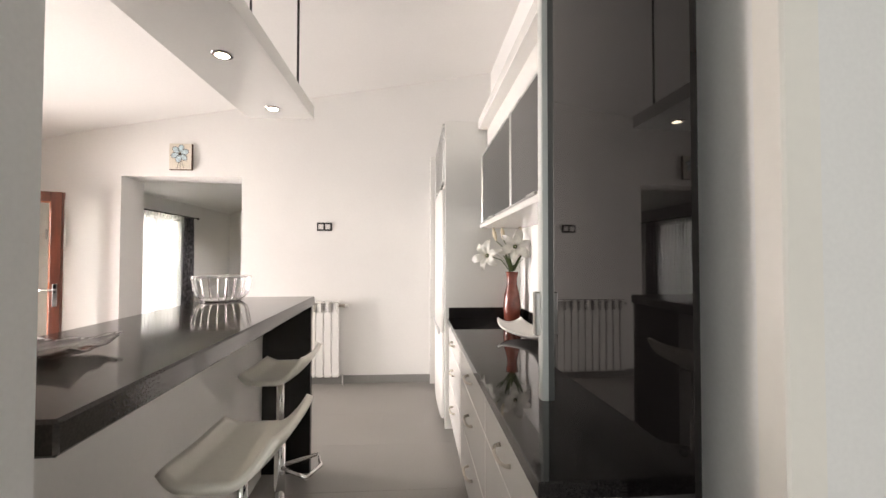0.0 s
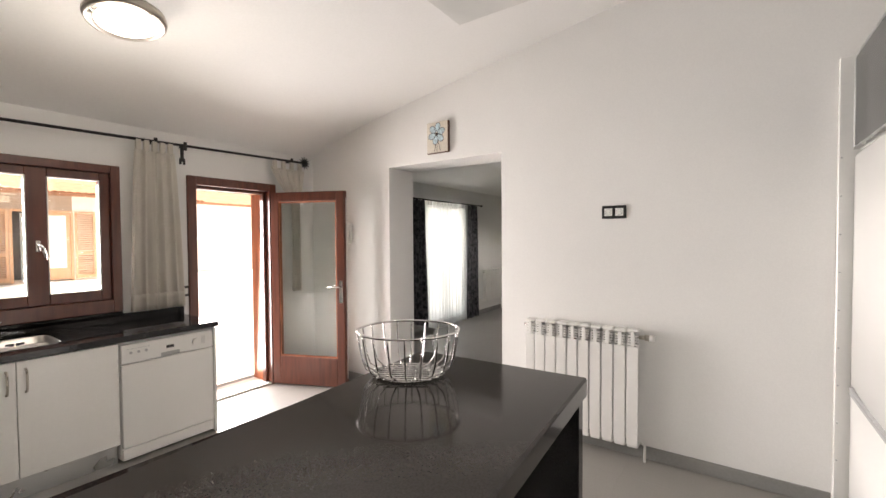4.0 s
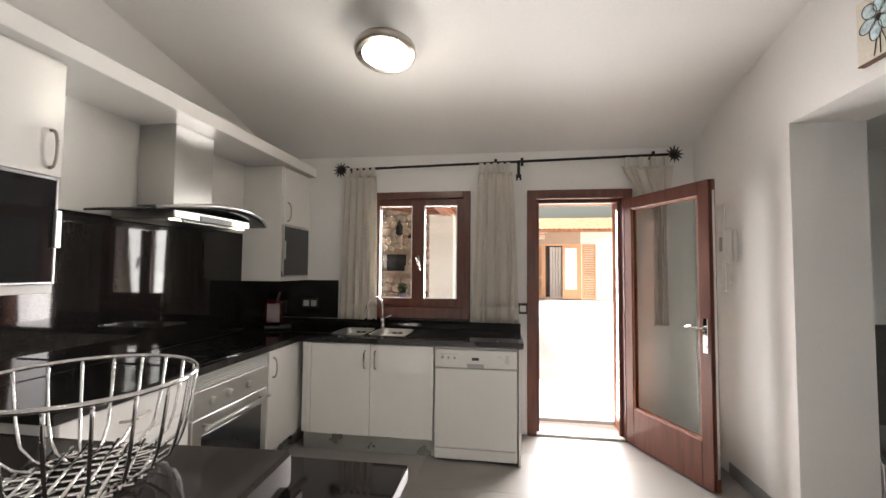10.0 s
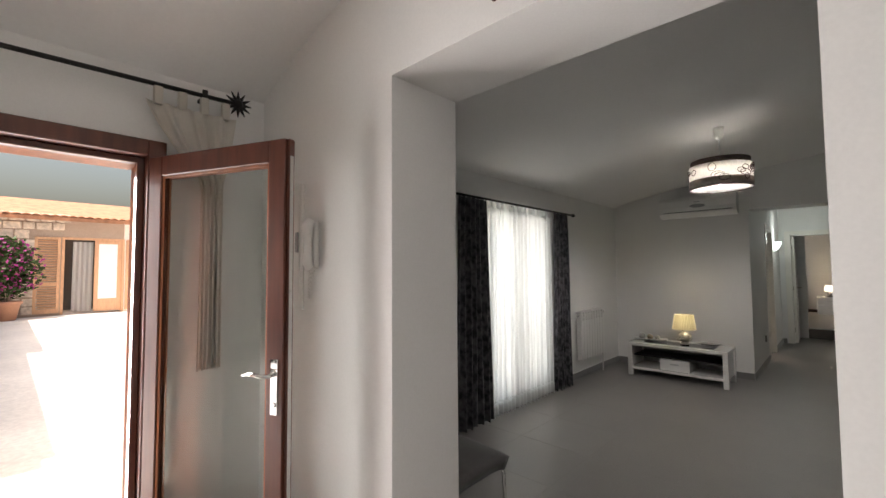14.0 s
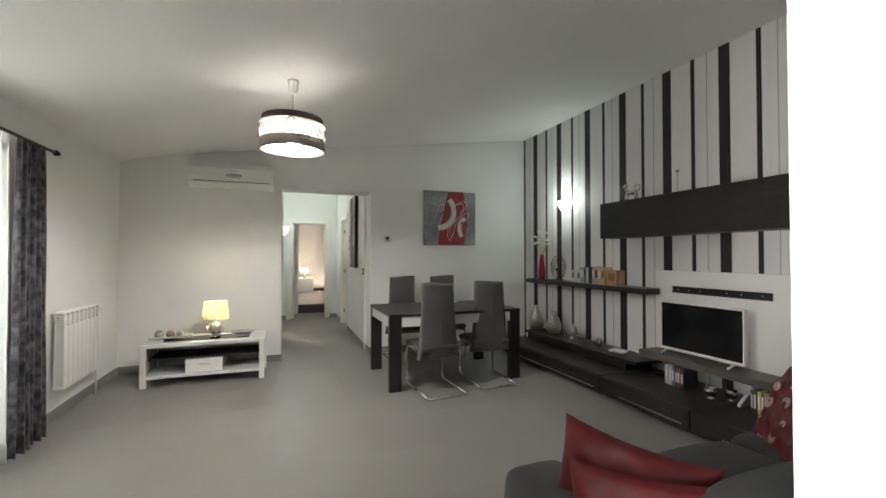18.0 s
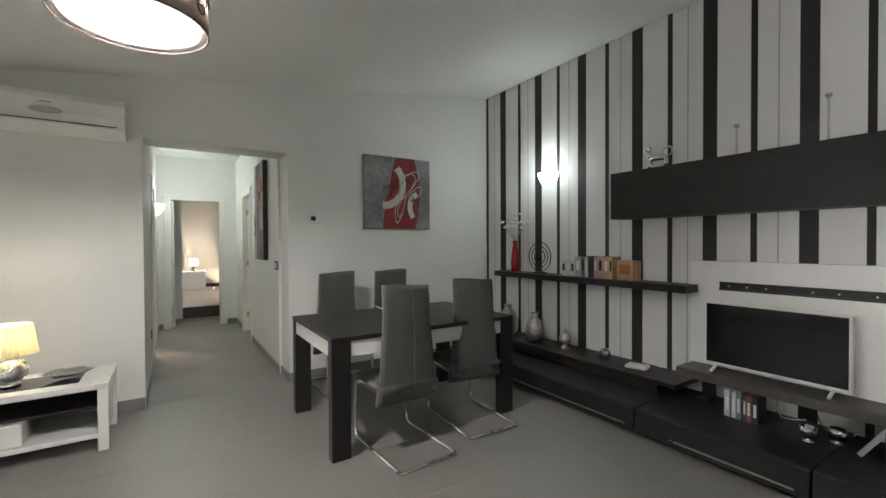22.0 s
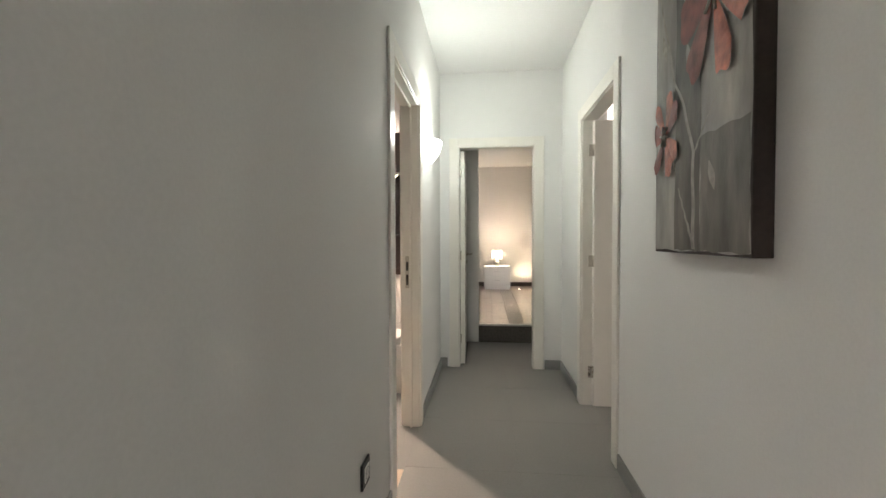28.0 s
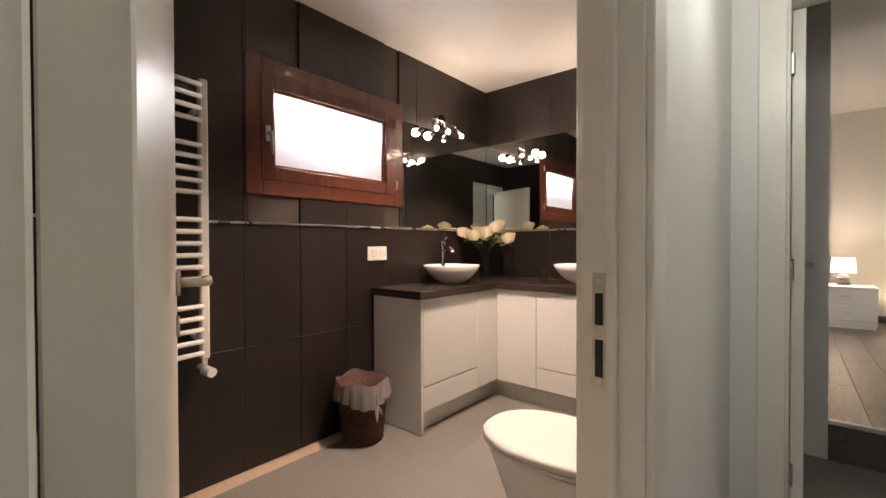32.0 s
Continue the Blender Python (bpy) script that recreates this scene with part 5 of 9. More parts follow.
def platter(u, v):
    x, y = -0.115 + 0.23 * u, -0.22 + 0.58 * v
    e = 0.055 * abs(2 * v - 1) ** 2.2 + 0.03 * abs(2 * u - 1) ** 2
    return (x * (1 - 0.35 * abs(2 * v - 1) ** 2) + 0.05 * math.sin(5 * v), y, 0.014 + e)


part("platter", S().sheet(platter, 14, 26, 0.01), "crockery", pl)

bpy.context.view_layer.update()
for ob in [o for o in bpy.data.objects if o not in _east and o.parent is None]:
    ob.matrix_world = Matrix.Translation((0.10, 0.01, 0)) @ ob.matrix_world

# pictures, radiator, intercom on the far wall
pic = thing("flower_picture", "small square canvas with a blue flower above the opening", "picture", (-1.91, KY1, 2.39))
part("canvas", S().box(-0.112, 0.112, -0.03, -0.002, -0.135, 0.135, 0.003), material("cream_canvas", (0.66, 0.61, 0.52), 0.8, grain=0.08, stain=0.06, bump=0.3), pic)
part("canvas_edge", S().box(0.112, 0.116, -0.031, -0.002, -0.135, 0.135).box(-0.112, 0.116, -0.031, -0.002, -0.139, -0.135), material("brown_canvas_edge", (0.10, 0.05, 0.03), 0.7, grain=0.1), pic)
blue = material("pale_blue_paint", (0.48, 0.60, 0.64), 0.6, grain=0.35, grain_scale=60)
dk = material("dark_brown_paint", (0.07, 0.055, 0.045), 0.6, grain=0.2)
for k in range(6):
    a = 2 * math.pi * k / 6 + 0.3
    cx, cz = -0.005 + 0.052 * math.cos(a), 0.03 + 0.056 * math.sin(a)
    part("petal", S().lathe([(0.040, 0.0), (0.034, 0.002), (0.001, 0.003)], (0, 0, 0), 18, 1.0, 0.72).moved(pose(cx, -0.0305, cz, 90, math.degrees(-a), 0)), blue, pic)
    rim = [(cx + 0.040 * math.cos(q) * math.cos(a) - 0.029 * math.sin(q) * math.sin(a), -0.0325, cz + 0.040 * math.cos(q) * math.sin(a) + 0.029 * math.sin(q) * math.cos(a)) for q in [2 * math.pi * n / 20 for n in range(20)]]
    part("petal_outline", S().tube(rim, 0.0016, 5, True), dk, pic)
part("flower_eye", S().lathe([(0.014, 0.0), (0.001, 0.005)], (0, 0, 0), 12).moved(pose(-0.005, -0.033, 0.025, 90, 0, 0)), dk, pic)
st = S()
for dx in (-0.03, 0.0, 0.035):
    st.tube([(0.0, -0.031, -0.02), (dx * 0.6, -0.031, -0.07), (dx, -0.031, -0.125)], 0.002, 5)
part("painted_stem", st, dk, pic)


def radiator(label, at, turn, n, h, z0):
    """A column radiator of n sections, its back to the wall at y = 0."""
    root = thing("radiator", label, "radiator", at, turn)
    w = 0.08
    for k in range(n):
        x = (k - (n - 1) / 2) * w
        s = S().box(x - 0.036, x + 0.036, -0.105, -0.098, z0 + 0.02, z0 + h - 0.11, 0.003)
        s.box(x - 0.012, x + 0.012, -0.1, -0.03, z0 + 0.02, z0 + h - 0.02, 0.003)
        s.box(x - 0.038, x + 0.038, -0.10, -0.02, z0 + h - 0.02, z0 + h, 0.008).box(x - 0.036, x + 0.036, -0.10, -0.03, z0, z0 + 0.03, 0.008)
        sec = part("section", s, "plastic", root)
        g = S()
        for j in range(4):
            g.box(x - 0.033, x + 0.033, -0.098, -0.06, z0 + h - 0.10 + 0.018 * j, z0 + h - 0.092 + 0.018 * j, 0.001)
        part("grille_slat", g, "plastic", sec)
    e = n * w / 2
    part("end_cap", S().cyl((e - 0.02, -0.06, z0 + h - 0.05), (e + 0.035, -0.06, z0 + h - 0.05), 0.014, 12).cyl((e + 0.03, -0.06, z0 + h - 0.05), (e + 0.055, -0.06, z0 + h - 0.05), 0.02, 12), "brushed_gold", root, "brass valve")
    part("thermostat_head", S().cyl((e + 0.055, -0.06, z0 + h - 0.05), (e + 0.09, -0.06, z0 + h - 0.05), 0.021, 14), "plastic", root)
    part("vent_plug", S().cyl((-e + 0.02, -0.06, z0 + h - 0.05), (-e - 0.02, -0.06, z0 + h - 0.05), 0.012, 10), "chrome", root)
    for dx in (-e * 0.6, e * 0.6):
        part("wall_bracket", S().box(dx - 0.01, dx + 0.01, -0.05, 0.0, z0 + h - 0.12, z0 + h - 0.09), "plastic", root)
    part("pipe", S().tube([(e + 0.0, -0.06, z0 + 0.03), (e + 0.03, -0.06, z0 + 0.02), (e + 0.03, -0.06, 0.0)], 0.008, 8), "plastic", root)
    return root


radiator("white column radiator under the double socket", (-0.65, KY1, 0), 0, 10, 0.79, 0.09)

ic = thing("intercom_phone", "white wall-mounted intercom handset with a coiled cord", "intercom", (-3.08, KY1, 1.55))
part("base", S().box(-0.045, 0.045, -0.025, 0, -0.11, 0.11, 0.008), "plastic", ic)
part("handset", S().tube([(0.02, -0.035, -0.11), (0.02, -0.05, -0.085), (0.02, -0.045, 0), (0.02, -0.05, 0.085), (0.02, -0.035, 0.115)], [0.02, 0.024, 0.016, 0.024, 0.02], 12), "plastic", ic)
for k in range(5):
    part("button", S().cyl((-0.025, -0.025, 0.02 - 0.022 * k), (-0.025, -0.029, 0.02 - 0.022 * k), 0.007, 10), "grey_plastic", ic)
cord = []
for k in range(140):
    t = k / 139
    cx = 0.02 - 0.03 * math.sin(math.pi * t) - 0.03 * t
    cz = -0.12 - 0.13 * math.sin(math.pi * t)
    cord.append((cx + 0.006 * math.cos(k * 0.9), -0.02 + 0.006 * math.sin(k * 0.9), cz))
part("coiled_cord", S().tube(cord, 0.0022, 5), "plastic", ic)
eb = thing("fuse_box", "flat white electrical cover on the wall", "fuse box", (-3.28, KY1, 1.56))
part("cover", S().box(-0.10, 0.10, -0.012, 0, -0.32, 0.30, 0.004), "plastic", eb)
part("door", S().box(-0.075, 0.075, -0.016, -0.012, -0.28, 0.27, 0.003), "plastic", eb)
part("latch", S().box(0.055, 0.075, -0.03, -0.016, -0.04, 0.06, 0.004), "grey_plastic", eb)
ds = thing("door_stop", "small round black door stop on the floor", "door stop", (-2.72, 4.55, 0))
part("stop", S().lathe([(0.03, 0), (0.03, 0.02), (0.02, 0.035), (0.001, 0.038)], (0, 0, 0), 16), "blackplastic", ds)

# entry: smoked glass door standing open
gdr = thing("glass_door", "smoked glass door in an aluminium frame standing open", "door", (0.86, 0.76, 0))
gdr.matrix_world = pose(0.99, 0.80, 0, 0, 0, 91)
part("frame", S().box(0.70, 0.74, -0.028, 0.028, 0.01, 2.28, 0.004).box(0.0, 0.70, -0.015, 0.015, 0.01, 0.03, 0.002).box(0.0, 0.70, -0.015, 0.015, 2.26, 2.28, 0.002), "alu_matt", gdr)
part("pane", S().box(0.0, 0.70, -0.006, 0.006, 0.03, 2.26), "smoked", gdr, "dark reflective glass")
part("handle", S().box(0.715, 0.748, -0.045, 0.045, 1.07, 1.215, 0.004), "steel", gdr, "steel pull handle")
tagged(structure("trim_entry", frame_rect(S(), "y", 0.692, 0.054, DOORWAY[0] + 0.288, DOORWAY[1] + 0.344, 0.0, 2.34, 0.06, 0), "satin_white", "white painted door lining"), kind="structure")


def set_in_place(before):
    """Moves what was laid out in the kitchen's own axes to its place beside the living room."""
    bpy.context.view_layer.update()
    for ob in [o for o in bpy.data.objects if o not in before and o.parent is None]:
        ob.matrix_world = KITCHEN @ ob.matrix_world


set_in_place(laid_before)

# ---- living room ----
TVX = LX1
STRIPE_Y0, STRIPE_P = 9.935, 0.574


def wallpaper():
    root = tagged(part("wallpaper", S().box(TVX, TVX + 0.011, LY0, LY1, 0.0, 3.13), "paper"), "white wallpaper with black and grey vertical stripes", "wallpaper")
    for k in range(-1, 10):
        y = STRIPE_Y0 - STRIPE_P * k
        for c, w, m in ((y, 0.097, "stripe"), (y - 0.279, 0.039, "stripe"), (y - 0.331, 0.05, "stripe_pale"), (y - 0.416, 0.008, "stripe_grey"), (y - 0.445, 0.04, "stripe_pale")):
            if LY0 + 0.03 < c - w / 2 and c + w / 2 < LY1 - 0.005:
                part("stripe", S().box(TVX - 0.0015, TVX, c - w / 2, c + w / 2, 0.0, 3.13), m, root)
    return root


wallpaper()

# low units along the striped wall
UX0 = 0.42


def low_unit(y0, y1, label, bar_to=None):
    root = thing("low_media_unit", label, "media unit", ((UX0 + TVX) / 2, (y0 + y1) / 2, 0), 0, "low units under the television")
    inv = root.matrix_world.inverted()
    part("carcass", S().box(UX0 + 0.02, TVX - 0.003, y0 + 0.001, y1 - 0.001, 0.03, 0.19, 0.003).moved(inv), "blackwood", root)
    fr_ = part("flap_door", S().box(UX0, UX0 + 0.019, y0 + 0.003, y1 - 0.003, 0.034, 0.183, 0.003).moved(inv), "blackwood", root)
    part("bar_handle", S().box(UX0 - 0.014, UX0 - 0.006, y0 + 0.06, y1 - 0.27, 0.064, 0.075, 0.002).cyl((UX0 - 0.01, y0 + 0.25, 0.07), (UX0, y0 + 0.25, 0.07), 0.004, 8).cyl((UX0 - 0.01, y1 - 0.25, 0.07), (UX0, y1 - 0.25, 0.07), 0.004, 8).moved(inv), "steel", fr_, "thin steel bar handle")
    for yy in (y0 + 0.06, y1 - 0.06):
        for xx in (UX0 + 0.06, TVX - 0.06):
            part("foot", S().cyl((xx, yy, 0), (xx, yy, 0.031), 0.014, 10).moved(inv), "chrome", root)
    return root


low_unit(7.79, 9.70, "long low black-brown media unit with a flap door")
low_unit(6.85, 7.785, "low black-brown media unit with a flap door")
low_unit(5.90, 6.845, "low black-brown media unit beside the sofa")
ub = thing("bench_box", "black-brown box shelf on the low unit", "shelf", (TVX - 0.18, 8.66, 0.19))
inv = ub.matrix_world.inverted()
part("top", S().box(TVX - 0.36, TVX - 0.003, 7.70, 9.64, 0.268, 0.30, 0.003).moved(inv), "blackwood", ub)
part("side", S().box(TVX - 0.34, TVX - 0.003, 7.84, 7.87, 0.191, 0.268).moved(inv), "blackwood", ub)
part("side", S().box(TVX - 0.34, TVX - 0.003, 9.59, 9.62, 0.191, 0.268).moved(inv), "blackwood", ub)
part("front", S().box(TVX - 0.33, TVX - 0.31, 7.87, 9.59, 0.191, 0.268).moved(inv), "blackwood", ub)
ws = thing("wall_shelf", "black-brown floating wall shelf with books and vases", "shelf", (TVX - 0.11, 8.77, 0.972))
part("board", S().box(-0.116, 0.107, -1.07, 1.07, -0.028, 0.028, 0.003), "blackwood", ws)
tp = thing("wall_panel", "white wall panel with a black mounting rail behind the television", "panel", (TVX - 0.02, 7.11, 0.74))
part("board", S().box(-0.022, 0.018, -0.64, 0.645, -0.44, 0.44, 0.002), "lacquer", tp)
part("edge", S().box(-0.022, 0.018, -0.652, -0.642, -0.44, 0.44), "blackwood", tp)
rail = part("mounting_rail", S().box(-0.038, -0.023, -0.43, 0.44, 0.235, 0.245).box(-0.029, -0.023, -0.43, 0.44, 0.245, 0.285).box(-0.038, -0.023, -0.43, 0.44, 0.285, 0.295), "blackplastic", tp)
for yy in (-0.36, -0.2, -0.08, 0.16, 0.27, 0.38):
    part("screw", S().cyl((-0.031, yy, 0.265), (-0.028, yy, 0.265), 0.006, 8), "steel", rail)
ts = thing("tv_shelf", "grey oak floating shelf under the television", "shelf", (TVX - 0.17, 7.11, 0.39))
part("board", S().box(-0.115, 0.145, -0.625, 0.625, -0.03, 0.03, 0.003), "greywood", ts)

tv = thing("television", "flat television with a white bezel and feet", "television", (TVX - 0.13, 7.22, 0.42))
part("bezel", frame_rect(S(), "x", -0.012, 0.045, -0.387, 0.387, 0.035, 0.475, 0.012, 0.018, 0.003), "plastic", tv)
part("screen", S().box(-0.008, -0.002, -0.377, 0.377, 0.05, 0.465), "screen", tv, "dark switched-off screen")
part("back", S().box(0.0, 0.05, -0.377, 0.377, 0.045, 0.465, 0.01), "blackplastic", tv)
for yy in (-0.31, 0.31):
    part("foot", S().tube([(-0.09, yy, 0.006), (0.02, yy, 0.045), (0.09, yy, 0.006)], 0.010, 8), "plastic", tv)

hb = thing("wall_hung_box", "long black-brown wall-hung cabinet with a flap", "cabinet", (TVX - 0.12, 7.31, 1.513))
part("body", S().box(-0.095, 0.117, -0.985, 1.0, 0.0, 0.382, 0.003), "blackwood", hb)
part("flap", S().box(-0.114, -0.096, -0.985, 1.0, 0.0, 0.382, 0.003), "blackwood", hb)
tc = thing("wall_hung_tall_cabinet", "tall black-brown wall-hung cabinet", "cabinet", (TVX - 0.12, 6.114, 0.61))
part("body", S().box(-0.095, 0.117, -0.203, 0.203, 0.0, 1.275, 0.003), "blackwood", tc)
part("door", S().box(-0.114, -0.096, -0.203, 0.203, 0.0, 1.275, 0.003), "blackwood", tc)

# things on the shelves
SZ = 1.0


def bottle_vase(label, at, prof, mat, name="vase", n=22, wave=None):
    t_ = thing(name, label, "vase", at)
    part("body", S().lathe(prof, (0, 0, 0), n, wave=wave), mat, t_)
    return t_


rv = bottle_vase("tall red glass vase with dried white flowers on the shelf", (TVX - 0.12, 9.60, SZ), [(0.001, 0), (0.035, 0), (0.046, 0.03), (0.048, 0.10), (0.036, 0.22), (0.026, 0.30), (0.03, 0.345), (0.026, 0.345), (0.022, 0.30)], "redglaze")
rnd = random.Random(9)
for k in range(18):
    a, l, sp = rnd.uniform(0, 6.28), rnd.uniform(0.12, 0.36), rnd.uniform(0.04, 0.20)
    tip = Vector((sp * math.cos(a) * 0.7, sp * math.sin(a), 0.34 + l))
    part("dry_stem", S().tube([(0, 0, 0.2), (0.01 * math.cos(a), 0.01 * math.sin(a), 0.34), tuple(tip)], 0.0018, 5), "twig", rv)
    f_ = S()
    for q in range(7):
        b = 6.28 * q / 7
        f_.ball((tip.x + 0.016 * math.cos(b), tip.y + 0.016 * math.sin(b), tip.z + rnd.uniform(-0.006, 0.01)), 0.011, 7, 5, 1, 1, 0.6)
    part("dry_flower", f_, "petal", rv)
sp_ = thing("spiral_ornament", "black metal ring ornament with a candle cup", "ornament", (TVX - 0.12, 9.23, SZ))
for r in (0.152, 0.112, 0.074):
    part("ring", S().tube([(0, r * math.cos(a), 0.172 + r * math.sin(a)) for a in [2 * math.pi * k / 40 for k in range(40)]], 0.005, 6, True), "iron", sp_)
part("base", S().box(-0.04, 0.04, -0.07, 0.07, 0.0, 0.014, 0.004), "iron", sp_)
part("candle_cup", S().lathe([(0.008, 0.13), (0.018, 0.15), (0.018, 0.158)], (-0.02, 0, 0), 12), "iron", sp_)
bk = [(0.03, 0.13, (0.55, 0.55, 0.53)), (0.028, 0.128, (0.5, 0.5, 0.5)), (0.03, 0.13, (0.55, 0.53, 0.5)), (0.04, 0.165, (0.30, 0.38, 0.36)), (0.022, 0.17, (0.12, 0.16, 0.16)), (0.02, 0.165, (0.5, 0.5, 0.47)), (0.035, 0.172, (0.03, 0.03, 0.035)), (0.02, 0.17, (0.45, 0.3, 0.3)), (0.035, 0.175, (0.50, 0.30, 0.26)), (0.03, 0.17, (0.52, 0.34, 0.22)), (0.02, 0.172, (0.56, 0.44, 0.22))]
by = 8.90
for n_, (w, h, c) in enumerate(bk):
    w, h = w * 1.74, h * 1.13
    b_ = thing("book", "paperback book standing on the wall shelf", "book", (TVX - 0.10, by - w / 2, SZ), 0, "books on the shelf")
    cov = material("book_cover", c, 0.55, grain=0.06, stain=0.12, stain_scale=12)
    part("cover", S().box(-0.062, -0.058, -w / 2, w / 2, 0, h, 0.001).box(-0.06, 0.06, -w / 2, -w / 2 + 0.002, 0, h).box(-0.06, 0.06, w / 2 - 0.002, w / 2, 0, h), cov, b_)
    part("pages", S().box(-0.057, 0.056, -w / 2 + 0.0025, w / 2 - 0.0025, 0.002, h - 0.003), "paper", b_)
    part("spine_print", S().box(-0.0625, -0.062, -w / 4, w / 4, h * 0.35, h * 0.8), "paper" if n_ % 2 else "blackplastic", b_)
    by -= w + 0.002
bx = thing("wooden_box", "small orange wooden box on the wall shelf", "box", (TVX - 0.10, 8.225, SZ))
part("body", S().box(-0.06, 0.06, -0.075, 0.075, 0, 0.165, 0.003), material("orange_wood", (0.42, 0.25, 0.13), 0.5, grain=0.2, grain_scale=20, stretch=(1, 1, 0.2)), bx)
part("lid_line", S().box(-0.0615, -0.06, -0.05, 0.05, 0.05, 0.13), material("orange_print", (0.30, 0.12, 0.04), 0.6, grain=0.2), bx)

BZ = 0.30
bottle_vase("large hammered silver bottle vase", (TVX - 0.19, 9.645, BZ), [(0.001, 0), (0.075, 0), (0.105, 0.05), (0.112, 0.13), (0.087, 0.22), (0.043, 0.28), (0.034, 0.305), (0.048, 0.33), (0.042, 0.33), (0.03, 0.305)], "silver")
bottle_vase("smaller hammered silver bottle vase", (TVX - 0.19, 9.235, BZ), [(0.001, 0), (0.068, 0), (0.094, 0.05), (0.098, 0.12), (0.075, 0.20), (0.038, 0.25), (0.031, 0.27), (0.044, 0.295), (0.038, 0.295), (0.027, 0.27)], "silver")
bottle_vase("small lidded silver urn", (TVX - 0.19, 8.835, BZ), [(0.001, 0), (0.038, 0), (0.04, 0.012), (0.02, 0.03), (0.022, 0.045), (0.052, 0.07), (0.056, 0.10), (0.05, 0.125), (0.046, 0.13), (0.05, 0.137), (0.03, 0.155), (0.012, 0.165), (0.016, 0.178), (0.006, 0.192), (0.001, 0.195)], "silver", "urn")
ob_ = thing("filigree_ball", "silver filigree ball ornament", "ornament", (TVX - 0.19, 8.395, BZ))
for k in range(14):
    rnd2 = random.Random(k)
    ax = Vector((rnd2.uniform(-1, 1), rnd2.uniform(-1, 1), rnd2.uniform(-1, 1))).normalized()
    u_ = ax.orthogonal().normalized()
    w_ = ax.cross(u_)
    part("wire", S().tube([tuple(Vector((0, 0, 0.05)) + (u_ * math.cos(a) + w_ * math.sin(a)) * 0.047) for a in [2 * math.pi * j / 20 for j in range(20)]], 0.0035, 5, True), "chrome", ob_)
part("core", S().ball((0, 0, 0.05), 0.036, 14, 10), "blackplastic", ob_)
rt = thing("router", "flat white router with a cable", "router", (TVX - 0.21, 8.08, BZ), 15)
part("case", S().box(-0.06, 0.06, -0.085, 0.085, 0.006, 0.034, 0.012), "plastic", rt)
part("status_light", S().box(-0.061, -0.06, -0.04, 0.04, 0.018, 0.022), "grey_plastic", rt)
part("cable", S().tube([(0.06, -0.03, 0.02), (0.12, -0.08, 0.03), (0.15, -0.15, 0.0), (0.17, -0.22, -0.08), (0.17, -0.25, -0.17)], 0.003, 6), "plastic", rt)
# between low unit and television shelf
LZ = 0.19
cy = 7.38
for n_, (w, h, c) in enumerate([(0.035, 0.17, (0.40, 0.47, 0.50)), (0.025, 0.165, (0.5, 0.5, 0.5)), (0.03, 0.175, (0.18, 0.18, 0.2)), (0.02, 0.17, (0.05, 0.05, 0.06)), (0.03, 0.165, (0.2, 0.08, 0.08)), (0.03, 0.16, (0.03, 0.03, 0.035))]):
    b_ = thing("film_case", "film case standing on the low unit", "film case", (TVX - 0.27, cy, LZ), 0, "film cases under the television shelf")
    part("case", S().box(-0.065, 0.065, -w / 2, w / 2, 0, h, 0.002), material("case_plastic", c, 0.35, stain=0.1, stain_scale=14), b_)
    part("title_print", S().box(-0.0665, -0.065, -w / 4, w / 4, h * 0.25, h * 0.75), "paper", b_)
    cy -= w + 0.003
cy = 6.655
for n_, (w, h, c) in enumerate([(0.018, 0.16, (0.02, 0.02, 0.02)), (0.025, 0.165, (0.03, 0.03, 0.03)), (0.022, 0.16, (0.45, 0.42, 0.06)), (0.018, 0.16, (0.05, 0.04, 0.03)), (0.022, 0.16, (0.25, 0.18, 0.08)), (0.02, 0.16, (0.1, 0.09, 0.08)), (0.04, 0.165, (0.02, 0.02, 0.02))]):
    b_ = thing("film_case", "film case standing at the end of the low unit", "film case", (TVX - 0.27, cy, LZ), 0, "film cases under the television shelf")
    part("case", S().box(-0.065, 0.065, -w / 2, w / 2, 0, h, 0.002), material("case_plastic", c, 0.35, stain=0.1, stain_scale=14), b_)
    part("title_print", S().box(-0.0665, -0.065, -w / 4, w / 4, h * 0.2, h * 0.8), "paper", b_)
    cy -= w + 0.002
fb = thing("leaning_folder", "grey folder leaning against the film cases", "folder", (TVX - 0.27, 6.74, LZ))
fbo = part("folder", S().box(-0.06, 0.06, -0.012, 0.012, 0, 0.20, 0.002), "grey_plastic", fb)
fbo.matrix_basis = pose(0, 0.02, 0.004, 32, 0, 0)
for yy in (6.966, 6.867):
    cp = thing("steel_cup", "small polished steel cup with a foot", "cup", (TVX - 0.34 + 0.10 * (yy < 6.9), yy, LZ))
    part("cup", S().lathe([(0.03, 0), (0.03, 0.006), (0.01, 0.014), (0.012, 0.024), (0.036, 0.03), (0.042, 0.06), (0.038, 0.085), (0.034, 0.085), (0.036, 0.06)], (0, 0, 0), 20), "chrome", cp)
cb = thing("cable_tangle", "black and white cables behind the low unit", "cables", (TVX - 0.12, 7.1, LZ))
rnd = random.Random(4)
for k in range(5):
    y = 0.35 - 0.22 * k
    pts = [(0.05, y, 0.19), (0.0 - 0.03 * rnd.random(), y - 0.03, 0.10), (-0.05 * rnd.random(), y - 0.07, 0.02), (-0.02, y - 0.13, 0.01 + 0.05 * rnd.random()), (0.04, y - 0.18, 0.03)]
    part("cable", S().tube(pts, 0.003, 6), "cable" if k != 1 else "plastic", cb)
pw = thing("power_adapter", "black power adapter on the low unit", "adapter", (TVX - 0.2, 7.58, LZ))
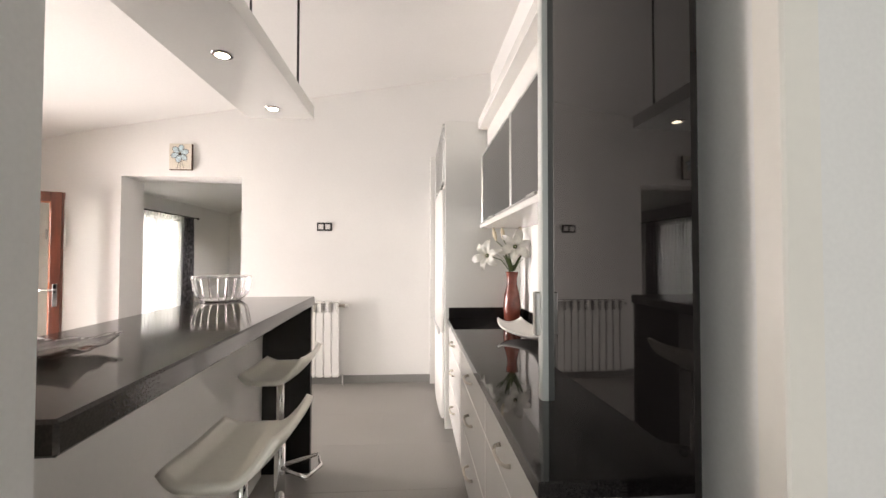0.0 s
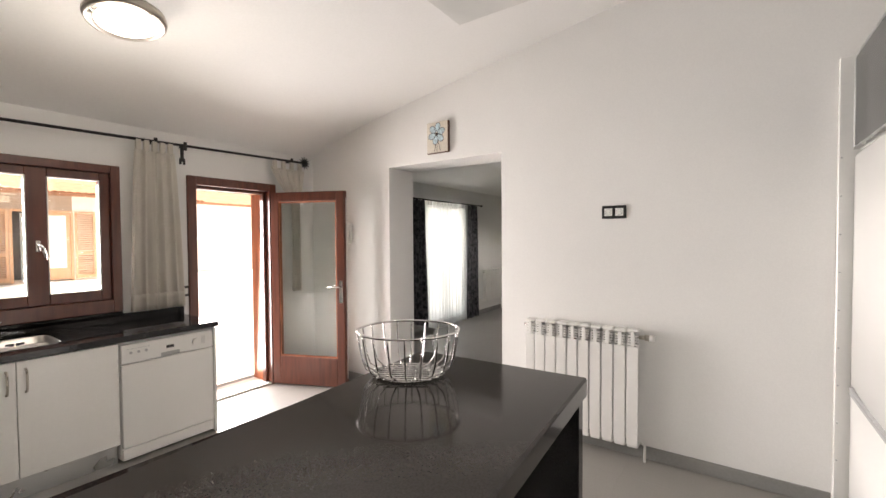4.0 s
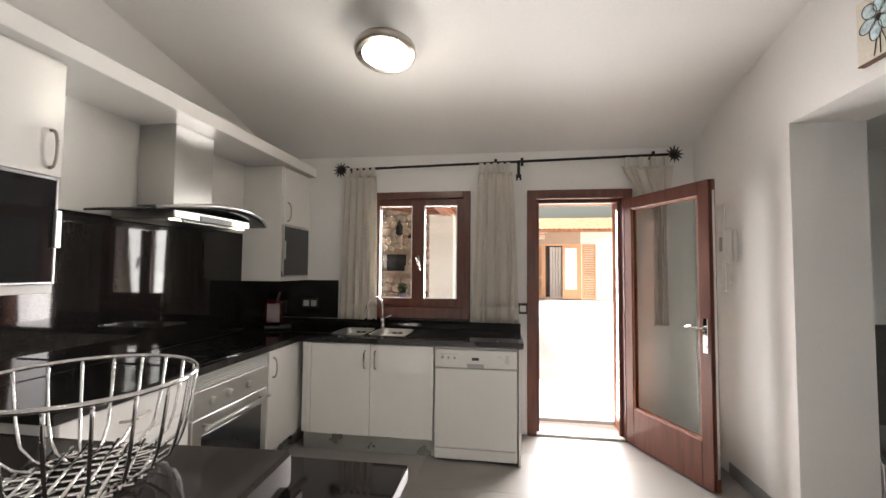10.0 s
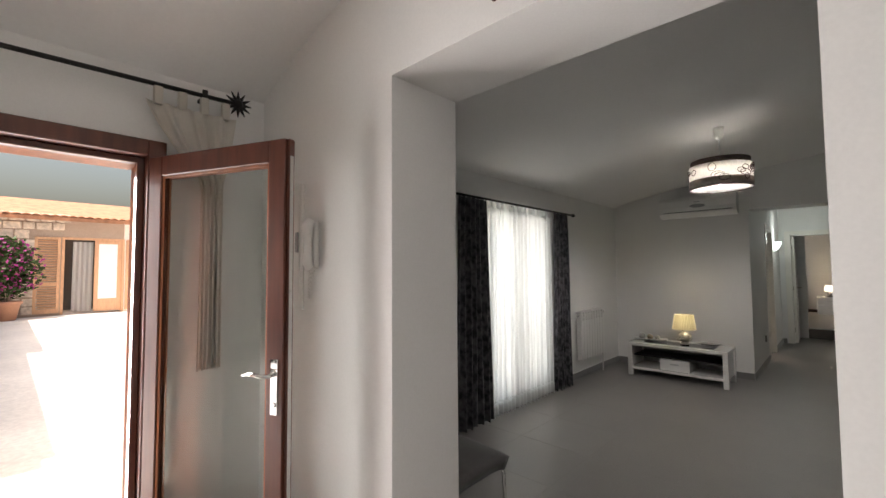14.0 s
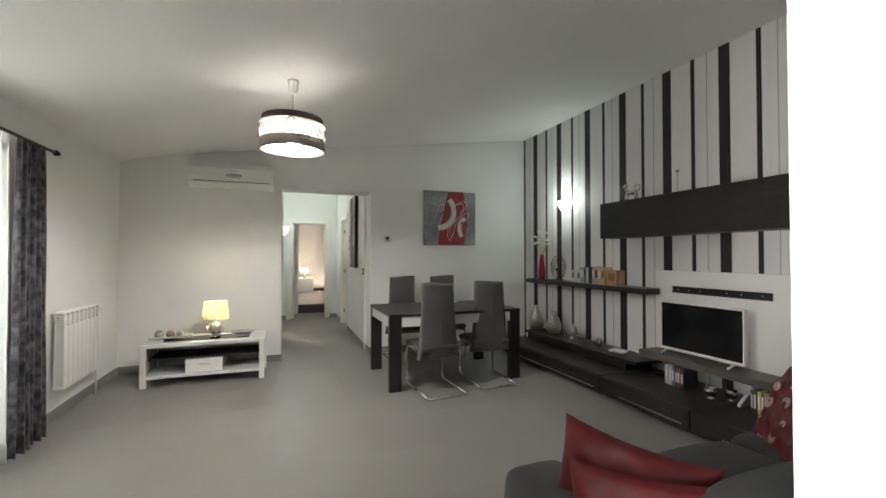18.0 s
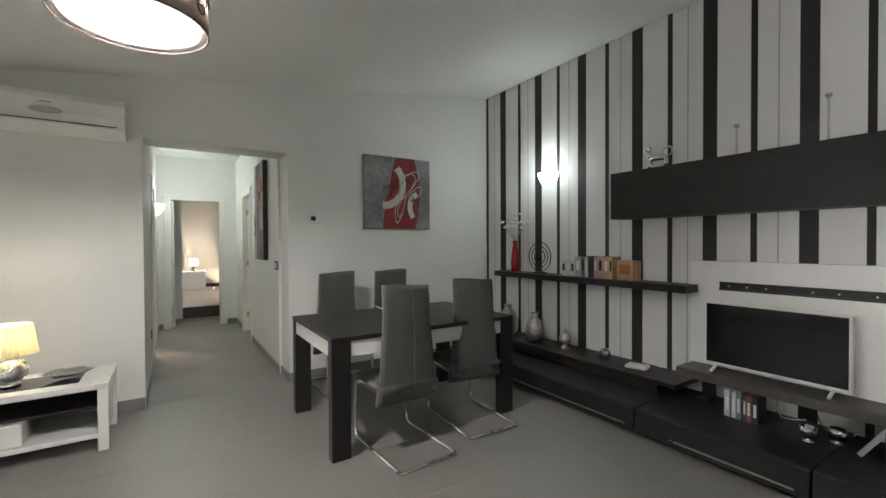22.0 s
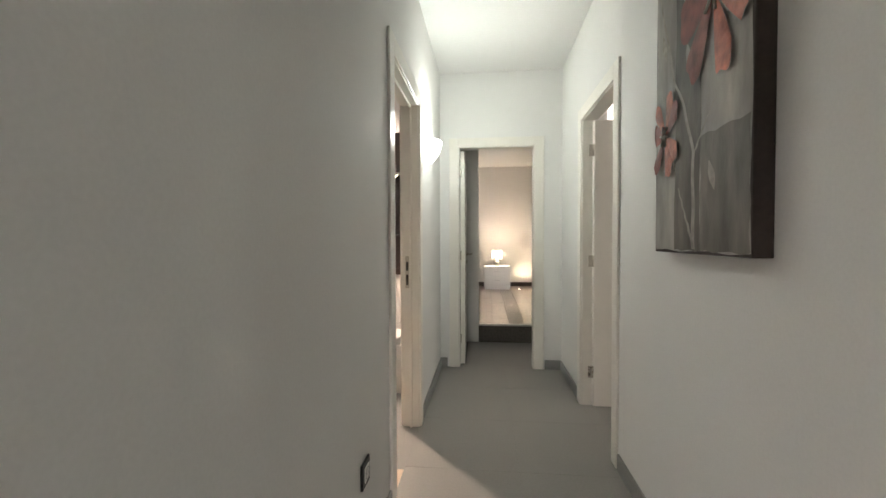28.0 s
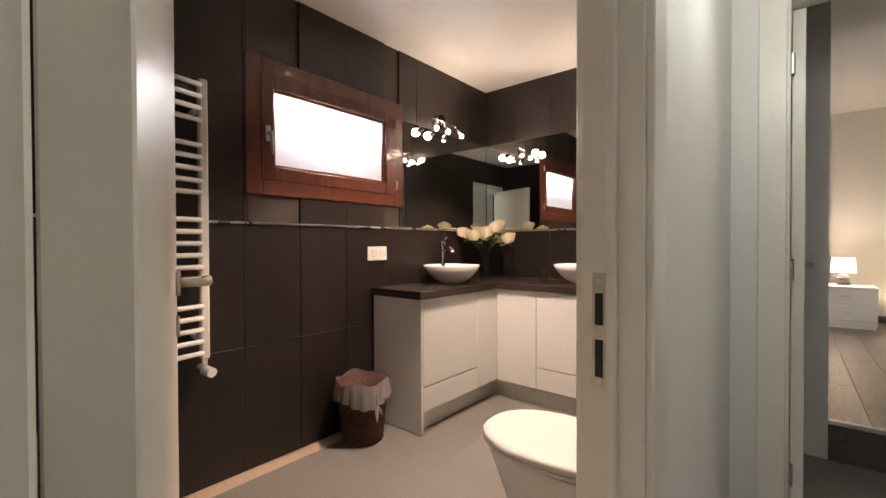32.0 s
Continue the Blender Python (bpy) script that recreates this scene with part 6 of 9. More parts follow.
part("block", S().box(-0.03, 0.03, -0.04, 0.04, 0, 0.035, 0.006), "blackplastic", pw)

# on the hung cabinets
HZ = 1.895
cat = thing("silver_dog_figure", "silver dog figurine with a curled tail", "figurine", (TVX - 0.14, 7.95, HZ))
c_ = S().tube([(0, 0.05, 0.065), (0, 0.02, 0.07), (0, -0.05, 0.065)], [0.016, 0.02, 0.018], 12)
for yy in (0.05, -0.05):
    for xx in (-0.012, 0.012):
        c_.tube([(xx, yy, 0.06), (xx, yy + 0.004, 0.0)], [0.008, 0.006], 8)
c_.tube([(0, 0.05, 0.07), (0, 0.06, 0.12)], [0.014, 0.011], 10).ball((0, 0.065, 0.13), 0.018, 12, 8).tube([(0, 0.07, 0.128), (0, 0.09, 0.122)], [0.010, 0.005], 8)
c_.tube([(0, 0.055, 0.14), (0, 0.05, 0.16)], [0.006, 0.002], 6)
c_.tube([(0, -0.06 - 0.028 * math.sin(a), 0.10 - 0.028 * math.cos(a)) for a in [k * 0.42 for k in range(15)]], 0.005, 8)
part("figure", c_.moved(Matrix.Scale(1.25, 4)), "chrome", cat)
for yy, h in ((7.41, 0.215), (6.94, 0.28)):
    cs = thing("glass_candle_holder", "slim clear glass candle holder on the hung cabinet", "candle holder", (TVX - 0.14, yy, HZ))
    part("holder", S().lathe([(0.025, 0), (0.025, 0.004), (0.006, 0.012), (0.006, h - 0.03), (0.012, h - 0.025), (0.02, h), (0.016, h), (0.008, h - 0.02)], (0, 0, 0), 16), "vaseglass", cs)
bd_ = S()
bd_.ball((0, 0, 0.035), 0.06, 16, 10, 1.0, 1.35, 0.55).ball((0, 0, 0.095), 0.042, 14, 10, 0.85, 1.1, 1.35).ball((0, 0, 0.172), 0.026, 14, 10, 1, 0.95, 1.2).ball((0, 0, 0.203), 0.011, 10, 8)
bd_.tube([(-0.02, 0.05, 0.12), (-0.035, 0.062, 0.08), (-0.045, 0.03, 0.05), (-0.05, 0.0, 0.045)], [0.016, 0.014, 0.011, 0.01], 8).tube([(-0.02, -0.05, 0.12), (-0.035, -0.062, 0.08), (-0.045, -0.03, 0.05), (-0.05, 0.0, 0.045)], [0.016, 0.014, 0.011, 0.01], 8)
bdo = tagged(part("seated_statuette", bd_, "buddha"), "small dark seated statuette on the tall cabinet", "statuette")
bdo.matrix_world = pose(TVX - 0.14, 6.17, 1.886, 0, 0, 20)


def sconce(label, at, turn):
    sc = thing("wall_sconce", label, "wall lamp", at, turn)
    part("back_plate", S().cyl((-0.11, 0, 0.0), (-0.098, 0, 0.0), 0.035, 18), "chrome", sc)

    def shell(u, v):
        a = math.pi * (u - 0.5)
        r = 0.122 * math.sin(math.pi * (0.06 + 0.44 * v) * 1.0) ** 0.7
        return (-0.105 + 0.88 * r * math.cos(a), r * math.sin(a) * 1.05, -0.11 + 0.15 * v)
    part("glass_shade", S().sheet(shell, 18, 10, 0.003), "glow_cool", sc, "lit opal glass half bowl")
    return sc


sconce("lit opal glass wall lamp on the striped wall", (TVX - 0.11, 9.20, 2.01), 180)

# dining table and chairs
TX0, TX1, TY0, TY1 = -1.415, 0.035, 8.56, 9.52
tb = thing("dining_table", "black-brown dining table with a white apron", "table", ((TX0 + TX1) / 2, (TY0 + TY1) / 2, 0))
inv = tb.matrix_world.inverted()
part("tabletop", S().box(TX0, TX1, TY0, TY1, 0.725, 0.752, 0.003).moved(inv), "blackwood", tb)
for xx in (TX0 + 0.003, TX1 - 0.123):
    for yy in (TY0 + 0.003, TY1 - 0.073):
        part("leg", S().box(xx, xx + 0.12, yy, yy + 0.07, 0.0, 0.724, 0.003).moved(inv), "blackwood", tb)
part("apron", S().box(TX0 + 0.123, TX1 - 0.123, TY0 + 0.01, TY0 + 0.028, 0.625, 0.722, 0.002).moved(inv), "lacquer", tb, "white apron board")
part("apron", S().box(TX0 + 0.123, TX1 - 0.123, TY1 - 0.028, TY1 - 0.01, 0.625, 0.722, 0.002).moved(inv), "lacquer", tb, "white apron board")
part("apron", S().box(TX0 + 0.01, TX0 + 0.028, TY0 + 0.073, TY1 - 0.073, 0.625, 0.722, 0.002).moved(inv), "lacquer", tb, "white apron board")
part("apron", S().box(TX1 - 0.028, TX1 - 0.01, TY0 + 0.073, TY1 - 0.073, 0.625, 0.722, 0.002).moved(inv), "lacquer", tb, "white apron board")

dc = thing("dining_chair", "grey fabric-covered cantilever dining chair with chrome frame", "chair", (0, 0, 0), 0, "dining chairs")


def seat_top(u, v):
    x, y = -0.21 + 0.42 * u, -0.21 + 0.43 * v
    return (x, y, 0.465 - 0.02 * abs(2 * u - 1) ** 4 - 0.02 * abs(2 * v - 1) ** 4 + 0.004 * math.sin(9 * u + 2) * math.sin(7 * v))


part("seat", S().sheet(seat_top, 14, 14, 0.075), "chairfab", dc, "grey fabric seat cover")


def back_face(u, v):
    w = 0.222 - 0.055 * v ** 0.8 - 0.012 * math.sin(3 * v)
    x = (2 * u - 1) * w
    lean = -0.20 + 0.02 * v - 0.008 * math.sin(3 * v)
    return (x, lean + 0.018 * (2 * u - 1) ** 2 + 0.003 * math.sin(14 * v + 5 * u), 0.32 + 0.735 * v + 0.008 * math.cos(math.pi * u) * (v > 0.9))


part("backrest", S().sheet(back_face, 14, 22, 0.05), "chairfab", dc, "grey fabric backrest cover with a centre seam")
part("seam", S().tube([(0, back_face(0.5, v / 10)[1] - 0.052, back_face(0.5, v / 10)[2]) for v in range(11)], 0.0025, 5), "chairfab", dc)
for sx in (-1, 1):
    part("frame_tube", S().tube([(sx * 0.18, -0.18, 0.40), (sx * 0.19, 0.10, 0.40), (sx * 0.195, 0.165, 0.385), (sx * 0.2, 0.19, 0.34), (sx * 0.2, 0.20, 0.08), (sx * 0.2, 0.185, 0.03), (sx * 0.2, 0.15, 0.012), (sx * 0.2, -0.39, 0.012)], 0.0115, 10), "chrome", dc, "chrome cantilever tube")
part("floor_tube", S().tube([(-0.2, -0.39, 0.012), (-0.195, -0.41, 0.012), (0.195, -0.41, 0.012), (0.2, -0.39, 0.012)], 0.0115, 10), "chrome", dc)
dc.matrix_world = pose(-0.955, 8.64, 0, 0, 0, 3)
copy_thing(dc, pose(-0.32, 8.75, 0, 0, 0, -3))
copy_thing(dc, pose(-0.92, 9.76, 0, 0, 0, 180))
copy_thing(dc, pose(-0.36, 9.79, 0, 0, 0, 178))
copy_thing(dc, pose(-3.12, 5.36, 0, 0, 0, -90))

dp = thing("white_platter", "white square platter with two decorative balls on the table", "platter", (-0.64, 9.17, 0.752), 20)
part("foot", S().lathe([(0.05, 0), (0.055, 0.012)], (0, 0, 0), 20), "crockery", dp)
part("dish", S().sheet(lambda u, v: (-0.17 + 0.34 * u, -0.14 + 0.28 * v, 0.012 + 0.045 * abs(2 * u - 1) ** 2.4 + 0.022 * abs(2 * v - 1) ** 2.4), 16, 14, 0.006), "crockery", dp)
for px, c, r in ((-0.035, "cream_petal", 0.042), (0.045, "dark_ball", 0.044)):
    bl = thing("decorative_ball", "ribbed decorative ball in the platter", "ornament", (-0.65 + px, 9.16 + 0.35 * px, 0.768))
    part("ball", S().lathe([(max(1e-4, r * math.sin(math.pi * j / 12)), r - r * math.cos(math.pi * j / 12)) for j in range(13)], (0, 0, 0), 40, wave=lambda a, z: 0.02 * math.cos(18 * a)), c, bl)

# low white table under the air conditioner
cx0, cx1, cy0, cy1 = -3.70, -2.56, 9.54, 10.05
lt = thing("low_white_table", "low white tv table with a black glass inlay and a drawer", "table", ((cx0 + cx1) / 2, (cy0 + cy1) / 2, 0))
inv = lt.matrix_world.inverted()
part("top", S().box(cx0, cx1, cy0, cy0 + 0.10, 0.40, 0.435, 0.003).box(cx0, cx1, cy1 - 0.10, cy1, 0.40, 0.435, 0.003).box(cx0, cx0 + 0.16, cy0 + 0.10, cy1 - 0.10, 0.40, 0.435, 0.002).box(cx1 - 0.16, cx1, cy0 + 0.10, cy1 - 0.10, 0.40, 0.435, 0.002).moved(inv), "lacquer", lt)
part("glass_inlay", S().box(cx0 + 0.161, cx1 - 0.161, cy0 + 0.101, cy1 - 0.101, 0.425, 0.432).moved(inv), "blackglass", lt, "black glass inlay")
part("under_panel", S().box(cx0 + 0.02, cx1 - 0.02, cy0 + 0.02, cy1 - 0.02, 0.39, 0.40).moved(inv), "lacquer", lt)
for xx in (cx0, cx1 - 0.055):
    for yy in (cy0, cy1 - 0.055):
        part("leg", S().box(xx, xx + 0.055, yy, yy + 0.055, 0.0, 0.40, 0.003).moved(inv), "lacquer", lt)
    part("side_panel", S().box(xx + 0.018, xx + 0.036, cy0 + 0.055, cy1 - 0.055, 0.09, 0.40).moved(inv), "lacquer", lt)
part("lower_board", S().box(cx0 + 0.03, cx1 - 0.03, cy0 + 0.01, cy1 - 0.01, 0.085, 0.115, 0.002).moved(inv), "lacquer", lt)
part("middle_board", S().box(cx0 + 0.056, cx1 - 0.056, cy0 + 0.08, cy1 - 0.02, 0.255, 0.272, 0.002).moved(inv), "blackwood", lt, "black middle shelf")
part("back_board", S().box(cx0 + 0.055, cx1 - 0.055, cy1 - 0.03, cy1 - 0.02, 0.115, 0.39).moved(inv), "grey_plastic", lt)
dw = part("drawer", S().box(-3.31, -2.97, cy0 + 0.03, cy1 - 0.05, 0.118, 0.25, 0.003).moved(inv), "lacquer", lt)
part("drawer_handle", S().box(-3.19, -3.09, cy0 + 0.018, cy0 + 0.03, 0.195, 0.21, 0.003).moved(inv), "steel", dw)
lm = thing("table_lamp", "lit table lamp with pleated cream shade on a silver openwork base", "lamp", (-3.07, 9.80, 0.433))
part("foot", S().lathe([(0.05, 0), (0.052, 0.012), (0.045, 0.022)], (0, 0, 0), 20), "chrome", lm)
ow = S()
rnd = random.Random(2)
for k in range(46):
    th, ph = rnd.uniform(0, 6.28), math.acos(rnd.uniform(-0.85, 0.85))
    n_ = Vector((math.sin(ph) * math.cos(th), math.sin(ph) * math.sin(th), math.cos(ph)))
    c0 = Vector((0, 0, 0.095)) + Vector((n_.x * 0.085, n_.y * 0.085, n_.z * 0.075))
    u_, w_ = n_.orthogonal().normalized(), None
    w_ = n_.cross(u_)
    rr = rnd.uniform(0.012, 0.022)
    ow.tube([tuple(c0 + (u_ * math.cos(a) + w_ * math.sin(a)) * (rr * (1 - 0.06 * j))) for j, a in enumerate([0.62 * j for j in range(11)])], 0.0045, 5)
part("openwork_ball", ow, "silver", lm, "silver openwork ball")
part("inner_ball", S().ball((0, 0, 0.095), 0.074, 18, 12, 1, 1, 0.9), "silver", lm)
part("neck", S().cyl((0, 0, 0.165), (0, 0, 0.22), 0.012, 12), "chrome", lm)
part("shade", S().lathe([(0.132, 0.20), (0.108, 0.385)], (0, 0, 0), 176, wave=lambda a, z: 0.045 * math.cos(44 * a)), "shade_cream", lm, "lit pleated cream shade")
for ob in [o for o in lm.children if o.name.startswith("shade")]:
    bm_ = bmesh.new()
    bm_.from_mesh(ob.data)
    bmesh.ops.delete(bm_, geom=[f_ for f_ in bm_.faces if len(f_.verts) > 4], context="FACES_ONLY")
    bm_.to_mesh(ob.data)
    bm_.free()
part("bulb", S().ball((0, 0, 0.27), 0.024, 12, 8, 1, 1, 1.2), "glow_bulb", lm, "lit bulb")
for r_, z_ in ((0.1325, 0.2), (0.1085, 0.385)):
    part("shade_trim", S().tube([(r_ * math.cos(a), r_ * math.sin(a), z_) for a in [2 * math.pi * k / 36 for k in range(36)]], 0.003, 5, True), "shade_taupe", lm)
sd = thing("silver_dish", "scalloped silver dish on the low table", "dish", (-2.80, 9.82, 0.433))
part("dish", S().sheet(lambda u, v: ((0.10 * v + 0.002) * (1 + 0.12 * math.cos(6 * 6.2832 * u) * v) * 1.25 * math.cos(6.2832 * u), (0.09 * v + 0.002) * (1 + 0.12 * math.cos(6 * 6.2832 * u) * v) * math.sin(6.2832 * u), 0.008 + 0.035 * v ** 2), 48, 6, 0.004), "silver", sd)
ld = thing("leaf_dish", "long cream leaf dish with decorative balls on the low table", "dish", (-3.50, 9.83, 0.433), 8)
part("dish", S().sheet(lambda u, v: (-0.19 + 0.40 * u, (2 * v - 1) * 0.075 * math.sin(math.pi * (0.06 + 0.9 * u)), 0.006 + 0.03 * (2 * v - 1) ** 2 + 0.05 * max(0, u - 0.6) ** 1.5), 22, 10, 0.006), "crockery", ld)
for px, r, mt in ((-0.10, 0.045, "dark_ball"), (0.0, 0.04, "twig"), (0.085, 0.035, "silver")):
    bl = thing("decorative_ball", "decorative ball lying in the leaf dish", "ornament", (-3.50 + px, 9.835 + 0.14 * px, 0.445))
    part("ball", S().lathe([(max(1e-4, r * math.sin(math.pi * j / 12)), r - r * math.cos(math.pi * j / 12)) for j in range(13)], (0, 0, 0), 32, wave=lambda a, z: 0.02 * math.cos(14 * a)), mt, bl)
socket("wall_socket", "black socket on the wall behind the low table", (-2.80, LY1 - 0.001, 0.31), "-y", 1)

# air conditioner
ac = thing("air_conditioner", "white wall-mounted split air conditioner", "air conditioner", (-2.95, LY1, 2.13))
prof = [(-0.0, 0.0), (-0.10, 0.0), (-0.175, 0.05), (-0.195, 0.12), (-0.19, 0.22), (-0.165, 0.27), (-0.0, 0.275)]
v_ = [(x, y, z) for x in (-0.455, 0.455) for y, z in prof]
n_ = len(prof)
f_ = [tuple(range(n_)), tuple(range(2 * n_ - 1, n_ - 1, -1))] + [(i, (i + 1) % n_, n_ + (i + 1) % n_, n_ + i)[::-1] for i in range(n_)]
part("case", S().add(v_, f_), "plastic", ac)
part("flap", S().add([(x, y, z) for x in (-0.40, 0.41) for y, z in ((-0.105, -0.004), (-0.183, 0.05), (-0.187, 0.056), (-0.105, 0.004))], [(0, 1, 2, 3)[::-1], (4, 5, 6, 7), (0, 4, 5, 1)[::-1], (1, 5, 6, 2)[::-1], (2, 6, 7, 3)[::-1], (3, 7, 4, 0)[::-1]]), "plastic", ac)
part("air_slot", S().box(-0.40, 0.41, -0.19, -0.185, 0.062, 0.068), "blackplastic", ac)
part("display", S().lathe([(0.09, 0.0), (0.085, 0.004), (0.001, 0.005)], (0, 0, 0), 28, 1.0, 0.28).moved(pose(0.02, -0.197, 0.135, 90, 0, 0)), "grey_plastic", ac, "oval grey display")
part("badge", S().box(-0.02, 0.05, -0.195, -0.1935, 0.185, 0.195), "grey_plastic", ac)
# pictures on the north wall
ART = thing("abstract_painting", "grey abstract canvas with a red band and white swirls", "painting", (-0.115, LY1, 1.87))
greyart = material("grey_paint", (0.25, 0.25, 0.25), 0.6, grain=0.2, grain_scale=25, stain=0.35, stain_scale=3)
redart = material("red_paint", (0.24, 0.015, 0.018), 0.55, grain=0.3, grain_scale=30, stain=0.3, stain_scale=6)
whiteart = material("white_paint_relief", (0.62, 0.61, 0.59), 0.6, grain=0.3, grain_scale=90, bump=0.8, bump_scale=120)
part("canvas", S().box(-0.40, 0.40, -0.032, -0.002, -0.39, 0.39, 0.003), greyart, ART)
part("red_band", S().sheet(lambda u, v: (-0.19 + 0.155 * v ** 1.3 + (0.40 - 0.165 * v ** 1.5 + 0.05 * math.sin(math.pi * v)) * u, -0.0335, -0.388 + 0.776 * v), 8, 20), redart, ART)


def stroke(points, n=8):
    """A smooth line through a few points of the picture (x, z)."""
    p = [points[0]] + list(points) + [points[-1]]
    out = []
    for k in range(1, len(p) - 2):
        for q in range(n):
            t_ = q / n
            out.append(tuple(0.5 * (2 * p[k][c] + (p[k + 1][c] - p[k - 1][c]) * t_ + (2 * p[k - 1][c] - 5 * p[k][c] + 4 * p[k + 1][c] - p[k + 2][c]) * t_ ** 2 + (3 * p[k][c] - p[k - 1][c] - 3 * p[k + 1][c] + p[k + 2][c]) * t_ ** 3) for c in (0, 1)))
    return out + [tuple(p[-2])]


def brush(points, width):
    """A broad flat stroke along a line."""
    line = stroke(points)
    v, f = [], []
    for k, (x, z) in enumerate(line):
        a, b = line[max(0, k - 1)], line[min(len(line) - 1, k + 1)]
        dx, dz = b[0] - a[0], b[1] - a[1]
        d = math.hypot(dx, dz) or 1
        h = width * (0.5 + 0.05 * math.sin(2.3 * k))
        v += [(x - dz / d * h, -0.0345, z + dx / d * h), (x + dz / d * h, -0.0345, z - dx / d * h)]
    f = [(2 * k, 2 * k + 1, 2 * k + 3, 2 * k + 2) for k in range(len(line) - 1)]
    return S().add(v, f)


part("white_crescent", brush([(-0.02, 0.27), (0.04, 0.18), (0.045, 0.04), (-0.02, -0.075), (-0.11, -0.13), (-0.19, -0.14)], 0.078), whiteart, ART)
part("white_crescent", brush([(0.23, 0.005), (0.16, -0.06), (0.14, -0.155), (0.175, -0.265)], 0.062), whiteart, ART)
ink = material("black_ink", (0.02, 0.02, 0.02), 0.5, grain=0.1)
for pts_ in ([(0.07, 0.19), (0.20, 0.25), (0.26, 0.20), (0.16, 0.06), (0.10, 0.0)], [(0.06, 0.18), (0.16, 0.22), (0.21, 0.17), (0.14, 0.03)], [(0.11, -0.03), (0.22, 0.07), (0.295, 0.07), (0.25, -0.03)],
             [(0.095, 0.0), (-0.01, -0.17), (0.01, -0.27), (0.07, -0.13), (0.09, -0.02)], [(0.07, -0.03), (-0.04, -0.17), (-0.02, -0.325), (0.055, -0.21)], [(-0.22, 0.02), (-0.19, 0.15), (-0.125, 0.20), (-0.10, 0.17), (-0.14, 0.0), (-0.19, -0.11)]):
    part("swirl", S().tube([(x, -0.036, z) for x, z in stroke(pts_)], 0.0036, 5), whiteart, ART)
for pts_, r_ in (([(-0.165, 0.04), (-0.10, 0.09), (-0.07, 0.07), (-0.10, -0.03)], 0.006), ([(-0.07, 0.07), (-0.03, 0.08), (-0.02, -0.01)], 0.005), ([(-0.04, 0.10), (-0.025, 0.12), (-0.035, 0.135), (-0.045, 0.115), (-0.04, 0.10)], 0.004),
                 ([(0.0, -0.03), (0.04, 0.11), (0.13, 0.18), (0.18, 0.16), (0.16, 0.07)], 0.003), ([(0.14, -0.05), (0.16, -0.09), (0.18, -0.06), (0.165, -0.02)], 0.005), ([(0.19, -0.04), (0.20, -0.09), (0.225, -0.07)], 0.005), ([(0.235, -0.08), (0.25, -0.10), (0.24, -0.075)], 0.005)):
    part("ink_line", S().tube([(x, -0.0365, z) for x, z in stroke(pts_)], r_, 5), ink, ART)
th = thing("thermostat", "white room thermostat with a small display", "thermostat", (-1.03, LY1, 1.56))
part("case", S().box(-0.055, 0.045, -0.022, 0, -0.04, 0.04, 0.005), "plastic", th)
part("display", S().box(-0.035, 0.012, -0.0235, -0.022, -0.012, 0.028), "greyglass", th)

# pendant lamp
pd = thing("pendant_lamp", "drum pendant lamp with looped white shade and brown band", "pendant lamp", (-2.31, 8.03, 2.13))
DR = 0.24
zc = LCEIL[5][1] + 0.131 * (-2.33 + 2.4) - 2.13


def open_drum(r0, z0, r1, z1, n=48):
    return S().sheet(lambda u, v: ((r0 + (r1 - r0) * v) * math.cos(2 * math.pi * u), (r0 + (r1 - r0) * v) * math.sin(2 * math.pi * u), z0 + (z1 - z0) * v), n, 2, 0.003)


part("ceiling_cup", S().lathe([(0.018, zc - 0.11), (0.035, zc - 0.08), (0.042, zc - 0.02), (0.042, zc)], (0, 0, 0), 20), "plastic", pd)
part("cord", S().cyl((0, 0, 0.22), (0, 0, zc - 0.1), 0.004, 8), "grey_plastic", pd)
part("outer_shade", open_drum(DR, 0.0, DR, 0.20), "shade_white", pd, "white shade with printed loops")
part("inner_shade", open_drum(DR - 0.025, 0.005, DR - 0.025, 0.24), "shade_inner", pd)
part("top_band", open_drum(DR - 0.015, 0.195, DR - 0.015, 0.25), "shade_brown", pd, "brown fabric band")
part("lower_band", open_drum(DR + 0.002, 0.0, DR + 0.002, 0.075), "shade_taupe", pd, "taupe lower band")
rnd = random.Random(11)
for k in range(36):
    a0, zz, ra, rz = rnd.uniform(0, 6.28), rnd.uniform(0.04, 0.165), rnd.uniform(0.10, 0.22), rnd.uniform(0.018, 0.035)
    part("printed_loop", S().tube([((DR + 0.0045) * math.cos(a0 + ra * math.cos(t_)), (DR + 0.0045) * math.sin(a0 + ra * math.cos(t_)), zz + rz * math.sin(t_)) for t_ in [2 * math.pi * j / 24 for j in range(24)]], 0.0029, 4, True), "shade_brown", pd)
part("rim_ring", S().tube([(DR * math.cos(a), DR * math.sin(a), 0.0) for a in [2 * math.pi * k / 48 for k in range(48)]], 0.004, 6, True), "shade_brown", pd)
part("bulb", S().ball((0, 0, 0.085), 0.05, 16, 12), "glow_pendant", pd, "lit bulb")
part("top_diffuser", S().lathe([(DR - 0.03, 0.228), (DR - 0.03, 0.232), (0.03, 0.233)], (0, 0, 0), 40), "diffuser", pd, "thin white inner diffuser")
part("bulb_holder", S().cyl((0, 0, 0.125), (0, 0, 0.24), 0.02, 12), "plastic", pd)

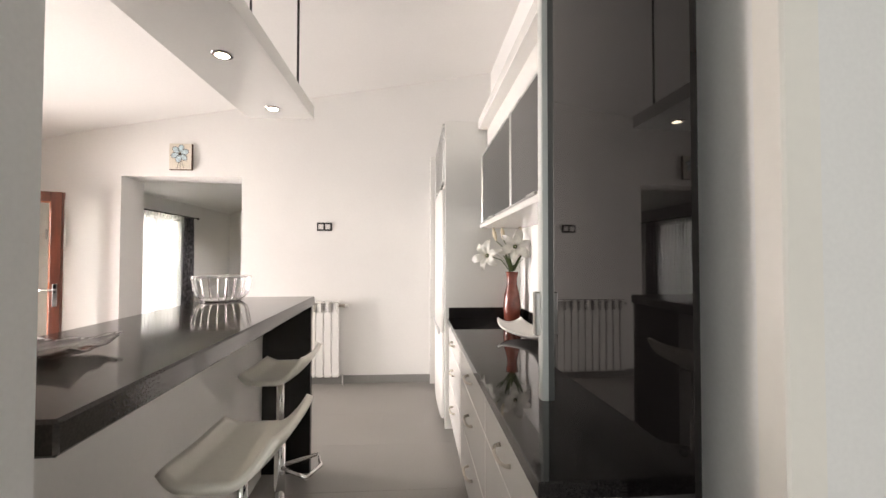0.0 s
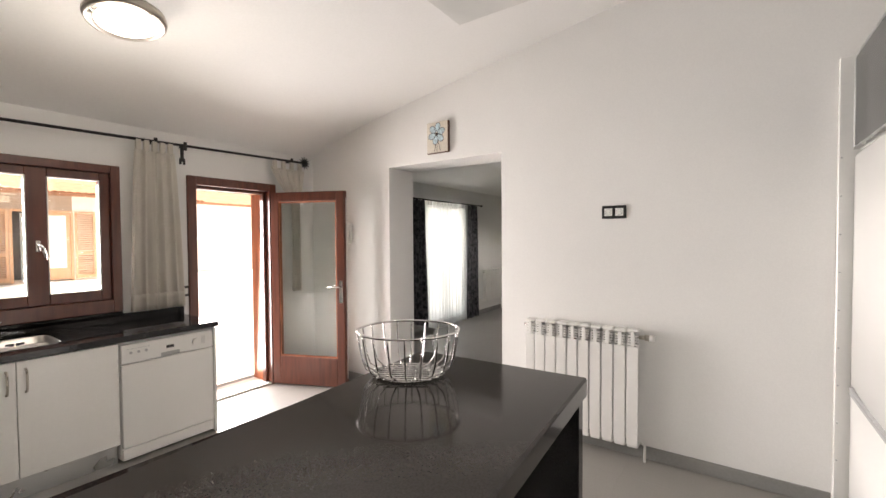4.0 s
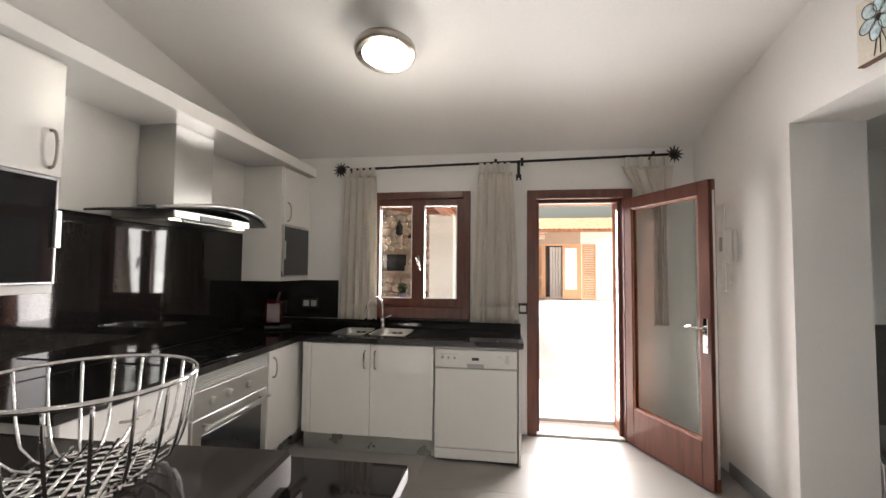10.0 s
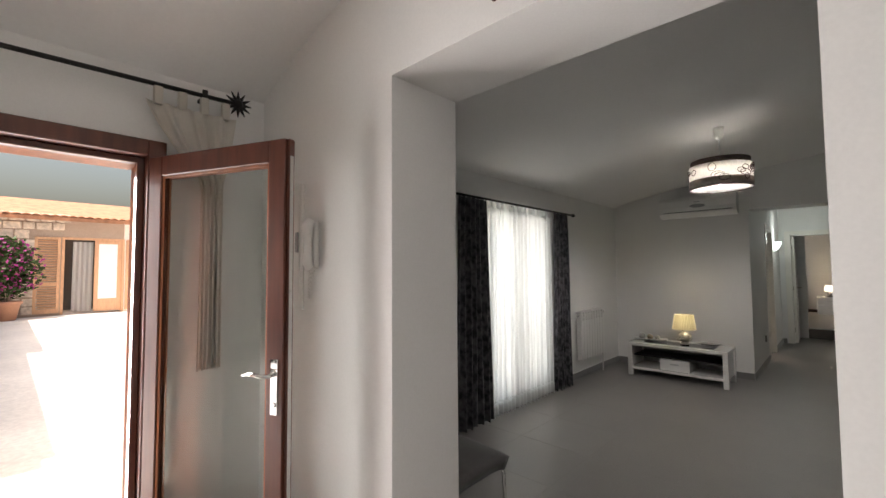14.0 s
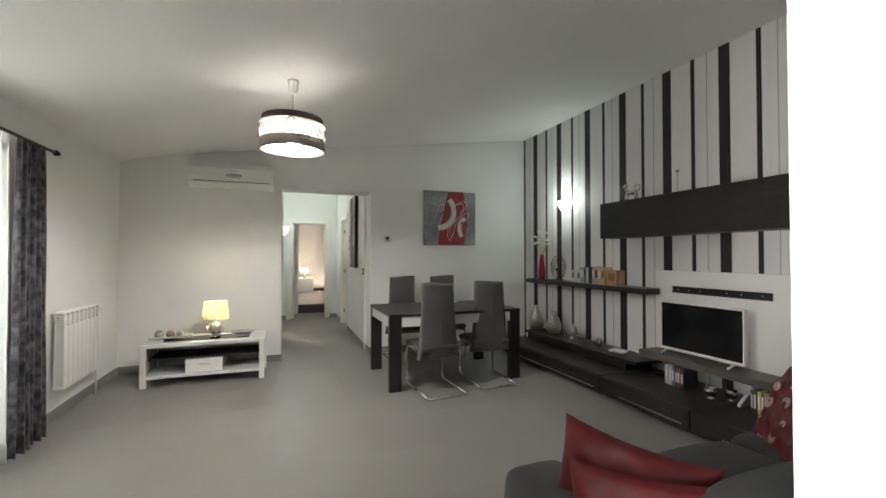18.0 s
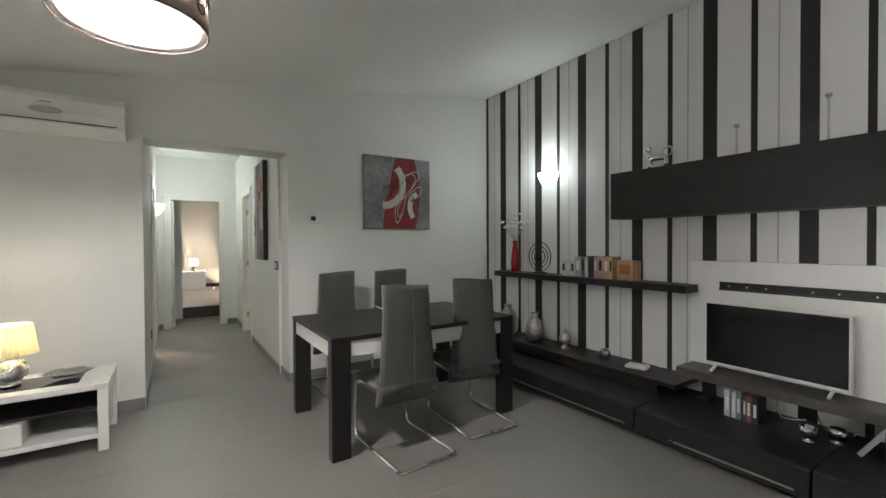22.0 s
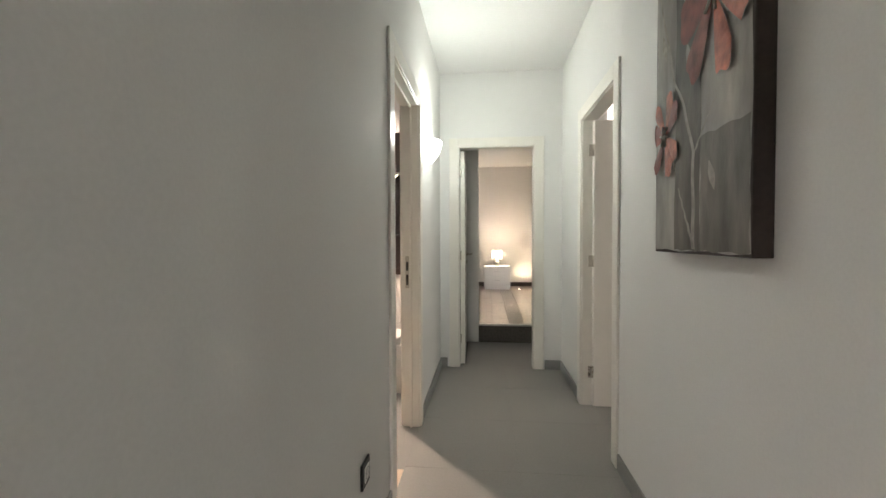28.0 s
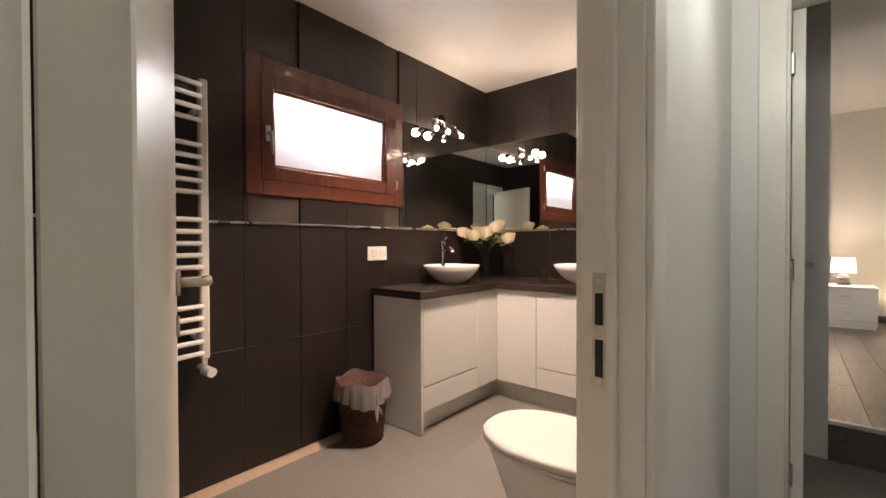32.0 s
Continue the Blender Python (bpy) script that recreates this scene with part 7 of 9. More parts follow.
# living room terrace door, curtains
window_2 = structure("window_2", frame_rect(S(), "x", LX0 - 0.16, 0.07, 6.85, 8.15, 0.0, 2.12, 0.07, 0.08), "matt_white", "white glazed terrace door behind the curtains")
for a0, a1 in ((6.92, 7.49), (7.51, 8.08)):
    sash = part("sash", frame_rect(S(), "x", LX0 - 0.15, 0.05, a0, a1, 0.08, 2.05, 0.075, 0.12), "matt_white", window_2)
    part("pane", S().box(LX0 - 0.128, LX0 - 0.122, a0 + 0.07, a1 - 0.07, 0.19, 1.98), "glass", sash, "clear glass")
    part("glazing_bar", S().box(LX0 - 0.135, LX0 - 0.115, a0 + 0.07, a1 - 0.07, 0.75, 0.79), "matt_white", sash)
rod2 = thing("curtain_rod", "black iron curtain rod with twisted ends over the terrace door", "curtain rod", (LX0 + 0.11, 7.4, 2.10))
part("bar", S().tube([(0, -1.18, 0), (0, 1.18, 0)], 0.011, 10), "iron", rod2)
for yy in (-1.2, 1.2):
    part("finial", S().ball((0, yy, 0), 0.022, 10, 8).ball((0, yy * 1.03, 0), 0.014, 10, 8), "iron", rod2)
for yy in (-1.05, 0.0, 1.05):
    part("bracket", S().box(-0.11, 0.0, yy - 0.006, yy + 0.006, -0.006, 0.006), "iron", rod2)
curtain("damask_curtain", "dark grey patterned curtain beside the terrace door", LX0 + 0.11, 6.36, 6.86, 2.085, 0.03, 6, 0.035, "damask", 0.8, 0, 21)
curtain("damask_curtain", "dark grey patterned curtain at the far side of the terrace door", LX0 + 0.11, 8.06, 8.47, 2.085, 0.03, 6, 0.035, "damask", 0.8, 0, 22)
curtain("sheer_curtain", "white sheer voile curtain over the terrace door", LX0 + 0.08, 6.82, 8.10, 2.04, 0.02, 18, 0.02, "sheer", 0.99, 14, 23, 0.06)
radiator("white panel radiator under the terrace window wall", (LX0, 9.14, 0), 90, 9, 0.62, 0.25)
socket("wall_switch", "black framed double switch beside the terrace door", (LX0 + 0.001, 6.22, 1.08), "+x", 2, slots=False)

# sofa
sf = thing("sofa", "charcoal three-seat upholstered sofa", "sofa", (-0.67, 5.55, 0))
SXA, SXB = -1.60, 0.37


def pillow_box(x0, x1, y0, y1, z0, z1, puff=0.04, r=0.06, n=10):
    """A stuffed block with bulging faces."""
    c, h = Vector(((x0 + x1) / 2, (y0 + y1) / 2, (z0 + z1) / 2)), Vector(((x1 - x0) / 2, (y1 - y0) / 2, (z1 - z0) / 2))
    s = S()
    bm_ = bmesh.new()
    bmesh.ops.create_cube(bm_, size=2)
    bmesh.ops.subdivide_edges(bm_, edges=bm_.edges, cuts=n, use_grid_fill=True)
    for v in bm_.verts:
        p = v.co.copy()
        q = Vector((p.x, p.y, p.z))
        e = 7.0
        nn = (abs(q.x) ** e + abs(q.y) ** e + abs(q.z) ** e) ** (1 / e)
        q = q / nn
        bulge = Vector((1 - p.y ** 2, 1 - p.z ** 2, 1 - p.x ** 2)), Vector((1 - p.z ** 2, 1 - p.x ** 2, 1 - p.y ** 2))
        for k in range(3):
            q[k] = q[k] * h[k] + math.copysign(puff * max(0, bulge[0][k]) * max(0, bulge[1][k]) * abs(p[k]) ** 3, p[k])
        v.co = c + q
    bm_.verts.index_update()
    s.add([v.co.copy() for v in bm_.verts], [[v.index for v in f.verts] for f in bm_.faces], True)
    bm_.free()
    return s


inv = sf.matrix_world.inverted()
part("base", S().box(SXA + 0.03, SXB - 0.03, 5.16, 6.0, 0.06, 0.26, 0.03).moved(inv), "sofa", sf)
for xx in (SXA + 0.1, SXB - 0.1):
    for yy in (5.2, 5.92):
        part("foot", S().cyl((xx, yy, 0), (xx, yy, 0.07), 0.025, 12).moved(inv), "blackplastic", sf)
for k in range(3):
    w = (SXB - SXA - 0.44) / 3
    a = SXA + 0.22 + k * w
    part("seat_cushion", pillow_box(a + 0.004, a + w - 0.004, 5.30, 6.05, 0.25, 0.45, 0.025).moved(inv), "sofa", sf)
    part("back_cushion", pillow_box(a + 0.004, a + w - 0.004, 5.17, 5.43, 0.38, 0.71, 0.045).moved(inv), "sofa", sf)
part("back_frame", S().box(SXA + 0.05, SXB - 0.05, 5.115, 5.25, 0.1, 0.63, 0.04).moved(inv), "sofa", sf)
for a, b in ((SXA, SXA + 0.24), (SXB - 0.24, SXB)):
    part("arm", pillow_box(a, b, 5.14, 6.03, 0.07, 0.55, 0.045).moved(inv), "sofa", sf)


def scatter_cushion(label, at, rot, size=0.44, thick=0.15, rings=0, seed=0):
    c = thing("scatter_cushion", label, "cushion", at, 0, "red cushions on the sofa")
    rnd = random.Random(seed)
    ph = rnd.uniform(0, 6)

    def top(sgn):
        def fn(u, v):
            a, b = 2 * u - 1, 2 * v - 1
            pin = 1 - 0.10 * (1 - a * a) * abs(b) ** 3 - 0.0
            pin2 = 1 - 0.10 * (1 - b * b) * abs(a) ** 3
            z = thick / 2 * max(0.0, (1 - a * a) * (1 - b * b)) ** 0.36
            z += (0.014 * math.sin(5 * a + ph) * math.cos(4 * b + ph) + 0.009 * math.sin(9 * a - 7 * b + 2 * ph) + 0.006 * math.sin(14 * b + 6 * a) + 0.004 * math.sin(19 * a + 11 * b)) * (1 - a * a) * (1 - b * b)
            return (a * size / 2 * pin2, b * size / 2 * pin, sgn * z)
        return fn
    m = rot
    part("front_panel", S().sheet(top(1), 34, 34).moved(m), "satin", c)
    part("back_panel", S().sheet(lambda u, v: top(-1)(1 - u, v), 34, 34).moved(m), "satin", c)
    for k in range(rings):
        u, v = 0.12 + 0.3 * rnd.random() + 0.25 * (k % 2), (k + 0.7) / (rings + 0.6)
        p = Vector(top(1)(u, v))
        r = rnd.uniform(0.012, 0.030)
        part("embroidered_ring", S().lathe([(r, 0.0), (r * 0.95, 0.003), (r * 0.45, 0.003), (r * 0.4, 0.0)], tuple(p + Vector((0, 0, 0.0))), 18).moved(m), "flowerprint", c, "silver embroidered ring")
    return c


def facing(x, y, z):
    """Turns a cushion's front towards a direction, with its upper edge up."""
    n = Vector((x, y, z)).normalized()
    side = Vector((0, 0, 1)).cross(n).normalized()
    up = n.cross(side)
    return Matrix((side, up, n)).transposed().to_4x4()


scatter_cushion("red satin cushion with embroidered rings leaning on the arm", (-1.40, 5.61, 0.535), facing(0.6, 0.5, -0.18) @ Matrix.Rotation(radians(10), 4, "Z"), 0.45, 0.14, 7, 1)
scatter_cushion("plain red satin cushion lying on the sofa", (-1.43, 5.49, 0.50), facing(0.6, 0.5, -0.12) @ Matrix.Rotation(radians(-2), 4, "Z"), 0.43, 0.12, 0, 2)
scatter_cushion("red satin cushion with embroidered rings against the far arm", (-0.19, 5.81, 0.585), facing(-0.75, 0.45, 0.42) @ Matrix.Rotation(radians(-3), 4, "Z"), 0.42, 0.15, 9, 3)
scatter_cushion("plain red satin cushion against the far arm", (-0.03, 5.64, 0.565), facing(-0.75, 0.45, 0.42) @ Matrix.Rotation(radians(-6), 4, "Z"), 0.41, 0.14, 0, 4)

# ---- corridor doors ----


def hinge_plate(parent, x, y, z, dx, dy):
    h = part("hinge", S().box(x - dx, x + dx, y - dy, y + dy, z - 0.04, z + 0.04, 0.001).cyl((x, y, z - 0.04), (x, y, z + 0.04), 0.007, 8), "brushed_gold", parent, "satin metal hinge")
    return h


def lever(parent, at, turn, z=1.02):
    """Lever handle on a rosette with a key rosette under it; local x points along the leaf, y out of its face."""
    s = S()
    s.cyl((0, 0, 0), (0, 0.008, 0), 0.025, 20).cyl((0, 0, -0.085), (0, 0.006, -0.085), 0.021, 18)
    s.tube([(0, 0.006, 0), (0, 0.045, 0), (-0.012, 0.055, 0), (-0.05, 0.056, 0.002), (-0.12, 0.052, -0.002)], [0.009, 0.009, 0.0095, 0.009, 0.008], 10)
    p = part("lever_handle", s.moved(pose(at[0], at[1], z, 0, 0, turn)), "brushed_gold", parent, "satin metal lever handle")
    part("keyhole", S().cyl((0, 0.006, -0.085), (0, 0.0072, -0.085), 0.006, 10).moved(pose(at[0], at[1], z, 0, 0, turn)), "blackplastic", p)
    return p


# bathroom door: hinged at the near jamb, swung into the bathroom
door_2 = structure("door_2", frame_rect(S(), "x", HX0 - 0.102, 0.104, BD[0], BD[1], 0.0, BD[3], 0.025, 0, 0.002), "satin_white", "white flush bathroom door standing open")
part("trim", frame_rect(S(), "x", HX0 + 0.0005, 0.014, BD[0] - 0.07, BD[1] + 0.07, 0.0, BD[3] + 0.065, 0.085, 0, 0.003), "satin_white", door_2)
part("trim", frame_rect(S(), "x", HX0 - 0.116, 0.0135, BD[0] - 0.06, BD[1] + 0.06, 0.0, BD[3] + 0.06, 0.075, 0, 0.003), "satin_white", door_2)
part("door_stop", S().box(HX0 - 0.055, HX0 - 0.04, BD[1] - 0.04, BD[1] - 0.025, 0.0, BD[3] - 0.025, 0.002).box(HX0 - 0.055, HX0 - 0.04, BD[0] + 0.025, BD[1] - 0.04, BD[3] - 0.04, BD[3] - 0.025, 0.002), "satin_white", door_2)
sp = part("strike_plate", S().box(HX0 - 0.082, HX0 - 0.058, BD[1] - 0.027, BD[1] - 0.0245, 0.88, 1.08, 0.001), "brushed_gold", door_2, "satin metal strike plate")
part("latch_hole", S().box(HX0 - 0.077, HX0 - 0.063, BD[1] - 0.0278, BD[1] - 0.0268, 0.90, 0.965).box(HX0 - 0.077, HX0 - 0.063, BD[1] - 0.0278, BD[1] - 0.0268, 0.99, 1.045), "iron", sp)
for zz in (0.893, 1.067):
    part("screw", S().cyl((HX0 - 0.07, BD[1] - 0.0285, zz), (HX0 - 0.07, BD[1] - 0.0268, zz), 0.004, 8), "steel", sp)
LA = math.degrees(math.atan2(12.18 - 11.94, -3.20 + 2.495))
leaf2 = part("leaf", S().box(0, 0.76, -0.04, 0.0, 0.008, 2.005, 0.002), "satin_white", door_2)
leaf2.matrix_basis = pose(-2.495, 11.94, 0, 0, 0, LA)
lever(leaf2, (0.70, -0.04), 180, 1.055)
lever(leaf2, (0.70, 0.0), 0).matrix_basis = pose(0.0, 0, 0)
part("lock_edge", S().box(0.7595, 0.7615, -0.031, -0.009, 0.90, 1.10, 0.0005), "brushed_gold", leaf2)
for zz in (0.25, 1.0, 1.78):
    hinge_plate(door_2, HX0 - 0.098, BD[0] + 0.028, zz, 0.014, 0.003)

# bedroom door: hinged at the left jamb, swung into the lobby
door_3 = structure("door_3", frame_rect(S(), "y", HY1 - 0.002, 0.104, ED[0], ED[1], 0.0, ED[3], 0.025, 0, 0.002), "satin_white", "white flush bedroom door standing open")
part("trim", frame_rect(S(), "y", HY1 - 0.016, 0.0135, ED[0] - 0.07, ED[1] + 0.07, 0.0, ED[3] + 0.065, 0.085, 0, 0.003), "satin_white", door_3)
leaf3 = part("leaf", S().box(0, 0.04, 0, 0.70, 0.008, 2.005, 0.002), "satin_white", door_3)
leaf3.matrix_basis = pose(ED[0] + 0.028, HY1 + 0.075, 0, 0, 0, 1.5)
lever(leaf3, (0.04, 0.64), -90)
for zz in (0.25, 1.03, 1.80):
    hinge_plate(door_3, ED[0] + 0.03, HY1 + 0.06, zz, 0.004, 0.014)
part("strike_plate", S().box(ED[1] - 0.0275, ED[1] - 0.0245, HY1 + 0.05, HY1 + 0.075, 0.92, 1.08, 0.001), "brushed_gold", door_3)

# side door: hinged at the far jamb, swung into the side room
door_4 = structure("door_4", frame_rect(S(), "x", HX1 - 0.002, 0.104, RD[0], RD[1], 0.0, RD[3], 0.025, 0, 0.002), "satin_white", "white flush side door standing open")
part("trim", frame_rect(S(), "x", HX1 - 0.0145, 0.014, RD[0] - 0.07, RD[1] + 0.07, 0.0, RD[3] + 0.065, 0.085, 0, 0.003), "satin_white", door_4)
leaf4 = part("leaf", S().box(0, 0.74, 0.0, 0.04, 0.008, 2.005, 0.002), "satin_white", door_4)
leaf4.matrix_basis = pose(HX1 + 0.07, RD[1] - 0.068, 0, 0, 0, 3)
lever(leaf4, (0.68, 0.0), 180)
for zz in (0.25, 1.03, 1.80):
    hinge_plate(door_4, HX1 + 0.062, RD[1] - 0.062, zz, 0.028, 0.004)

sconce("lit opal glass wall lamp in the corridor", (HX0 + 0.112, 12.98, 1.83), 0)
socket("wall_socket", "black framed socket on the corridor wall", (HX0 + 0.001, 11.45, 0.38), "+x", 1)
socket("wall_switch", "black framed double light switch at the corridor", (HX1 - 0.001, 10.66, 1.10), "-x", 2, insert="steel", slots=False)
socket("wall_switch", "white light switch in the bedroom", (-1.2, RY1 - 0.001, 1.25), "-y", 1, frame="plastic", slots=False)

# poppy canvas
FL = thing("poppy_canvas", "tall canvas of red poppies on grey with dark brown edges", "painting", (HX1, 11.46, 1.70))
FL.matrix_world = Matrix.Translation((HX1, 11.40, 1.70)) @ Matrix.Diagonal((1.25, 0.98, 1.0, 1.0))
edge_paint = material("canvas_edge", (0.035, 0.022, 0.018), 0.7, grain=0.15)
ground_up = material("canvas_light_grey", (0.33, 0.31, 0.28), 0.7, grain=0.25, grain_scale=18, stretch=(1, 1, 0.3), stain=0.3, stain_scale=5, bump=0.3, bump_scale=160)
ground_low = material("canvas_dark_grey", (0.12, 0.105, 0.09), 0.7, grain=0.3, grain_scale=20, stretch=(1, 1, 0.3), stain=0.35, stain_scale=5, bump=0.3, bump_scale=160)
poppy = material("poppy_paint", (0.46, 0.15, 0.10), 0.6, grain=0.35, grain_scale=22, stain=0.35, stain_scale=9, bump=0.5, bump_scale=70)
poppy_dark = material("poppy_shade_paint", (0.20, 0.055, 0.04), 0.6, grain=0.35, grain_scale=22, bump=0.5, bump_scale=70)
stem_paint = material("stem_paint", (0.30, 0.27, 0.23), 0.6, grain=0.3, grain_scale=30)
part("canvas", S().box(-0.04, -0.001, -0.29, 0.29, -0.56, 0.56, 0.002), edge_paint, FL)
def painted(name, y0, y1, z0, z1, lift, mat):
    """A field of paint on the canvas with a slightly uneven border."""
    part(name, S().sheet(lambda u, v: (-0.0404 - lift, y0 + (y1 - y0) * u + 0.004 * math.sin(17 * v + 5 * u), z0 + (z1 - z0) * v + 0.004 * math.sin(13 * u)), 6, 14), mat, FL)


ground_mid = material("canvas_mid_grey", (0.17, 0.155, 0.135), 0.7, grain=0.3, grain_scale=18, stretch=(1, 1, 0.3), stain=0.4, stain_scale=6, bump=0.3, bump_scale=160)
painted("upper_ground", 0.283, -0.283, -0.552, 0.552, 0.0004, ground_up)
painted("dark_band", 0.128, -0.04, -0.550, 0.550, 0.0008, ground_low)
painted("lower_ground", -0.04, -0.281, -0.550, -0.213, 0.0008, ground_mid)
rnd = random.Random(31)
for y_, z_, ln in ((0.20, 0.10, 0.10), (0.16, 0.28, 0.13), (0.02, -0.02, 0.12), (-0.12, -0.38, 0.09), (0.06, 0.22, 0.14)):
    part("pale_brush_mark", S().sheet(lambda u, v, y_=y_, z_=z_, ln=ln: (-0.0416, y_ + 0.035 * math.sin(math.pi * v) * (u - 0.5) + 0.03 * v, z_ + ln * v), 4, 10), stem_paint, FL)


def painted_branch(points, w):
    n = len(points) - 1

    def fn(u, v):
        k = min(n - 1, int(v * n))
        f = v * n - k
        y, z = (points[k][c] + (points[k + 1][c] - points[k][c]) * f for c in (0, 1))
        return (-0.0424, y - w * (1 - 0.55 * v) * (u - 0.5) + 0.003 * math.sin(31 * v), z)
    part("painted_branch", S().sheet(fn, 2, 8 * n), stem_paint, FL)


painted_branch(((-0.005, -0.545), (0.0, -0.40), (0.002, -0.25), (0.06, -0.10), (0.135, 0.01), (0.20, 0.20), (0.275, 0.39)), 0.022)
painted_branch(((-0.01, -0.545), (0.05, -0.44), (0.10, -0.35)), 0.018)
painted_branch(((0.0, -0.26), (-0.06, -0.19), (-0.125, -0.125)), 0.014)
for cy_, cz_, r in ((0.06, 0.43, 0.12), (-0.115, 0.17, 0.25), (0.195, -0.16, 0.145)):
    for k in range(7):
        a = 6.283 * k / 7 + rnd.uniform(-0.2, 0.2)
        ww = rnd.uniform(0.42, 0.6)

        def petal_(u, v, a=a, ww=ww, cy_=cy_, cz_=cz_, r=r, k=k):
            q = a + (u - 0.5) * 1.5 * ww * (1 - 0.25 * v)
            d = r * (0.08 + 0.92 * v) * (1 - 0.16 * (2 * u - 1) ** 2 + 0.05 * math.sin(9 * u + k))
            return (-0.0430 - 0.0005 * k - 0.004 * math.sin(math.pi * u) * v, max(-0.282, min(0.282, cy_ + 0.8 * d * math.cos(q))), max(-0.55, min(0.55, cz_ + 1.05 * d * math.sin(q))))
        part("petal", S().sheet(petal_, 10, 8), poppy if k % 3 else poppy_dark, FL)
    for k in range(6):
        a = 1.05 * k
        part("stamen", S().tube([(-0.0485, cy_, cz_), (-0.0495, cy_ + 0.10 * r * math.cos(a), cz_ + 0.12 * r * math.sin(a)), (-0.0485, cy_ + 0.22 * r * math.cos(a + 0.2), cz_ + 0.26 * r * math.sin(a + 0.2))], 0.0035, 5), stem_paint, FL)

# ---- bathroom ----
window_3 = structure("window_3", frame_rect(S(), "x", BX0 + 0.0005, 0.018, 12.87, 13.955, 1.385, 2.09, 0.085, None, 0.003), "wood", "small brown wooden bathroom window")
sash = part("sash", frame_rect(S(), "x", BX0 - 0.03, 0.052, 12.945, 13.875, 1.46, 2.015, 0.075, None, 0.005), "wood", window_3)
part("sash_bead", frame_rect(S(), "x", BX0 - 0.028, 0.03, 13.02, 13.80, 1.535, 1.94, 0.014, None, 0.002), "wood", sash)
part("pane", S().box(BX0 - 0.02, BX0 - 0.014, 13.015, 13.81, 1.53, 1.945), "frosted", sash, "bright frosted glass")
wh = part("window_handle", S().box(BX0 + 0.022, BX0 + 0.03, 12.968, 12.996, 1.66, 1.74, 0.003).tube([(BX0 + 0.028, 12.982, 1.70), (BX0 + 0.06, 12.982, 1.70), (BX0 + 0.062, 12.985, 1.66), (BX0 + 0.055, 12.99, 1.59)], [0.008, 0.008, 0.009, 0.007], 8), "grey_plastic", sash, "grey window handle")
for zz in (1.53, 1.94):
    part("hinge", S().cyl((BX0 + 0.03, 13.885, zz - 0.03), (BX0 + 0.03, 13.885, zz + 0.03), 0.007, 8), "brushed_gold", sash)

tr = thing("towel_radiator", "white ladder towel radiator on the dark tiles", "radiator", (BX0 + 0.07, 12.44, 0.62))
for yy in (-0.215, 0.215):
    part("upright", S().box(-0.015, 0.015, yy - 0.019, yy + 0.019, 0.0, 1.245, 0.006), "lacquer", tr)
rungs = [0.03 + 0.052 * k for k in range(5)] + [0.36 + 0.052 * k for k in range(6)] + [0.74 + 0.052 * k for k in range(5)] + [1.06 + 0.052 * k for k in range(4)]
for zz in rungs:
    part("rung", S().tube([(0.012, -0.205, zz), (0.03, -0.1, zz), (0.034, 0, zz), (0.03, 0.1, zz), (0.012, 0.205, zz)], 0.0115, 8), "lacquer", tr)
for yy in (-0.19, 0.19):
    for zz in (0.1, 1.1):
        part("bracket", S().cyl((-0.069, yy, zz), (-0.01, yy, zz), 0.012, 10), "plastic", tr)
part("valve", S().tube([(0, 0.215, 0.0), (0, 0.215, -0.045), (-0.069, 0.215, -0.045)], 0.012, 10).cyl((0, 0.215, -0.05), (0.055, 0.225, -0.055), 0.022, 14), "plastic", tr)

silver_rail = structure("trim_bath_rail", S().box(BX0 + 0.0105, BX0 + 0.018, BY0, 13.96, 1.232, 1.244, 0.002), "alu", "thin silver strip between the tiles")
structure("trim_bath_rail", S().box(BX0 + 0.0105, BX0 + 0.018, 13.96, BY1 - 0.012, 1.232, 1.2435, 0.002).box(BX0 + 0.012, HX0 - 0.1, BY1 - 0.018, BY1 - 0.0105, 1.232, 1.2435, 0.002), "alu", "thin silver strip under the mirrors")
for nm, sh in (("a", S().box(BX0 + 0.0105, BX0 + 0.016, 13.962, BY1 - 0.017, 1.246, 1.985, 0.0015)), ("b", S().box(BX0 + 0.018, HX0 - 0.102, BY1 - 0.016, BY1 - 0.0105, 1.246, 1.985, 0.0015))):
    mi = thing("wall_mirror", "wide frameless mirror over the vanity", "mirror", (BX0 + 0.02, 14.5, 1.246) if nm == "a" else (-3.4, BY1 - 0.02, 1.246))
    part("mirror_glass", sh.moved(mi.matrix_world.inverted()), "mirror", mi)


def spot_bar(at, turn):
    """Chrome bar with three lit spots; local y leaves the wall."""
    sb = thing("spot_fixture", "chrome wall fixture with three lit spots", "wall lamp", at, turn, "bathroom spot fixtures")
    part("wall_plate", S().cyl((0, 0, 0), (0, 0.02, 0), 0.055, 24), "chrome", sb)
    part("bar", S().cyl((-0.16, 0.04, -0.005), (0.16, 0.04, -0.005), 0.007, 10).cyl((0, 0.015, -0.002), (0, 0.04, -0.005), 0.008, 10), "chrome", sb)
    for x, dx in ((-0.13, -0.02), (0.0, 0.015), (0.13, 0.02)):
        p0, p1 = Vector((x, 0.045, -0.03)), Vector((x + dx, 0.095, -0.09))
        hd_ = part("spot_head", S().cyl((x, 0.04, -0.005), tuple(p0), 0.005, 8).tube([tuple(p0), tuple(p0.lerp(p1, 0.5)), tuple(p1)], [0.009, 0.017, 0.021], 16), "chrome", sb)
        part("lit_bulb", S().ball(tuple(p1), 0.017, 12, 8), "glow_spot", hd_, "lit spot bulb")
    return sb


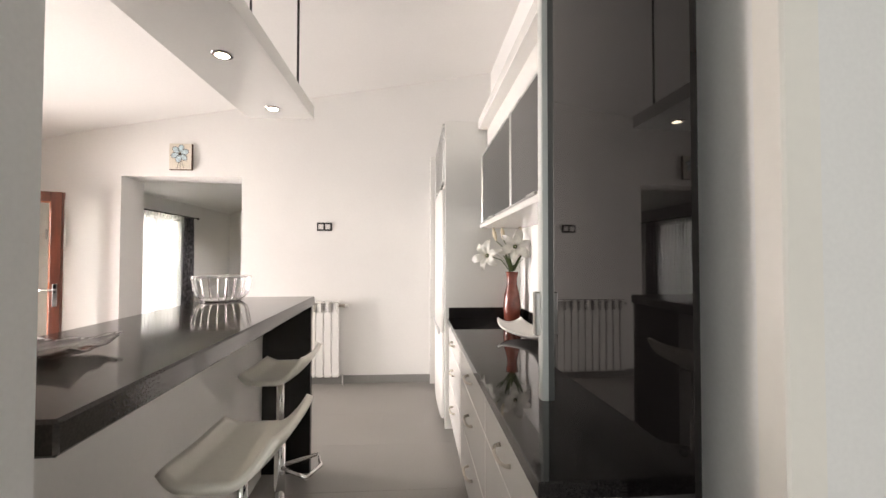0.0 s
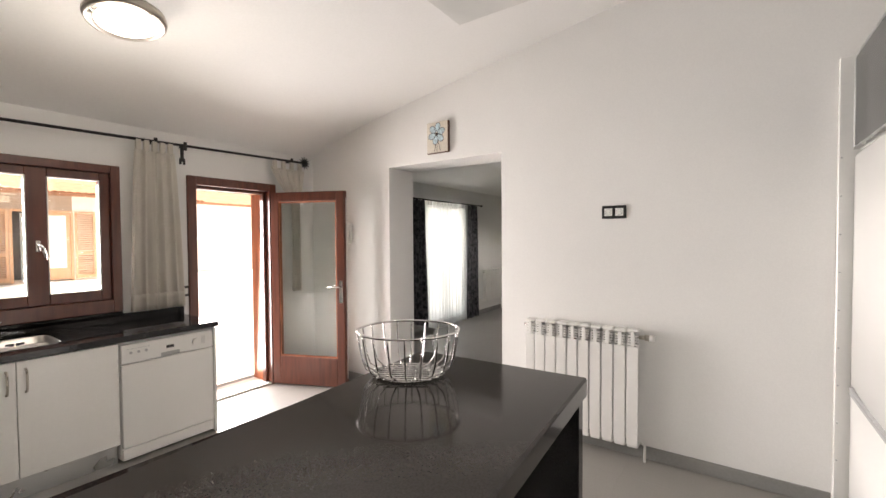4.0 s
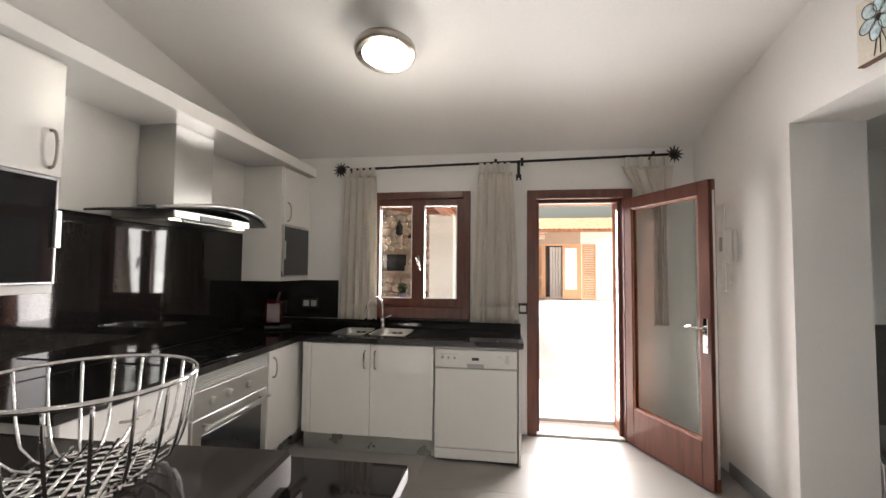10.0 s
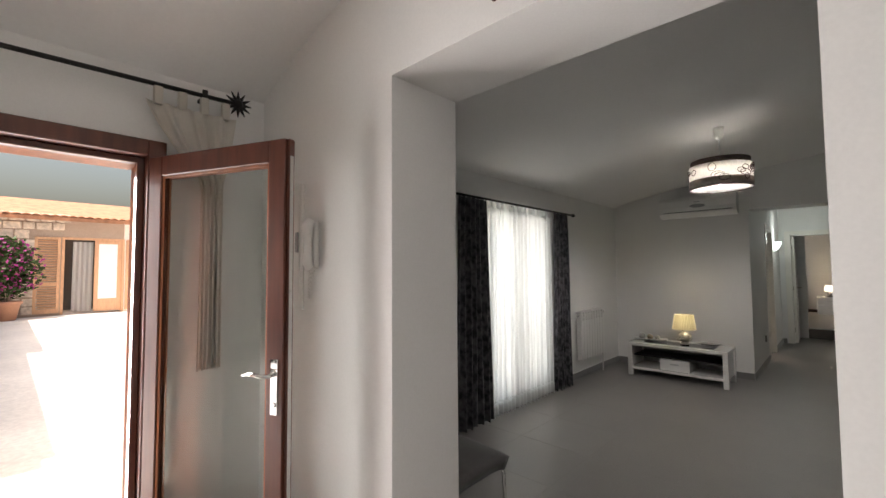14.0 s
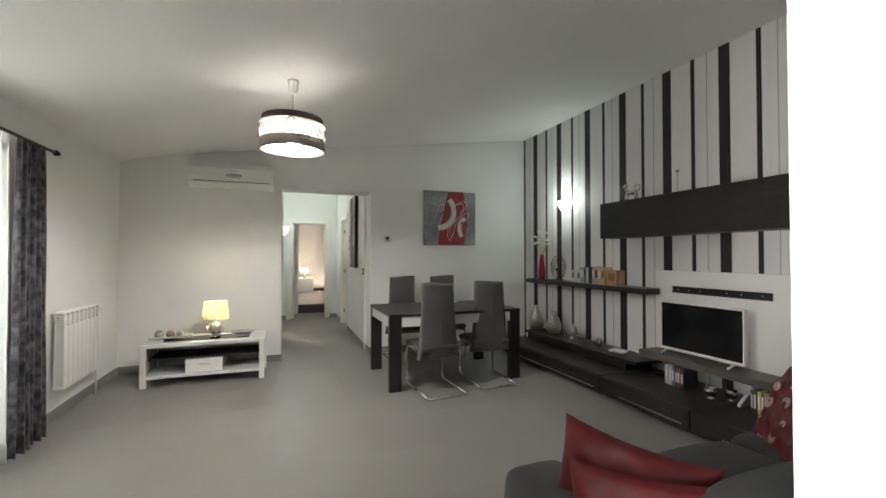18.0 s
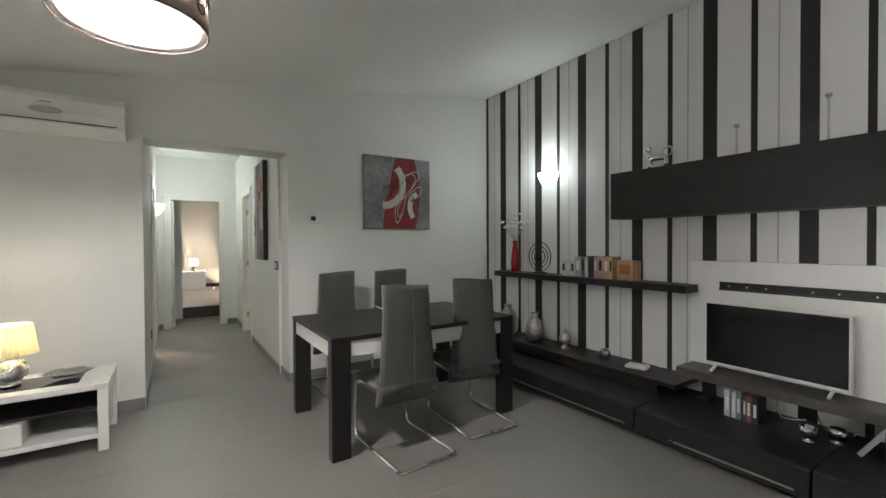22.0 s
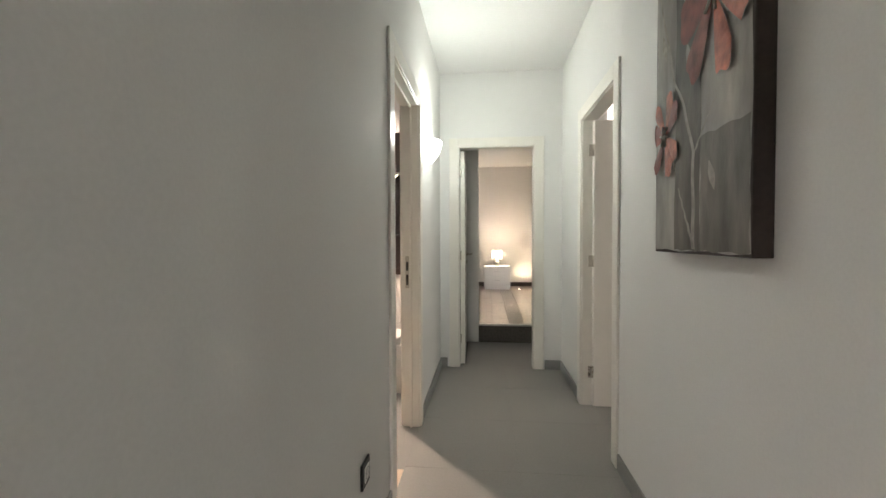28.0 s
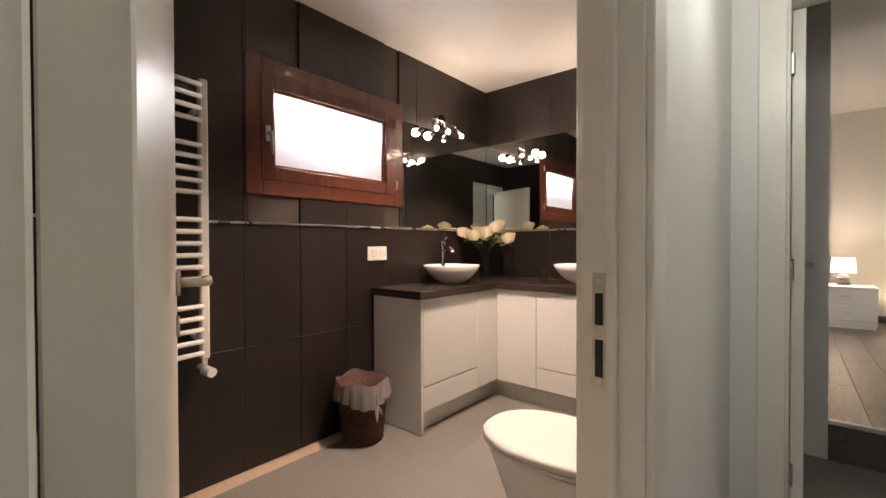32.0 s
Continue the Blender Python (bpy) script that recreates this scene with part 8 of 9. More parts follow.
spot_bar((BX0 + 0.011, 14.36, 2.06), -90)
spot_bar((-3.22, BY1 - 0.011, 2.06), 180)
cs_ = thing("ceiling_spot", "lit recessed ceiling spot with a chrome ring", "ceiling lamp", (-3.36, 13.64, 2.46))
part("ring", S().tube([(0.042 * math.cos(a), 0.042 * math.sin(a), -0.002) for a in [2 * math.pi * k / 28 for k in range(28)]], 0.008, 8, True), "chrome", cs_)
part("lit_glass", S().lathe([(0.033, -0.004), (0.0001, -0.0045)], (0, 0, 0), 20), "glow_spot", cs_)

structure("wall_bath_tiling", walls_along_y(S(), HX0 - 0.116, HX0 - 0.1025, BY0 + 0.002, BY1 - 0.02, 2.458, [(BD[0] - 0.062, BD[1] + 0.062, 0, BD[3] + 0.062)]), "bathtile", "dark tiled bathroom partition")
# vanity in an L
VX, VY, VY0, VT = -3.87, 14.50, 13.69, 0.805
vl = thing("vanity_cabinet", "white bathroom vanity cabinet along the window wall", "cabinet", (-4.08, 14.1, 0))
inv = vl.matrix_world.inverted()
part("carcass", S().box(BX0 + 0.012, VX - 0.021, VY0 + 0.021, BY1 - 0.013, 0.13, VT - 0.002).moved(inv), "lacquer", vl)
part("end_panel", S().box(BX0 + 0.012, VX, VY0, VY0 + 0.02, 0.004, VT - 0.001, 0.002).moved(inv), "lacquer", vl)
part("plinth", S().box(VX - 0.075, VX - 0.06, VY0 + 0.021, VY + 0.06, 0.002, 0.129).moved(inv), "steel", vl, "brushed metal plinth")
part("door", S().box(VX - 0.02, VX, VY0 + 0.022, 14.255, 0.285, VT - 0.004, 0.002).moved(inv), "lacquer", vl)
part("drawer_front", S().box(VX - 0.02, VX, VY0 + 0.022, 14.255, 0.135, 0.279, 0.002).moved(inv), "lacquer", vl)
part("corner_post", S().box(VX - 0.02, VX, 14.26, VY - 0.001, 0.135, VT - 0.004, 0.002).moved(inv), "lacquer", vl)
vr = thing("vanity_cabinet", "white bathroom vanity cabinet along the mirror wall", "cabinet", (-3.2, 14.75, 0))
inv = vr.matrix_world.inverted()
part("carcass", S().box(VX + 0.001, HX0 - 0.103, VY + 0.021, BY1 - 0.013, 0.13, VT - 0.002).moved(inv), "lacquer", vr)
part("plinth", S().box(VX - 0.058, HX0 - 0.103, VY + 0.06, VY + 0.075, 0.002, 0.129).moved(inv), "steel", vr, "brushed metal plinth")
part("corner_panel", S().box(VX + 0.002, -3.555, VY, VY + 0.02, 0.135, VT - 0.004, 0.002).moved(inv), "lacquer", vr)
for a, b in ((-3.55, -3.20), (-3.195, -2.85), (-2.845, -2.505)):
    part("door", S().box(a, b, VY, VY + 0.02, 0.285, VT - 0.004, 0.002).moved(inv), "lacquer", vr)
    part("drawer_front", S().box(a, b, VY, VY + 0.02, 0.135, 0.279, 0.002).moved(inv), "lacquer", vr)
vt = tagged(part("mosaic_worktop", S().box(BX0 + 0.012, VX + 0.02, VY0 - 0.02, VY - 0.02, VT, VT + 0.045, 0.004).box(BX0 + 0.012, HX0 - 0.103, VY - 0.0199, BY1 - 0.013, VT, VT + 0.045, 0.004), "bathgrout"), "brown mosaic vanity top with small tiles", "worktop")
mp = mesh_of("mosaic_piece", S().box(-0.011, 0.011, -0.011, 0.011, -0.001, 0.0025, 0.001))
mp.materials.append(M["mosaic"])
tops = S()
count = 0
for i in range(70):
    for j in range(52):
        x, y = BX0 + 0.025 + 0.024 * i, VY0 - 0.008 + 0.024 * j
        if x > HX0 - 0.115 or y > BY1 - 0.025 or (x > VX + 0.012 and y < VY - 0.01):
            continue
        near = x < -3.75 and y < 14.12
        if near and count < 300:
            ob = new("mosaic_tile", mp)
            ob.parent = vt
            ob.matrix_world = pose(x, y, VT + 0.0455)
            count += 1
        else:
            tops.box(x - 0.011, x + 0.011, y - 0.011, y + 0.011, VT + 0.0445, VT + 0.048)
for j in range(34):
    y = VY0 - 0.008 + 0.024 * j
    for zz in (VT + 0.011, VT + 0.034):
        tops.box(VX + 0.0195, VX + 0.0225, y - 0.011, y + 0.011, zz - 0.01, zz + 0.01)
for i in range(58):
    x = VX + 0.034 + 0.024 * i
    for zz in (VT + 0.011, VT + 0.034):
        tops.box(x - 0.011, x + 0.011, VY - 0.0225, VY - 0.0195, zz - 0.01, zz + 0.01)
for i in range(18):
    x = BX0 + 0.025 + 0.024 * i
    for zz in (VT + 0.011, VT + 0.034):
        tops.box(x - 0.011, x + 0.011, VY0 - 0.0225, VY0 - 0.0195, zz - 0.01, zz + 0.01)
mo = part("mosaic_rest", tops, "mosaic", vt)
tagged(mo, "", "", "", "stuff")
VZ = VT + 0.048


def basin(at):
    b = thing("vessel_basin", "round white ceramic vessel basin on the mosaic top", "basin", at, 0, "vessel basins")
    part("bowl", S().lathe([(0.06, 0), (0.075, 0.004), (0.13, 0.035), (0.175, 0.085), (0.20, 0.128), (0.197, 0.13), (0.19, 0.126), (0.16, 0.085), (0.11, 0.04), (0.03, 0.022), (0.001, 0.022)], (0, 0, 0), 40), "ceramic", b)
    part("drain", S().lathe([(0.022, 0.0225), (0.02, 0.026), (0.001, 0.027)], (0, 0, 0), 16), "chrome", b)
    return b


def tall_tap(at, turn):
    t_ = thing("basin_tap", "tall chrome basin mixer tap", "tap", at, turn, "tall basin taps")
    part("column", S().lathe([(0.026, 0), (0.026, 0.006), (0.019, 0.012), (0.018, 0.24), (0.02, 0.246), (0.02, 0.285), (0.014, 0.295), (0.001, 0.297)], (0, 0, 0), 20), "chrome", t_)
    part("spout", S().tube([(0.01, 0, 0.225), (0.07, 0, 0.245), (0.12, 0, 0.245), (0.145, 0, 0.225)], [0.013, 0.012, 0.012, 0.012], 10), "chrome", t_)
    part("handle", S().tube([(0, 0, 0.29), (0.02, 0, 0.31), (0.075, 0, 0.33)], [0.008, 0.007, 0.006], 8), "chrome", t_)
    return t_


basin((-4.05, 14.20, VZ))
tall_tap((-4.215, 14.30, VZ), -20)
basin((-3.33, 14.76, VZ))
tall_tap((-3.33, 14.94, VZ), -90)
rv_ = thing("rose_vase", "glass vase with cream roses on the vanity", "vase", (-4.10, 14.70, VZ))
part("glass_vase", S().lathe([(0.035, 0.0), (0.05, 0.01), (0.056, 0.10), (0.045, 0.20), (0.05, 0.24), (0.047, 0.24), (0.042, 0.20), (0.052, 0.10), (0.046, 0.014), (0.001, 0.012)], (0, 0, 0), 24), "vaseglass", rv_)
rnd = random.Random(8)
for k in range(11):
    a = 6.283 * k / 11 + rnd.uniform(-0.2, 0.2)
    rr = rnd.uniform(0.06, 0.24)
    tip = Vector((rr * math.cos(a), rr * math.sin(a), rnd.uniform(0.36, 0.45) - 0.25 * rr))
    part("stem", S().tube([(0, 0, 0.03), (tip.x * 0.2, tip.y * 0.2, 0.22), tuple(tip)], 0.0025, 5), "green", rv_)
    rose = S()
    for q in range(10):
        b, rad = 2.4 * q, 0.012 + 0.0058 * q

        def rosy(u, v, b=b, rad=rad, q=q):
            w = b + (u - 0.5) * 2.1
            r_ = rad * (0.55 + 0.6 * v - 0.12 * v * v)
            return (r_ * math.cos(w), r_ * math.sin(w), -0.024 + (0.078 - 0.003 * q) * v - 0.006 * (2 * u - 1) ** 2)
        rose.sheet(rosy, 6, 4)
    part("rose", rose.moved(Matrix.Translation(tip) @ Matrix.Rotation(rnd.uniform(0, 0.5), 4, (math.sin(a), -math.cos(a), 0))), "cream_petal", rv_, "cream rose")
    for q in range(2):
        d = Vector((math.cos(a + 1.2 * (q - 0.5) * 2), math.sin(a + 1.2 * (q - 0.5) * 2), -0.25))
        base = tip * 0.8 + Vector((0, 0, 0.02))
        part("leaf", S().sheet(lambda u, v, d=d, base=base: tuple(base + d * 0.075 * v + d.cross(Vector((0, 0, 1))) * (0.022 * math.sin(math.pi * (0.05 + 0.95 * v)) * (2 * u - 1)) + Vector((0, 0, 0.012 * math.sin(3 * v)))), 4, 6), "green", rv_)
gv = thing("glass_beaker", "tall clear glass beaker on the vanity", "glass", (-4.0, 14.83, VZ))
part("beaker", S().lathe([(0.036, 0), (0.05, 0.20), (0.047, 0.20), (0.034, 0.012), (0.001, 0.012)], (0, 0, 0), 20), "vaseglass", gv)
for p_ in ((-4.16, 14.52), (-3.64, 14.80)):
    sgl = thing("tumbler", "small clear tooth glass on the vanity", "glass", (*p_, VZ))
    part("tumbler_glass", S().lathe([(0.027, 0), (0.033, 0.085), (0.031, 0.085), (0.025, 0.008), (0.001, 0.008)], (0, 0, 0), 18), "vaseglass", sgl)
socket("wall_socket", "white double socket on the dark tiles", (BX0 + 0.011, 13.72, 1.07), "+x", 2, frame="plastic")

wb = thing("waste_basket", "brown wicker waste basket with a clear bag liner", "waste basket", (-4.12, 13.46, 0))
part("basket", S().lathe([(0.001, 0.006), (0.105, 0.006), (0.115, 0.06), (0.13, 0.2), (0.145, 0.34), (0.138, 0.34), (0.12, 0.2), (0.10, 0.02), (0.001, 0.012)], (0, 0, 0), 28), "wicker", wb)
for k in range(22):
    zz = 0.012 + 0.015 * k
    r_ = 0.108 + 0.037 * zz / 0.34
    part("weave_ring", S().tube([((r_ + 0.003 * math.cos(14 * a + math.pi * k)) * math.cos(a), (r_ + 0.003 * math.cos(14 * a + math.pi * k)) * math.sin(a), zz) for a in [2 * math.pi * j / 56 for j in range(56)]], 0.0065, 5, True), "wicker", wb)
part("bag_liner", S().sheet(lambda u, v: ((0.15 + 0.012 * math.sin(17 * 6.283 * u) * v + 0.01 * v) * math.cos(6.2832 * u), (0.15 + 0.012 * math.sin(17 * 6.283 * u) * v + 0.01 * v) * math.sin(6.2832 * u), 0.36 - 0.12 * v + 0.012 * math.sin(5 * 6.283 * u) * (1 - v) + 0.02 * math.sin(3 * 6.283 * u) * v), 60, 6), "bag", wb, "crumpled clear plastic bag")
part("bag_knot", S().tube([(0.15, -0.03, 0.24), (0.165, -0.035, 0.2), (0.16, -0.03, 0.15)], [0.008, 0.012, 0.002], 6).tube([(0.15, -0.03, 0.24), (0.165, -0.01, 0.21), (0.165, 0.0, 0.18)], [0.008, 0.01, 0.002], 6), "bag", wb)

# toilet: back against the partition, seat towards the window
tl = thing("toilet", "white ceramic back-to-wall toilet with a closed lid", "toilet", (-2.52, 13.345, 0))


def pan_ring(z, front, half, back=0.0):
    pts = []
    for k in range(40):
        a = 2 * math.pi * k / 40
        x = -math.cos(a)
        px = -back + (x * 0.5 - 0.5) * (front - back) if x < 0 else -back + (x * 0.5 - 0.5) * (front - back)
        e = 0.85 if x < 0 else 0.30
        py = half * math.copysign(abs(math.sin(a)) ** e, math.sin(a))
        pts.append((px, py, z))
    return pts


def loft(rings):
    s = S()
    n = len(rings[0])
    v = [p for r in rings for p in r]
    f = [(i * n + k, i * n + (k + 1) % n, (i + 1) * n + (k + 1) % n, (i + 1) * n + k) for i in range(len(rings) - 1) for k in range(n)]
    s.add(v, [q[::-1] for q in f], True)
    s.add(rings[-1], [tuple(range(n))[::-1]])
    s.add(rings[0], [tuple(range(n))])
    return s


part("pan", loft([pan_ring(0.0, 0.50, 0.155), pan_ring(0.03, 0.51, 0.16), pan_ring(0.15, 0.53, 0.165), pan_ring(0.27, 0.58, 0.185), pan_ring(0.36, 0.62, 0.20), pan_ring(0.385, 0.625, 0.203)]), "ceramic", tl)
part("seat", loft([pan_ring(0.386, 0.63, 0.205, 0.12), pan_ring(0.392, 0.635, 0.208, 0.12), pan_ring(0.40, 0.635, 0.208, 0.12)]), "plastic", tl)
part("lid", loft([pan_ring(0.403, 0.632, 0.207, 0.12), pan_ring(0.415, 0.637, 0.209, 0.12), pan_ring(0.424, 0.63, 0.205, 0.12), pan_ring(0.428, 0.60, 0.19, 0.14)]), "plastic", tl)
for yy in (-0.08, 0.08):
    part("hinge", S().cyl((-0.09, yy - 0.015, 0.40), (-0.09, yy + 0.015, 0.40), 0.013, 12), "plastic", tl)
fp = thing("flush_plate", "white dual flush plate on the wall above the toilet", "flush plate", (HX0 - 0.117, 13.345, 1.0))
part("plate", S().box(-0.012, 0, -0.12, 0.12, -0.08, 0.08, 0.003), "plastic", fp)
for yy in (-0.045, 0.045):
    part("button", S().box(-0.016, -0.0125, yy - 0.04, yy + 0.04, -0.05, 0.05, 0.002), "plastic", fp)

# ---- bedroom ----
ns = thing("nightstand", "white lacquered two-drawer nightstand beside the bed", "nightstand", (-1.77, 18.3, 0.21))
part("body", S().box(-0.25, 0.25, -0.185, 0.22, 0.03, 0.42, 0.003).box(-0.24, 0.24, -0.17, 0.2, 0, 0.03), "lacquer", ns)
part("top", S().box(-0.255, 0.255, -0.21, 0.222, 0.421, 0.445, 0.003), "lacquer", ns)
for k in range(2):
    d_ = part("drawer_front", S().box(-0.248, 0.248, -0.205, -0.187, 0.085 + 0.168 * k, 0.248 + 0.168 * k, 0.003), "lacquer", ns)
    part("handle", S().box(-0.05, 0.05, -0.222, -0.206, 0.175 + 0.168 * k, 0.185 + 0.168 * k, 0.003), "steel", d_)
bl_ = thing("stone_lamp", "small lit lamp with a stacked pebble base and cream shade", "lamp", (-1.77, 18.3, 0.655))
for z_, r_ in ((0.018, 0.065), (0.05, 0.05), (0.08, 0.056), (0.108, 0.038)):
    part("pebble", S().ball((0.004 * math.sin(40 * z_), 0, z_), r_, 18, 10, 1, 0.9, 0.32 if r_ > 0.04 else 0.36), "pebble" if "pebble" in M else "silver", bl_)
part("stem", S().cyl((0, 0, 0.11), (0, 0, 0.16), 0.006, 8), "chrome", bl_)
part("shade", S().sheet(lambda u, v: ((0.105 - 0.012 * v) * math.cos(6.2832 * u), (0.105 - 0.012 * v) * math.sin(6.2832 * u), 0.14 + 0.17 * v), 32, 2, 0.002), "shade_white", bl_, "lit cream drum shade")
part("bulb", S().ball((0, 0, 0.22), 0.028, 12, 8), "glow_bulb", bl_, "lit bulb")
bd = thing("bed", "bed with white bedding and a padded edge", "bed", (-3.2, 17.7, 0.21))
part("base", S().box(-0.9, 0.93, -1.0, 1.0, 0.02, 0.26, 0.03), "linen", bd)
part("mattress", pillow_box(-0.9, 0.93, -1.0, 1.02, 0.26, 0.50, 0.02), "matt_white", bd, "white fitted mattress")
part("duvet", S().sheet(lambda u, v: (-0.95 + 1.93 * u, -1.0 + 1.3 * v, 0.515 + 0.012 * math.sin(13 * u) * math.cos(9 * v) - 0.30 * max(0, u - 0.96) / 0.04), 50, 20, 0.02), "matt_white", bd, "rumpled white duvet")
for x_ in (-0.45, 0.45):
    part("pillow", pillow_box(x_ - 0.36, x_ + 0.36, 0.5, 0.95, 0.50, 0.64, 0.05), "matt_white", bd, "white pillow")
for p_ in ((-1.345, 18.2), (-1.28, 15.66)):
    fs = thing("floor_spot", "small lit recessed floor spot in the wooden floor", "floor lamp", (*p_, 0.2105))
    part("ring", S().lathe([(0.04, 0), (0.04, 0.003), (0.03, 0.004), (0.03, 0.0)], (0, 0, 0), 20), "steel", fs)
    part("lit_glass", S().lathe([(0.029, 0.0), (0.028, 0.003), (0.0001, 0.0035)], (0, 0, 0), 16), "glow_spot", fs)
structure("trim_bedroom_opening", frame_rect(S(), "x", RX1 - 0.014, 0.0135, 16.13, 17.69, 0.21, 2.36, 0.07, 0, 0.003), "satin_white", "white frame round the side opening")
curtain("dark_curtain", "dark curtain in the side room", 0.35, 16.9, 17.9, 2.3, 0.23, 8, 0.04, "damask", 0.9, 0, 41)

# ---- courtyard and terrace ----
laid_before = set(bpy.data.objects)
structure("ground", S().box(-160, -3.97, -120, 120, -0.35, -0.07), "patio", "pale paved courtyard ground")
structure("ground_far", S().box(1.8, 160, -120, 120, -0.35, -0.08), "patio", "pale ground behind the house")

SW = -9.6                                                 # stone wall of the terrace
sw = tagged(part("stone_wall", S().box(SW - 0.45, SW - 0.03, -2.6, 0.28, -0.1, 3.0).box(SW - 0.45, SW - 0.03, 0.28, 0.86, -0.1, 1.33).box(SW - 0.45, SW - 0.03, 0.28, 0.86, 1.73, 3.0).box(SW - 0.45, SW - 0.03, 0.86, 1.55, -0.1, 3.0), "mortar"), "honey-coloured rubble stone wall with a small niche", "wall", "", "structure")
part("niche_back", S().box(SW - 0.44, SW - 0.40, 0.28, 0.86, 1.33, 1.73), "iron", sw)
part("niche_sill", S().box(SW - 0.12, SW + 0.04, 0.22, 0.92, 1.28, 1.33, 0.01), "stone", sw)
structure("wall_terrace_recess", S().box(-12.1, -12.0, 1.0, 2.4, -0.1, 3.0), "greywood", "dark wooden recess behind the stone wall")
structure("wall_terrace_south", S().box(-12.0, -3.97, -2.7, -2.6, -0.1, 3.2), "render", "cream rendered terrace end wall")
pl = tagged(part("terrace_pillar", S().box(-8.25, -7.80, 1.74, 2.20, -0.08, 2.42, 0.012), "wall"), "square white plastered terrace pillar", "pillar", "", "structure")
# terrace roof: beams, boards and clay tiles with an eave towards the courtyard
roof = thing("terrace_roof", "wooden terrace roof with clay tiles", "roof", (-8.0, 0.4, 2.42))
inv = roof.matrix_world.inverted()
# roof timber uses the wood tone that has daylight mixed into it
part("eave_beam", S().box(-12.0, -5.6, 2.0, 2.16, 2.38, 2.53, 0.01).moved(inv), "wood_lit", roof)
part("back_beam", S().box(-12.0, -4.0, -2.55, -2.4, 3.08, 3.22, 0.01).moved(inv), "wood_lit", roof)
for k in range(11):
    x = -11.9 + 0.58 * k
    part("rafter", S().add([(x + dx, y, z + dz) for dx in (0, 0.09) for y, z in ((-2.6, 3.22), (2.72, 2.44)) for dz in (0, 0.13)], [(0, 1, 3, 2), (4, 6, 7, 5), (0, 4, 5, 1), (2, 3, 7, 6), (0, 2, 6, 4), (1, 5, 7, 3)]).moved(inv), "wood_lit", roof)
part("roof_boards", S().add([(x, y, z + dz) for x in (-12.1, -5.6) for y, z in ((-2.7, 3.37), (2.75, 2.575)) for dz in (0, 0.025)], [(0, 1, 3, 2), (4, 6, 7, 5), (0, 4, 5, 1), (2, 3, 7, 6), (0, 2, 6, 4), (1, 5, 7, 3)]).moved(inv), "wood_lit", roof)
tile_mesh = mesh_of("roof_tile", S().sheet(lambda u, v: (0.10 * math.cos(math.pi * u), 0.44 * v, 0.055 * math.sin(math.pi * u) + 0.016 * v), 6, 1, 0.012))
tile_mesh.materials.append(M["clay"])
for k in range(30):
    ob = new("roof_tile", tile_mesh)
    ob.parent = roof
    ob.matrix_world = pose(-12.0 + 0.21 * k, 2.36, 2.665, -8.3, 0, 0)
cl = thing("hanging_lamp", "black metal cone lamp hanging in the terrace", "lamp", (-9.0, 1.20, 2.06))
part("cone_shade", S().lathe([(0.16, 0.0), (0.155, 0.02), (0.06, 0.15), (0.03, 0.19), (0.02, 0.22), (0.0001, 0.225)], (0, 0, 0), 20), "iron", cl)
part("cord", S().cyl((0, 0, 0.2), (0, 0, 0.66), 0.006, 6), "iron", cl)
wl = thing("wall_lantern", "dark metal wall lantern on the stone wall", "lantern", (SW + 0.02, 0.72, 2.16))
part("lantern_frame", S().lathe([(0.05, 0), (0.08, 0.03), (0.085, 0.2), (0.05, 0.27), (0.015, 0.31)], (0.09, 0, 0), 6), "iron", wl)
part("lantern_glass", S().lathe([(0.078, 0.05), (0.081, 0.18)], (0.09, 0, 0), 6, 1.06, 1.06), "greyglass", wl)
part("bracket", S().tube([(0.0, 0, 0.18), (0.03, 0, 0.36), (0.09, 0, 0.36), (0.09, 0, 0.31)], 0.01, 8), "iron", wl)
ot = thing("terrace_table", "pale terrace table with a small potted plant", "table", (-8.55, 1.0, -0.07))
part("tabletop", S().box(-0.95, 0.9, -0.62, 0.62, 0.77, 0.81, 0.01), "patio", ot)
for x in (-0.85, 0.8):
    for y in (-0.54, 0.54):
        part("leg", S().box(x - 0.03, x + 0.03, y - 0.03, y + 0.03, 0, 0.769, 0.004), "rattan", ot)


def rattan_chair(at, turn):
    c = thing("rattan_chair", "black rattan terrace armchair at the table", "chair", at, turn, "terrace chairs")
    part("seat", S().box(-0.24, 0.24, -0.24, 0.24, 0.36, 0.44, 0.02), "rattan", c)
    part("backrest", S().sheet(lambda u, v: (-0.25 + 0.5 * u, -0.23 - 0.10 * v - 0.03 * math.sin(math.pi * u), 0.44 + 0.46 * v), 8, 6, 0.03), "rattan", c)
    for x in (-0.27, 0.27):
        part("armrest", S().box(x - 0.025, x + 0.025, -0.26, 0.24, 0.62, 0.66, 0.01).box(x - 0.02, x + 0.02, 0.18, 0.22, 0.36, 0.62), "rattan", c)
        for y in (-0.2, 0.2):
            part("leg", S().box(x * 0.8 - 0.02, x * 0.8 + 0.02, y - 0.02, y + 0.02, 0, 0.36), "rattan", c)
    return c


for at, turn in (((-8.9, 0.02, -0.07), 5), ((-8.15, 0.0, -0.07), -6), ((-9.0, 1.95, -0.07), 180), ((-7.35, 0.85, -0.07), 95)):
    rattan_chair(at, turn)
pp = thing("potted_herb", "small green plant in a lilac pot on the terrace table", "potted plant", (-8.75, 1.0, 0.742))
part("pot", S().lathe([(0.05, 0), (0.075, 0.12), (0.07, 0.12), (0.05, 0.1), (0.001, 0.1)], (0, 0, 0), 16), material("lilac_pot", (0.36, 0.36, 0.5), 0.5, stain=0.1), pp)
rnd = random.Random(77)


